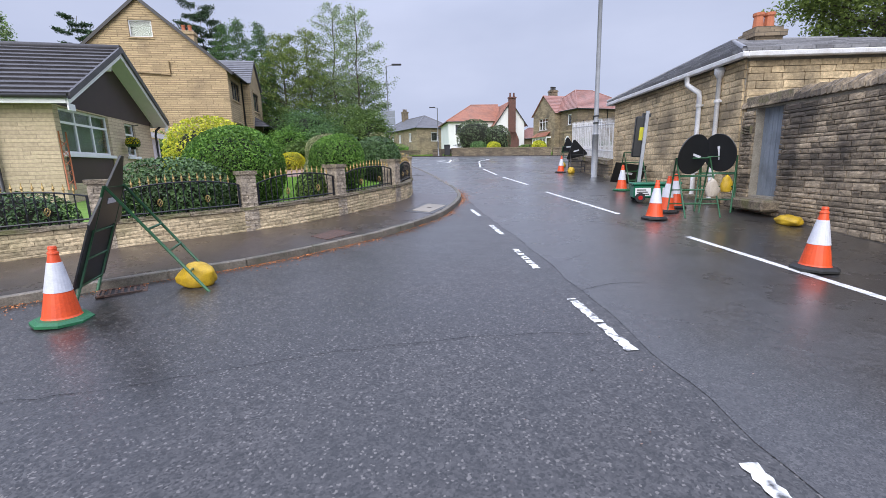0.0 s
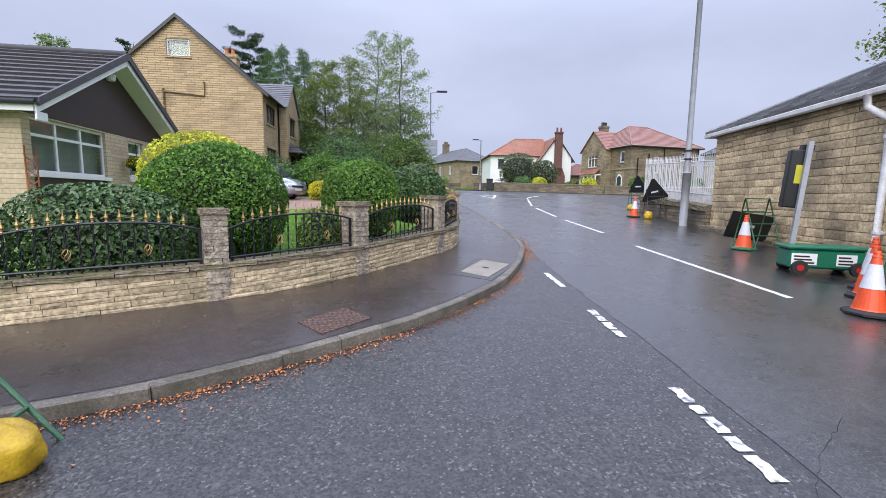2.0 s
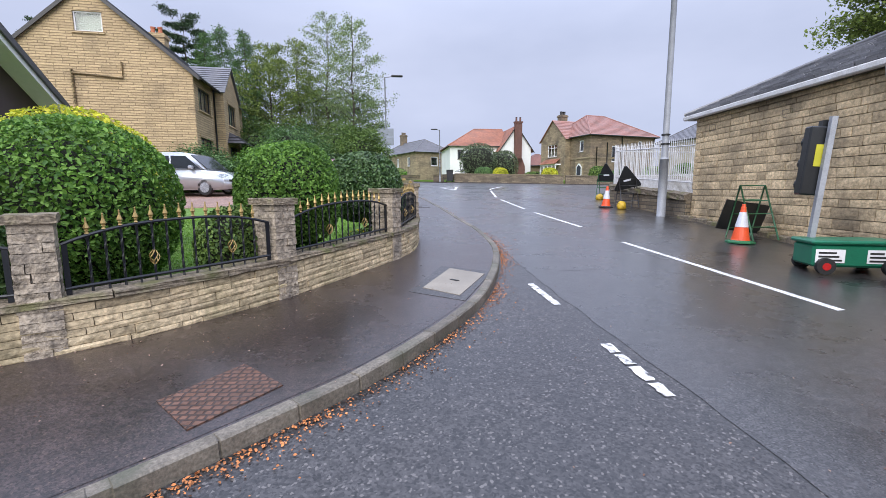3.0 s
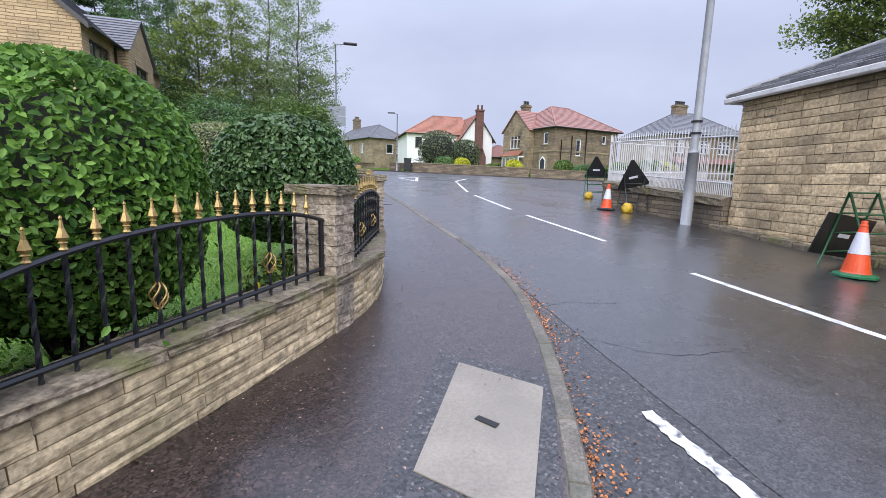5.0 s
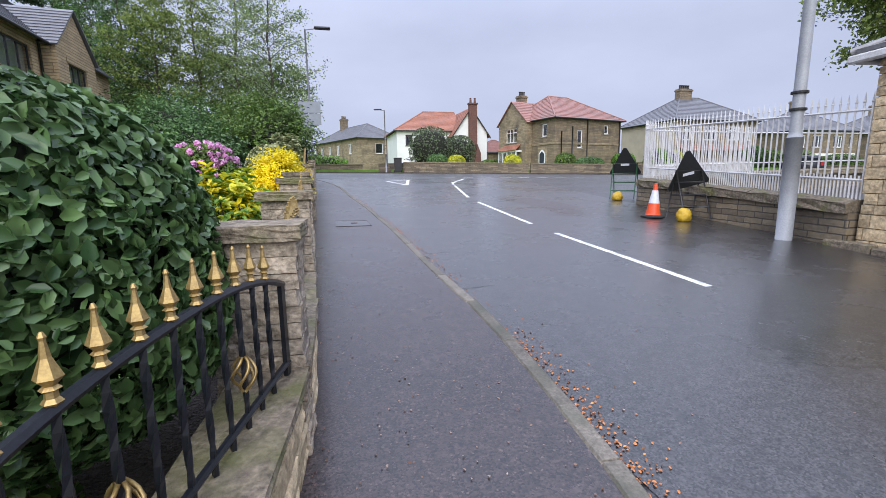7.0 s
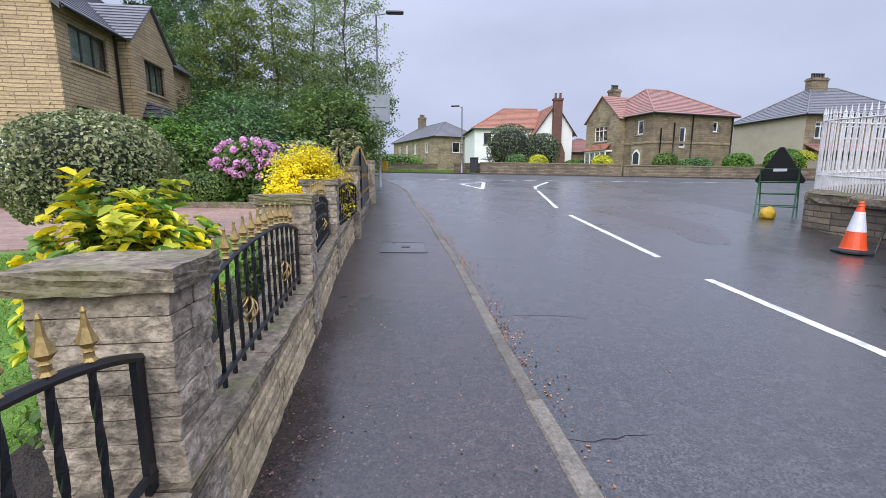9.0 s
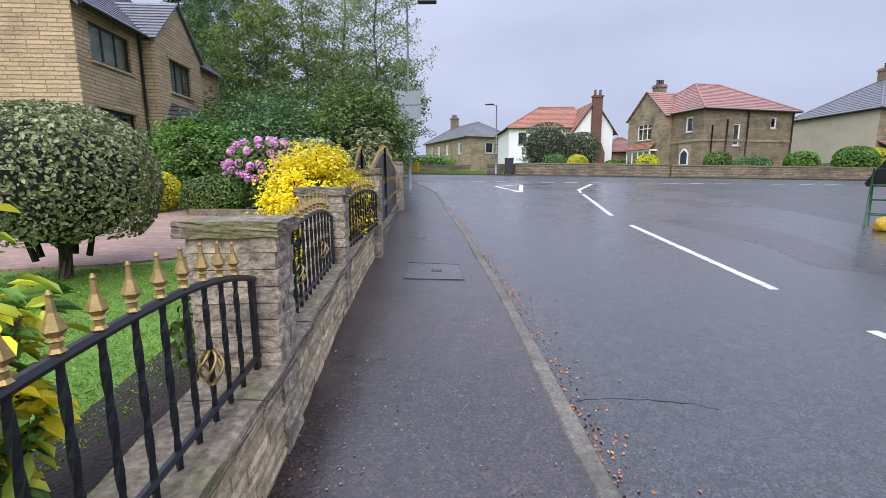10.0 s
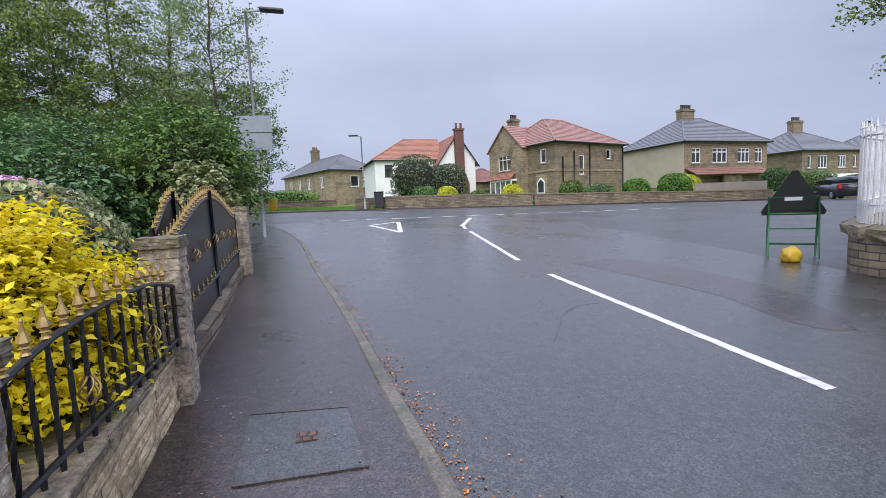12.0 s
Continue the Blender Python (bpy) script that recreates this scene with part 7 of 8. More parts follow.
# ---- far side of the junction ----
def far_things():
    for (x0, y0), (x1, y1), h in (((-1.5, 50.5), (0.6, 47.6), 0.8), ((0.6, 47.2), (11.0, 46.6), 0.85), ((11.2, 46.6), (21.0, 46.2), 0.8), ((21.0, 46.2), (30.2, 45.6), 0.75), ((33.5, 45.0), (60, 44.0), 0.8),
                                  ((-12, 56.0), (-3, 52.5), 0.8)):
        pts = [(x0 + (x1 - x0) * k / 8, y0 + (y1 - y0) * k / 8) for k in range(9)]
        w = tagged(ribbon("wall_boundary", pts, [(x, y + 0.3) for x, y in pts], -0.3, h, M["dstone"]), "low weathered stone boundary wall across the junction", "wall", kind="structure")
        ribbon("coping", [(x, y - 0.04) for x, y in pts], [(x, y + 0.34) for x, y in pts], h + 0.003, h + 0.09, M["coping"], w)
    tagged(sheet("far_gardens", [(0.5, 47.5), (11, 46.9), (30, 45.9), (33, 46), (60, 44.3), (90, 44), (90, 95), (-40, 95), (-40, 62), (-12, 56.3), (-1.5, 50.8)], 0.35, M["grass"], 0.4), "front gardens of the far houses", "lawn", kind="structure")
    tagged(sheet("pavement_far", [(-30, 44), (-12, 43.6), (0, 45.8), (11, 45.2), (30, 44.3), (32, 44.2), (31, 45.8), (11, 46.8), (0.6, 47.4), (-1.5, 50.6), (-12, 56.2), (-30, 58)], 0.09, M["pave"], 0.09), "far footway of the junction", "pavement", kind="structure")
    for k, (x, y, rx, ry, h, lf, lab) in enumerate((
            (3.2, 51.5, 2.0, 1.6, 4.0, "lf_grey", "large rounded grey-green shrub in front of the white house"), (5.9, 51.8, 1.5, 1.3, 3.3, "lf_grey", "rounded grey-green shrub by the white house"),
            (3.6, 48.6, 0.9, 0.5, 1.3, "lf_conif", "clipped dark hedge behind the boundary wall"), (5.2, 48.5, 0.75, 0.5, 1.25, "lf_yg", "clipped yellow-green hedge behind the boundary wall"),
            (10.0, 48.0, 0.75, 0.6, 1.3, "lf_yg", "clipped yellow-green hedge by the stone house"), (15.0, 48.6, 0.9, 0.7, 1.6, "lf_mid", "shrub by the stone house door"),
            (16.9, 47.9, 1.3, 0.6, 1.2, "lf_conif", "clipped dark hedge along the boundary wall"), (19.9, 47.6, 1.0, 0.8, 1.6, "lf_hedge", "rounded green bush behind the boundary wall"),
            (22.9, 47.2, 1.25, 0.9, 1.9, "lf_hedge", "large rounded green bush behind the boundary wall"), (25.5, 49.5, 1.5, 0.9, 2.0, "lf_yg", "mixed yellow-green shrubs in a front garden"),
            (31.8, 47.0, 0.9, 0.9, 2.3, "lf_conif", "dark upright shrub beside a garden entrance"), (34.5, 48.0, 1.6, 1.2, 2.0, "lf_mid", "shrub bank by the side road"),
            (37.5, 48.5, 1.8, 1.2, 2.2, "lf_birch", "pale flowering shrub bank"), (43.0, 49.0, 2.0, 1.2, 1.8, "lf_mid", "garden shrubs by the third house"),
            (-8.5, 58.0, 3.5, 0.7, 1.6, "lf_hedge", "long clipped hedge beyond the junction"), (-15.5, 60.0, 3.5, 0.7, 1.7, "lf_hedge", "long clipped hedge along the far road"),
            (10.6, 58.5, 1.3, 0.9, 1.4, "lf_mid", "garden shrubs between the far houses"))):
        bush("garden_shrub", x, y, gz(x, y) + 0.35, rx, ry, h / 2, lf, 2600, 0.16, lab, "bush", 90 + k, cut=-0.95)
    f = thing("garden_fence", pose(24.4, 46.9, gz(24.4, 46.9) + 0.35, 0, 0, -3.7), "grey weathered close-boarded garden fence", "fence")
    for k in range(40):
        bm = bmesh.new()
        box(bm, k * 0.155, k * 0.155 + 0.15, 0, 0.02, 0, 1.05 + 0.02 * (k % 2))
        part("board", bm, M["cover"], f)
    # stone house: gabled front bay, porch, pipes
    t = stone_house
    E, y0, y1 = 5.0, 3.3, 7.9
    _, m = wall_run("gable_front", t, (-0.7, y1), (-0.7, y0), -0.6, E, [(1.3, 3.1, 3.1, 4.5)], M["fstone"])
    window(t, m, 1.3, 3.1, 3.1, 4.5, M["white"], 3, 0.4, sill=M["cover"])
    wall_run("gable_return", t, (-0.7, y0), (0.02, y0), -0.6, E, [], M["fstone"])
    ym = (y0 + y1) / 2
    prism("gable_peak", t, [(-0.7, y0, E), (-0.7, y1, E), (-0.7, ym, E + 2.15)], (0.25, 0, 0), M["fstone"])
    tiled("gable_roof", t, [(-0.85, y0 - 0.25, E - 0.1), (4.5, y0 - 0.25, E - 0.1), (4.5, ym, E + 2.25), (-0.85, ym, E + 2.25)], 12, M["pinktile"])
    tiled("gable_roof", t, [(4.5, y1 + 0.25, E - 0.1), (-0.85, y1 + 0.25, E - 0.1), (-0.85, ym, E + 2.25), (4.5, ym, E + 2.25)], 12, M["pinktile"])
    bm = bmesh.new()
    for a, b in (((-1.5, y0 + 0.7), (-1.5, y1 - 0.9)),):
        box(bm, -1.45, -0.7, y0 + 0.7, y1 - 0.9, 0, 0.75)
        box(bm, -1.45, -0.7, y0 + 0.7, y1 - 0.9, 2.1, 2.25)
        for k in range(5):
            y = y0 + 0.7 + (y1 - y0 - 1.6 - 0.1) * k / 4
            box(bm, -1.44, -1.34, y, y + 0.1, 0.75, 2.1)
    b = part("bay_window", bm, M["white"], t)
    bm = bmesh.new()
    box(bm, -1.4, -1.385, y0 + 0.75, y1 - 0.95, 0.75, 2.1)
    part("pane", bm, M["glass"], b)
    tiled("bay_roof", t, [(-1.65, y1 - 0.7, 2.25), (-1.65, y0 + 0.5, 2.25), (-0.7, y0 + 0.9, 2.85), (-0.7, y1 - 1.1, 2.85)], 5, M["redtile"])
    # arched front door in its stone surround, string course, boarded edge under the eaves
    arch = [(-0.03, 2.1 - 0.9 * k / 8, 1.75 + 0.42 * math.sin(math.pi * k / 8)) for k in range(9)]
    prism("door_surround", t, [(-0.05, 2.3, -0.3), (-0.05, 2.3, 2.45), (-0.05, 1.0, 2.45), (-0.05, 1.0, -0.3)], (0.045, 0, 0), M["fstone"])
    door = prism("front_door", t, [(-0.055, 2.1, 0.0)] + [(-0.055, y, z) for _, y, z in arch] + [(-0.055, 1.2, 0.0)], (-0.03, 0, 0), M["white"])
    prism("pane", door, [(-0.09, 1.98, 0.9), (-0.09, 1.98, 1.75), (-0.09, 1.65, 2.02), (-0.09, 1.32, 1.75), (-0.09, 1.32, 0.9)], (-0.012, 0, 0), M["carglass"])
    prism("string_course", t, [(0, -0.05, 2.62), (9.0, -0.05, 2.62), (9.0, -0.05, 2.8), (0, -0.05, 2.8)], (0, 0.045, 0), M["fstone"])
    prism("string_course", t, [(-0.05, 3.28, 2.62), (-0.05, -0.05, 2.62), (-0.05, -0.05, 2.8), (-0.05, 3.28, 2.8)], (0.045, 0, 0), M["fstone"])
    for run in ([(4.2, -0.07, 5.1), (4.2, -0.07, 0)], [(8.8, -0.07, 5.0), (8.8, -0.07, 0)], [(0.8, -0.07, 3.8), (0.8, -0.07, 1.6), (1.8, -0.07, 1.5), (1.8, -0.07, 0)], [(2.2, -0.07, 4.3), (2.2, -0.07, 0.9)]):
        bars("drainpipe", t, [run], 0.06, M["darkframe"])
    # white house: chimney wing
    t = white_house
    _, m = wall_run("wing_wall", t, (6.3, -1.6), (10.2, -1.6), -0.6, 4.3, [(0.35, 0.95, 2.6, 4.0)], M["render_w"])
    window(t, m, 0.35, 0.95, 2.6, 4.0, M["darkframe"], 1)
    wall_run("wing_side", t, (10.2, -1.6), (10.2, 6.5), -0.6, 4.3, [], M["render_w"])
    wall_run("wing_return", t, (6.3, 0.1), (6.3, -1.6), -0.6, 4.3, [], M["render_w"])
    prism("wing_gable", t, [(6.3, -1.6, 4.3), (10.2, -1.6, 4.3), (8.25, -1.6, 7.0)], (0, 0.25, 0), M["render_w"])
    tiled("wing_roof", t, [(5.9, 6.5, 3.8), (5.9, -1.8, 3.8), (8.25, -1.8, 7.1), (8.25, 6.5, 7.1)], 16, M["redtile"])
    tiled("wing_roof", t, [(10.6, -1.8, 3.8), (10.6, 6.5, 3.8), (8.25, 6.5, 7.1), (8.25, -1.8, 7.1)], 16, M["redtile"])
    for x in (5.9, 10.6):
        prism("verge", t, [(x, -1.85, 3.65), (8.25, -1.85, 6.95), (8.25, -1.85, 7.12), (x, -1.85, 3.82)], (0, 0.05, 0), M["darkframe"])
    bm = bmesh.new()
    box(bm, 7.5, 9.3, -2.1, -1.61, -0.6, 2.0)
    box(bm, 7.95, 8.85, -2.1, -1.61, 2.0, 7.35)
    box(bm, 7.87, 8.93, -2.18, -1.55, 7.35, 7.52)
    bm2 = part("chimney_breast", bm, M["brick"], t, "tall dark red brick chimney stack")
    prism("stack_shoulder", t, [(7.5, -2.1, 2.0), (9.3, -2.1, 2.0), (8.9, -2.1, 3.0), (7.9, -2.1, 3.0)], (0, 0.45, 0), M["brick"])
    for x in (8.15, 8.65):
        bm = bmesh.new()
        lathe(bm, [(0.14, 7.52), (0.11, 8.0), (0.14, 8.05)], 10, Matrix.Translation((x, -1.85, 0)))
        part("chimney_pot", bm, M["brick"], bm2)
    # slate house chimneys, semi porch
    chimney(slate_house, 3.2, 11.0, 6.2, 8.4, 0.5, 0.4, M["fstone2"], 3, M["fstone2"])
    tiled("porch_roof", semi, [(0.1, -1.3, 2.1), (9.6, -1.3, 2.1), (9.6, 0, 2.75), (0.1, 0, 2.75)], 4, M["pinktile"])
    wall_run("porch_wall", semi, (0.3, -1.0), (9.5, -1.0), -0.4, 2.1, [(0.5, 3.4, 0.6, 2.0), (5.6, 8.6, 0.4, 2.0)], M["fstone2"], 0.2)
    wall_run("rendered_side", semi, (-0.03, 8.0), (-0.03, 0.0), 1.2, 5.05, [], M["render_b"], 0.02)
    wall_run("porch_front", semi2, (2.0, -0.5), (9.0, -0.5), -0.4, 2.3, [(0.2, 3.0, 0.6, 2.0), (4.0, 6.8, 0.6, 2.0)], M["white"], 0.2)


far_things()
# low extension between the far houses
ext = far_house("low_extension", (10.2, 62.0), 8, 4.5, 4.0, 2.3, 3.9, "fstone", "pinktile", "low stone outbuilding with red roof between the far houses")


def wheelie_bin(x, y, material, label, s=1.0):
    t = thing("wheelie_bin", pose(x, y, gz(x, y) + 0.09) @ Matrix.Diagonal((s, s, s, 1)), label, "bin")
    bm = bmesh.new()
    vs = box(bm, -0.29, 0.29, -0.36, 0.36, 0.06, 0.98, bevel=0.03)
    for v in bm.verts:
        k = 0.82 + 0.18 * v.co.z
        v.co.x, v.co.y = v.co.x * k, v.co.y * k
    part("bin_body", bm, material, t)
    bm = bmesh.new()
    box(bm, -0.3, 0.3, -0.38, 0.38, 0.985, 1.05, bevel=0.02)
    part("bin_lid", bm, material, t)
    for sx in (-1, 1):
        bm = bmesh.new()
        lathe(bm, [(0.03, -0.03), (0.1, -0.03), (0.1, 0.03), (0.03, 0.03)], 14, Matrix.Translation((sx * 0.27, 0.3, 0.1)) @ Matrix.Rotation(radians(90), 4, "Y"))
        part("wheel", bm, M["rubber"], t)
    return t


wheelie_bin(0.15, 46.9, M["binplastic"], "dark wheelie bin by the boundary wall", 1.1)
wheelie_bin(-7.0, 48.5, M["yellow"], "small yellow grit bin on the far footway", 0.8)


# ---- overhead wire ----
bm = bmesh.new()
tube(bm, [(-12 + 40 * k / 20, 34 - 8 * k / 20, 15.5 - 2.0 * math.sin(math.pi * k / 20)) for k in range(21)], 0.012, 5)
tagged(part("overhead_wire", bm, M["rubber"]), "thin black overhead wire across the road", "wire")


# ---- markings, covers, kerbs ----
def strip(name, a, b, w, label, seed, worn=0.0):
    """A painted line on the road, with ragged worn edges."""
    rng2 = random.Random(seed)
    A, B = Vector(a), Vector(b)
    d = (B - A)
    n = max(2, int(d.length / (0.035 if worn > 0.3 else 0.12)))
    nrm = Vector((-d.y, d.x)).normalized()
    v, f = [], []
    for k in range(n + 1):
        p = A + d * k / n
        for s in (-1, 1):
            q = p + nrm * s * w / 2 * (1 - worn * rng2.uniform(0, 0.8)) + nrm * rng2.uniform(-1, 1) * 0.004
            v.append((q.x, q.y, gz(q.x, q.y) + 0.005))
    for k in range(n):
        if worn and rng2.random() < worn * 0.25:
            continue
        f.append((2 * k, 2 * k + 1, 2 * k + 3, 2 * k + 2))
    ob = raw(name, v, f, M["line_worn" if worn > 0.3 else "line"])
    return tagged(ob, label, "road marking", kind="structure")


for k, (a, b) in enumerate((((4.62, 1.2), (3.83, 6.7)), ((3.58, 8.85), (2.97, 12.85)), ((2.82, 14.9), (2.37, 18.15)), ((2.26, 19.2), (1.98, 23.25)), ((1.94, 24.55), (2.24, 29.6)), ((2.26, 30.2), (2.4, 31.2)))):
    strip("road_marking", a, b, 0.1, "white centre line dash on the wet road", 10 + k, 0.0)
for k, (a, b) in enumerate((((1.53, 1.85), (1.57, 0.9)), ((1.45, 3.03), (1.3, 4.15)), ((1.17, 5.2), (1.05, 6.2)), ((0.99, 7.2), (0.87, 8.12)), ((0.745, 9.08), (0.62, 9.92)))):
    strip("road_marking", a, b, 0.105, "worn broken white edge marking at the side-road mouth", 30 + k, 0.45)
for k, (a, b) in enumerate((((-0.69, 33.0), (0.21, 30.3)), ((0.21, 30.3), (0.42, 34.0)), ((-0.69, 33.0), (0.42, 34.0)), ((2.35, 31.2), (3.5, 34.6)))):
    strip("road_marking", a, b, 0.16, "white give-way triangle painted on the road", 40 + k, 0.1)
for k in range(16):
    x = -3 + 1.1 * k
    strip("road_marking", (x, 36.0 - 0.03 * k), (x + 0.65, 36.0 - 0.03 * k), 0.2, "broken white give-way line across the junction", 60 + k, 0.15)
for k in range(14):
    x = -6 + 4.2 * k
    strip("road_marking", (x, 41.0 - 0.04 * k), (x + 2.6, 41.0 - 0.04 * k), 0.12, "white centre dash of the crossing road", 80 + k, 0.15)


def cover(pts, dz, material, name, label, surround=None):
    t = tagged(sheet(name, pts, dz, material, 0.012), label, "cover", kind="structure")
    return t


cover([(-0.5, 10.5), (0.16, 10.16), (-0.25, 8.92), (-0.86, 9.26)], 0.104, M["road"], "pavement_patch", "dark asphalt surround of the concrete cover")
cover([(-0.39, 10.34), (0.05, 10.02), (-0.3, 9.1), (-0.71, 9.4)], 0.11, M["cover"], "cover_slab", "pale concrete inspection cover set in the footway")
bm = bmesh.new()
box(bm, -0.06, 0.06, -0.02, 0.02, 0.0, 0.004, pose(-0.34, 9.71, gz(-0.34, 9.71) + 0.1115, 0, 0, -43))
tagged(part("lifting_slot", bm, M["rubber"]), "dark lifting slot in the concrete cover", "slot", kind="structure")
cover([(-2.19, 6.99), (-1.88, 7.48), (-1.5, 7.18), (-1.84, 6.7)], 0.108, M["rust"], "iron_cover", "rusty iron inspection cover in the footway")
FC = [(-1.64, 19.62), (-1.02, 19.57), (-0.9, 18.94), (-1.55, 18.93)]
cover(FC, 0.106, M["road_new"], "footway_cover", "recessed asphalt-filled footway cover")
for (x0, y0), (x1, y1) in zip(FC, FC[1:] + FC[:1]):
    L = math.hypot(x1 - x0, y1 - y0)
    a = math.atan2(y1 - y0, x1 - x0)
    bm = bmesh.new()
    box(bm, 0, L, -0.004, 0.004, 0.0, 0.003, pose(x0, y0, gz(x0, y0) + 0.1065, 0, -math.degrees(math.atan2(gz(x1, y1) - gz(x0, y0), L)), math.degrees(a)))
    tagged(part("cover_joint", bm, M["pave"]), "dark joint round the footway cover", "joint", kind="structure")
cover([(-1.31, 19.33), (-1.19, 19.33), (-1.18, 19.24), (-1.3, 19.23)], 0.111, M["rust"], "stop_tap_cover", "small rusty iron tap cover in the footway")
g = thing("gully_grate", pose(-3.68, 4.72, gz(-3.68, 4.72) + 0.004, 0, 0, 34), "rusty iron gully grate at the kerb", "drain grate")
bm = bmesh.new()
for a, b, c, d in ((-0.24, 0.24, -0.16, -0.13), (-0.24, 0.24, 0.13, 0.16), (-0.24, -0.21, -0.13, 0.13), (0.21, 0.24, -0.13, 0.13)):
    box(bm, a, b, c, d, -0.01, 0.012)
part("grate_frame", bm, M["rust"], g)
for k in range(7):
    bm = bmesh.new()
    box(bm, -0.18 + k * 0.06 - 0.012, -0.18 + k * 0.06 + 0.012, -0.13, 0.13, -0.008, 0.01)
    part("grate_bar", bm, M["rust"], g)
# black sheet between the bars paints the shade of an open drain
bm = bmesh.new()
box(bm, -0.21, 0.21, -0.13, 0.13, -0.004, 0.001)
part("drain_shade", bm, M["rubber"], g)

# darker worn patches and repair joints on the road
tagged(sheet("road_patch", spline([(2.75, 23.95), (3.3, 24.05), (3.8, 23.9), (4.3, 22.2), (4.15, 21.0), (3.7, 20.1), (3.3, 20.3), (3.4, 21.4), (3.2, 22.3), (2.75, 23.95)], 0.2)[:-1], 0.0048, M["pave"]), "darker asphalt repair patch at the junction", "road patch", kind="structure")
edge = [(x + 0.14 + 0.04 * noise.noise(Vector((x * 3, y * 2, 0))), y) for x, y in spline([(1.75, -6), (1.62, 0.5), (1.5, 2.5), (1.27, 5), (0.98, 7.5), (0.68, 9.6), (0.55, 10.8), (0.42, 12.2),
        (0.08, 13.9), (-0.2, 15.3), (-0.42, 16.7), (-0.66, 18), (-0.92, 19.3), (-1.22, 21), (-1.72, 24), (-2.27, 26.4), (-2.92, 29), (-3.9, 32.4), (-5.6, 35.4)], 0.2)]
ov = [(x + (6.1 - x) * j / 14, y, gz(x + (6.1 - x) * j / 14, y) + 0.003) for x, y in edge for j in range(15)]
of = [(i * 15 + j, i * 15 + j + 1, i * 15 + j + 16, i * 15 + j + 15) for i in range(len(edge) - 1) for j in range(14)]
tagged(raw("road_overlay", ov, of, M["road_new"], smooth=True), "smoother dark asphalt of the main carriageway", "road", kind="structure")
crk = [[(-2.2, 2.65), (-1.2, 3.0), (-0.2, 3.25), (0.7, 3.35), (1.3, 3.35)], [(-3.6, 2.35), (-2.9, 2.5), (-2.2, 2.65)], [(1.35, 4.3), (1.8, 4.55), (2.3, 4.6)], [(1.2, 5.0), (1.5, 5.4), (2.0, 5.9)],
       [(0.5, 11.6), (0.9, 11.75), (1.4, 11.72)], [(0.6, 11.0), (1.2, 10.6), (1.9, 10.7)], [(-0.1, 16.9), (0.3, 16.95), (0.7, 16.9)], [(0.1, 15.2), (0.6, 15.3)], [(0.8, 20.5), (1.4, 21.4), (2.0, 21.6)]]
for k, c in enumerate(crk):
    v, f = [], []
    pts = spline(c, 0.06)
    for i, (x, y) in enumerate(pts):
        o = 0.03 * noise.noise(Vector((x * 5, y * 5, k))) + 0.03 * noise.noise(Vector((x * 17, y * 17, k)))
        w = 0.0018 + 0.004 * abs(noise.noise(Vector((x * 4, y * 4, k + 9))))
        v += [(x, y + o - w, gz(x, y) + 0.0045), (x, y + o + w, gz(x, y) + 0.0045)]
    f = [(2 * i, 2 * i + 2, 2 * i + 3, 2 * i + 1) for i in range(len(pts) - 1)]
    tagged(raw("road_crack", v, f, M["rubber"]), "thin dark crack in the asphalt", "crack", kind="structure")

# fallen blossom along kerb and wall foot
rng = np.random.default_rng(12)
P = []
kk = np.array(KERB)
for i in rng.integers(20, len(kk) - 120, 26000):
    x, y = kk[i] + (kk[i + 1] - kk[i]) * rng.uniform()
    if y > 26 or y < 4.2:
        continue
    d = rng.exponential(0.075)
    dens = 0.25 + 0.75 * sstep((noise.noise(Vector((x * 0.9, y * 0.9, 3))) + 0.25) * 2.5)
    if rng.uniform() > dens * (1.0 if y < 14 else 0.45):
        continue
    a = Vector(kk[min(i + 1, len(kk) - 1)] - kk[i]).normalized()
    P.append((x + a.y * (0.02 + d), y - a.x * (0.02 + d)))
P = [(x, y, gz(x, y) + 0.008) for x, y in P]
Q = []
ww = np.array(WALL)
for i in rng.integers(60, len(ww) - 200, 3600):
    x, y = ww[i] + (ww[i + 1] - ww[i]) * rng.uniform()
    if 4.5 < y < 24:
        a = Vector(ww[i + 1] - ww[i]).normalized()
        d = rng.uniform(0.01, 1.25) ** 1.5
        Q.append((x + a.y * d, y - a.x * d, gz(x, y) + 0.106))
R = [(x, y, gz(x, y) + 0.006) for x, y in zip(rng.uniform(-3, 3, 260), rng.uniform(1, 16, 260)) if x > -2 + 0.3 * (7 - y) and x > 0.1]
for k in range(2600):
    i = int(rng.integers(20, len(KERB) - 20))
    (x, y), (x2, y2) = KERB[i], KERB[i + 1]
    a = Vector((x2 - x, y2 - y)).normalized()
    if -6 < x and y < 30:
        d = rng.uniform(0.05, 1.35)
        Q.append((x - a.y * d, y + a.x * d, gz(x, y) + 0.106))
tagged(leaves("blossom_litter", np.array(P), np.tile([0, 0, 1.0], (len(P), 1)), 0.018, M["litter"], None, 2, aspect=0.7, jitter=0.35), "orange-brown fallen blossom along the kerb", "leaf litter", kind="stuff")
tagged(leaves("footway_litter", np.array(Q + R), np.tile([0, 0, 1.0], (len(Q + R), 1)), 0.014, leaf_mat("pale_petal", (0.16, 0.08, 0.05), (0.42, 0.3, 0.24)), None, 3, aspect=0.7, jitter=0.3), "pale petals scattered over wet asphalt", "leaf litter", kind="stuff")


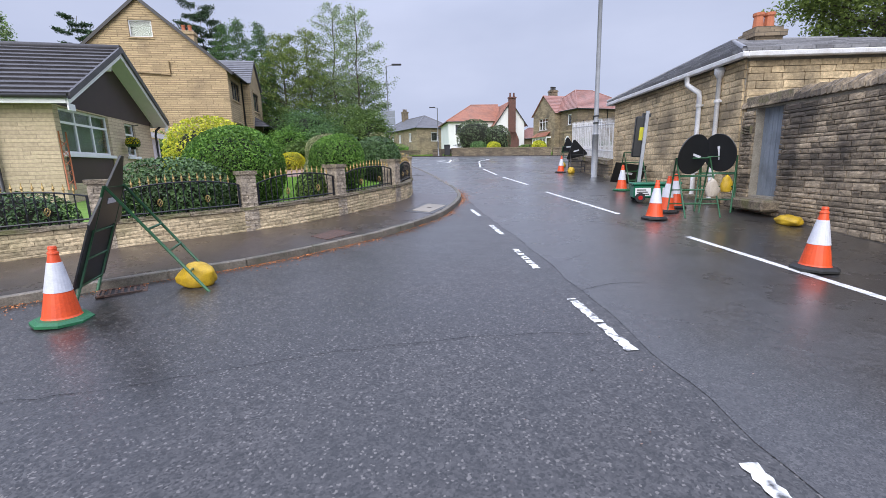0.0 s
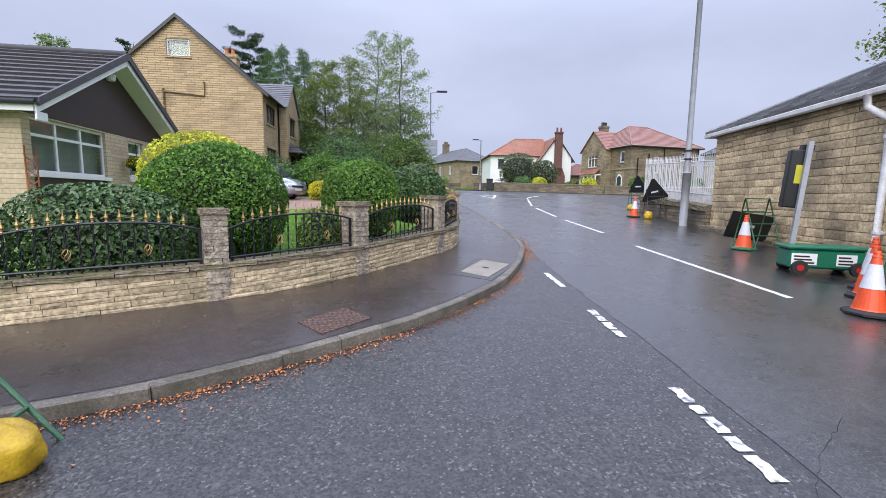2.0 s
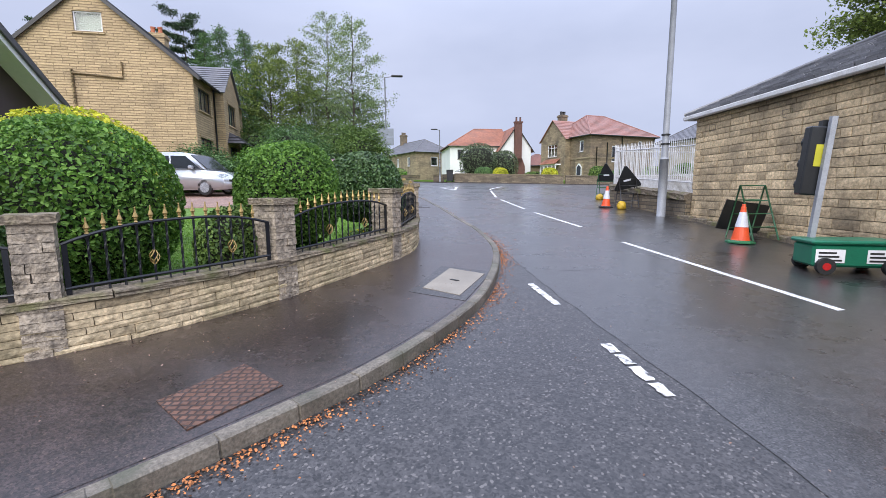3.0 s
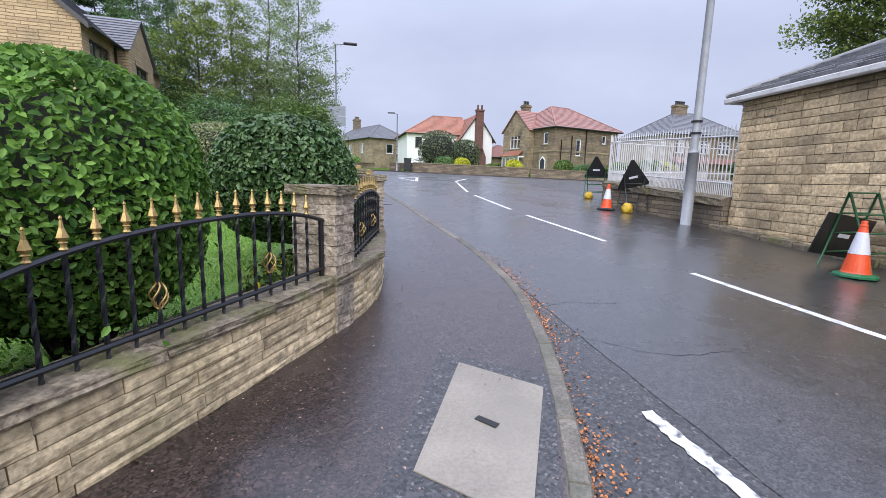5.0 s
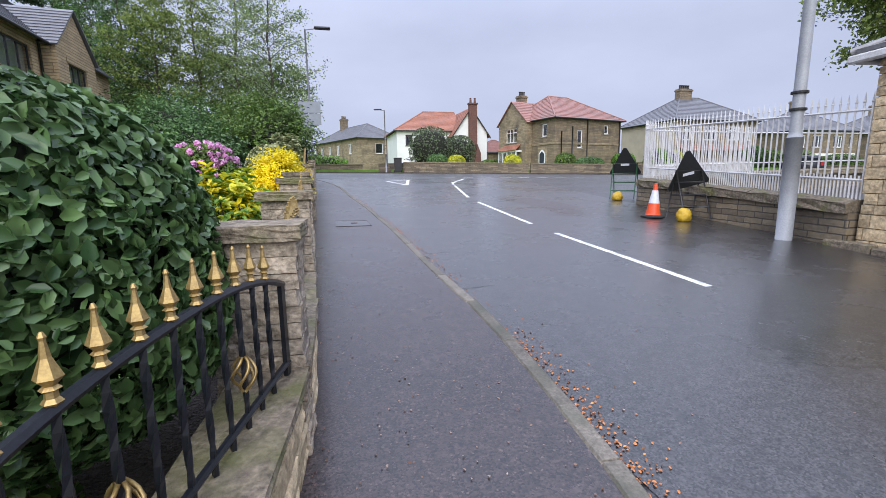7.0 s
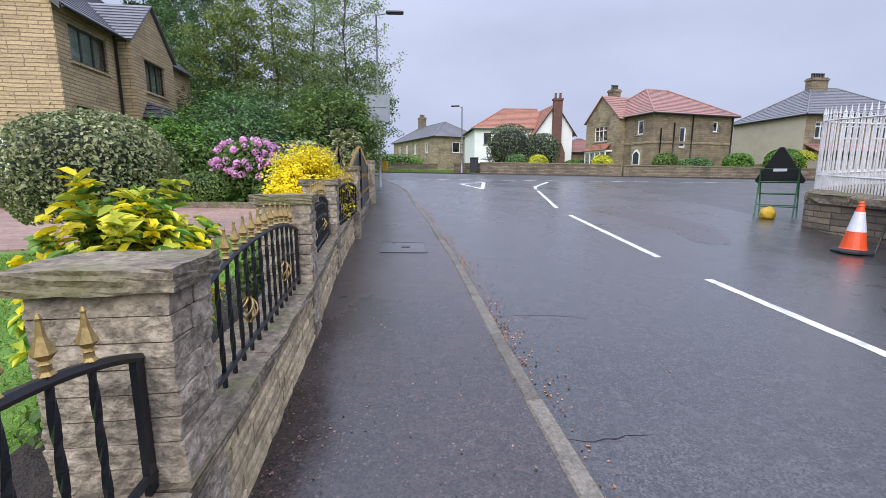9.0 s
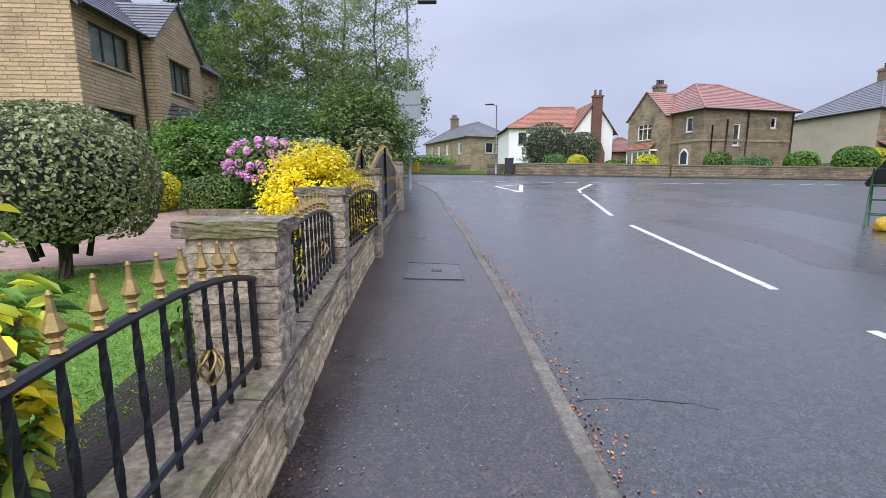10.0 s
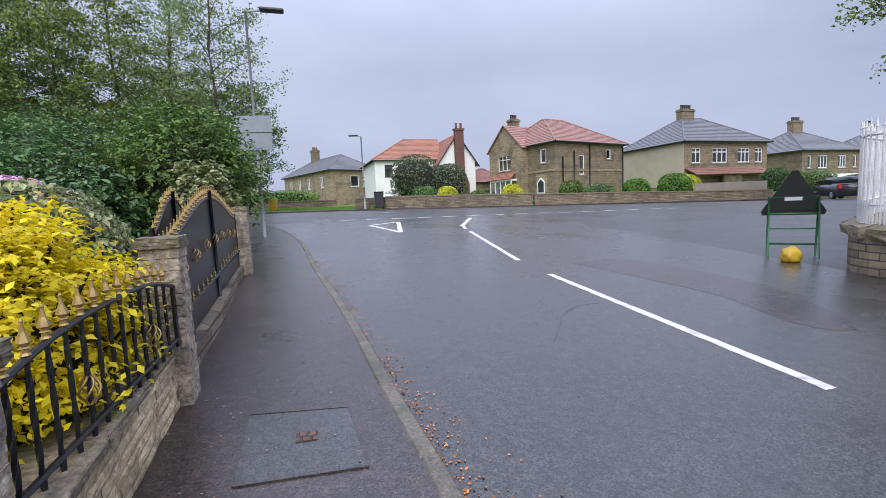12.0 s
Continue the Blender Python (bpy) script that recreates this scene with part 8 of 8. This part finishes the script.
# ---- pieces: kerb stones, wall stones, coping ----
def rough_stone(seed, front="-y", amp=0.09, cuts=3):
    """A unit block, 1 x 1 x 1 about its centre, with a pitched front face."""
    rng3 = random.Random(seed)
    bm = bmesh.new()
    n = cuts
    grid = [[bm.verts.new((-0.5 + i / n, -0.5 - (amp * rng3.uniform(0.2, 1.0) if 0 < i < n and 0 < j < n else 0), -0.5 + j / n)) for j in range(n + 1)] for i in range(n + 1)]
    for i in range(n):
        for j in range(n):
            bm.faces.new((grid[i][j], grid[i + 1][j], grid[i + 1][j + 1], grid[i][j + 1]))
    c = [grid[0][0], grid[n][0], grid[n][n], grid[0][n]]
    bk = [bm.verts.new((v.co.x, 0.5, v.co.z)) for v in c]
    edge = [[grid[i][0] for i in range(n + 1)], [grid[n][j] for j in range(n + 1)], [grid[n - i][n] for i in range(n + 1)], [grid[0][n - j] for j in range(n + 1)]]
    for k in range(4):
        bm.faces.new([bk[(k + 1) % 4], *reversed(edge[k]), bk[k]][::1])
    bm.faces.new(list(reversed(bk)))
    bmesh.ops.recalc_face_normals(bm, faces=bm.faces)
    return bm


def stone_set(material, amp):
    out = []
    for k in range(10):
        bm = rough_stone(k + 3, amp=amp)
        me = bpy.data.meshes.new("stone")
        bm.to_mesh(me)
        bm.free()
        me.materials.append(material)
        out.append(me)
    return out


def join_stones(name, items, material, parent, amp):
    """The stones past the nearest few hundred, as one joined part."""
    proto = []
    for k in range(6):
        bm = rough_stone(k + 30, amp=amp, cuts=2)
        bm.verts.index_update()
        proto.append((np.array([v.co[:] for v in bm.verts]), [[v.index for v in f.verts] for f in bm.faces]))
        bm.free()
    v, f, base = [], [], 0
    for k, m in enumerate(items):
        vs, fs = proto[k % 6]
        mm = np.array(m)
        v.append(vs @ mm[:3, :3].T + mm[:3, 3])
        f += [[i + base for i in q] for q in fs]
        base += len(vs)
    ob = raw(name, np.concatenate(v).tolist(), f, material, parent)
    return tagged(ob, kind="stuff")


def lay(items, meshes, parent, material_i, amp, keep=300, name="stone"):
    """items: world poses with scale, nearest first."""
    inv = parent.matrix_basis.inverted()
    for k, m in enumerate(items[:keep]):
        o = new(name, meshes[k % len(meshes)])
        o.parent = parent
        o.matrix_basis = inv @ m
    if items[keep:]:
        join_stones(name + "_rest", [inv @ m for m in items[keep:]], material_i, parent, amp)


# garden wall: seven thin courses following the curve
rs = random.Random(4)
rest, nearer = [], []
cum = [0.0]
for a, b in zip(WALL, WALL[1:]):
    cum.append(cum[-1] + math.hypot(b[0] - a[0], b[1] - a[1]))


def at(s):
    k = max(0, min(len(WALL) - 2, int(np.searchsorted(cum, s)) - 1))
    u = (s - cum[k]) / (cum[k + 1] - cum[k])
    a, b = WALL[k], WALL[k + 1]
    return a[0] + (b[0] - a[0]) * u, a[1] + (b[1] - a[1]) * u, math.degrees(math.atan2(b[1] - a[1], b[0] - a[0]))


s_end = cum[i1]
heights = [0.066, 0.058, 0.07, 0.055, 0.068, 0.06, 0.068]
z = 0.02
for row, h in enumerate(heights):
    s = cum[i0] + rs.uniform(0, 0.3)
    while s < s_end:
        L = rs.uniform(0.16, 0.62)
        x, y, a = at(s + L / 2)
        m = pose(x, y, gz(x, y) + z + h / 2 + (0.0), 0, 0, a) @ Matrix.Translation((0, 0.06, 0)) @ Matrix.Rotation(-math.atan(0.055 * math.sin(radians(a))), 4, "Y") @ Matrix.Diagonal((L - 0.005, 0.12 + rs.uniform(0, 0.016), h - 0.005, 1))
        (nearer if y > 8.2 else rest).append(m)
        s += L
    z += h
nearer.sort(key=lambda m: abs(m.translation.y - 14))
lay(nearer + rest, stone_set(M["wstone"], 0.1), garden_wall, M["wstone_i"], 0.1)
s = cum[i0]
while s < s_end:
    L = rs.uniform(0.55, 0.95)
    x, y, a = at(min(s + L / 2, s_end))
    bm = bmesh.new()
    box(bm, -L / 2 + 0.003, L / 2 - 0.003, -0.03, 0.28, 0.0, 0.055)
    bmesh.ops.subdivide_edges(bm, edges=list(bm.edges), cuts=3, use_grid_fill=True)
    for v in bm.verts:
        v.co += Vector((0, rs.uniform(-1, 1) * 0.007, rs.uniform(-1, 1) * 0.005))
    st = part("coping_stone", bm, M["coping"], garden_wall)
    st.matrix_basis = pose(x, y, gz(x, y) + WTOP - 0.055, 0, 0, a) @ Matrix.Rotation(-math.atan(0.055 * math.sin(radians(a))), 4, "Y")
    s += L

# kerb stones
ribbon("kerb_bed", inset(KERB, 0.012), inset(KERB, 0.1), -0.15, 0.098, M["kerb"], footway)
ribbon("kerb_backing", inset(KERB, 0.1), inset(KERB, 0.15), -0.15, 0.098, M["pave"], footway)
kc = [0.0]
for a, b in zip(KERB, KERB[1:]):
    kc.append(kc[-1] + math.hypot(b[0] - a[0], b[1] - a[1]))
bm = bmesh.new()
box(bm, -0.5, 0.5, 0.0, 0.105, -0.12, 0.108, bevel=0.012)
kerb_me = bpy.data.meshes.new("kerb_stone")
bm.to_mesh(kerb_me)
bm.free()
kerb_me.materials.append(M["kerb"])
s = 0.4
while s < kc[-1] - 30:
    tight = 6 < KERB[min(len(KERB) - 1, int(s / 0.15))][1] < 12.5
    L = 0.45 if tight else 0.9
    k = max(0, min(len(KERB) - 2, int(np.searchsorted(kc, s + L / 2)) - 1))
    a, b = KERB[k], KERB[k + 1]
    x, y = (a[0] + b[0]) / 2, (a[1] + b[1]) / 2
    ang = math.atan2(b[1] - a[1], b[0] - a[0])
    o = new("kerb_stone", kerb_me)
    o.parent = footway
    low = 0.0
    o.matrix_basis = pose(x, y, gz(x, y) - low + rs.uniform(-0.004, 0.004), 0, 0, math.degrees(ang)) @ Matrix.Rotation(-math.atan(0.055 * math.sin(ang)), 4, "Y") @ Matrix.Diagonal((L - 0.006, 1, 1, 1))
    s += L


def face_stones(x, y0, y1, zbot, ztop, hmin, hmax, lmin, lmax, hole=None, seed=1, slope=0.0):
    """Courses on a wall that faces west at x, from y0 to y1."""
    r = random.Random(seed)
    out = []
    z = zbot
    while z < ztop - 0.05:
        h = min(r.uniform(hmin, hmax), ztop - z)
        y = y0 - r.uniform(0, lmax * 0.7)
        while y < y1 - 0.02:
            a, L = max(y, y0), r.uniform(lmin, lmax)
            b = min(y + L, y1)
            y += L
            if b - a < 0.05:
                continue
            zc = z + h / 2
            segs = [(a, b)]
            if hole and z + h > hole[2] and z < hole[3]:
                segs = [(a, min(b, hole[0])), (max(a, hole[1]), b)]
            for p, q in segs:
                yc = (p + q) / 2
                if q - p > 0.04 and zc > gz(x, yc) - 0.1:
                    out.append(Matrix.Translation((x, yc, zc)) @ Matrix.Rotation(radians(-90), 4, "Z") @ Matrix.Translation((0, 0.04, 0)) @ Matrix.Diagonal((q - p - 0.012, 0.09 + r.uniform(0, 0.02), h - 0.012, 1)))
        z += h
    return out


lodge_wall = [o for o in bpy.data.objects if o.name.startswith("wall_west")][0]
st = face_stones(6.165, 9.32, 16.25, 0.4, 3.5, 0.1, 0.2, 0.18, 0.75, seed=5)
st.sort(key=lambda m: abs(m.translation.y - 14.5) + 0.3 * abs(m.translation.z - 2))
lay(st, stone_set(M["lstone"], 0.12), lodge_wall, M["lstone_i"], 0.12)
south = [Matrix.Translation((6.2 + m.translation.y, 9.32, m.translation.z)) @ Matrix.Translation((0, -0.01, 0)) @ Matrix.Diagonal((*m.to_scale(), 1)) for m in face_stones(6.2, 0.0, 4.4, 0.4, 3.5, 0.11, 0.17, 0.2, 0.6, seed=6)]
south_wall = [o for o in bpy.data.objects if o.name.startswith("wall_south")][0]
lay(south, stone_set(M["lstone"], 0.12), south_wall, M["lstone_i"], 0.12, keep=200)
yard = [o for o in bpy.data.objects if o.name.startswith("wall_core") and o.parent and o.parent.name == "wall_yard"][0]
yw = face_stones(6.205, 2.0, 9.3, 0.0, 2.5, 0.055, 0.12, 0.12, 0.42, hole=(8.2, 8.95, 0.78, 2.72), seed=8)
yw.sort(key=lambda m: -m.translation.y)
lay(yw, stone_set(M["ystone"], 0.14), yard, M["ystone"], 0.14)
# rough coping set on edge
r = random.Random(9)
y = 9.27
while y > 1.5:
    w = r.uniform(0.07, 0.12)
    bm = bmesh.new()
    hh = 0.2 + r.uniform(-0.02, 0.04)
    pts = [(-0.28, 0, 0), (0.28, 0, 0), (0.26, 0, hh * 0.5), (0.1, 0, hh), (-0.1, 0, hh), (-0.26, 0, hh * 0.5)]
    A = [bm.verts.new((px, -w / 2 + 0.004, pz)) for px, _, pz in pts]
    B = [bm.verts.new((px, w / 2 - 0.004 , pz * r.uniform(0.9, 1.05))) for px, _, pz in pts]
    bm.faces.new(A)
    bm.faces.new(list(reversed(B)))
    for k in range(6):
        bm.faces.new((A[k], B[k], B[(k + 1) % 6], A[(k + 1) % 6]))
    bmesh.ops.recalc_face_normals(bm, faces=bm.faces)
    o = part("coping_stone", bm, M["ystone"], yard)
    o.matrix_basis = pose(6.44, y, 2.53, -14, 0, 0)
    y -= w
# stone plinth along the foot of the lodge
for k in range(10):
    y = 9.7 + k * 0.69
    bm = bmesh.new()
    box(bm, 5.98, 6.14, y, y + 0.68, gz(6, y) - 0.1, gz(6, y) + 0.13, bevel=0.02)
    part("plinth_stone", bm, M["coping"], lodge_wall)
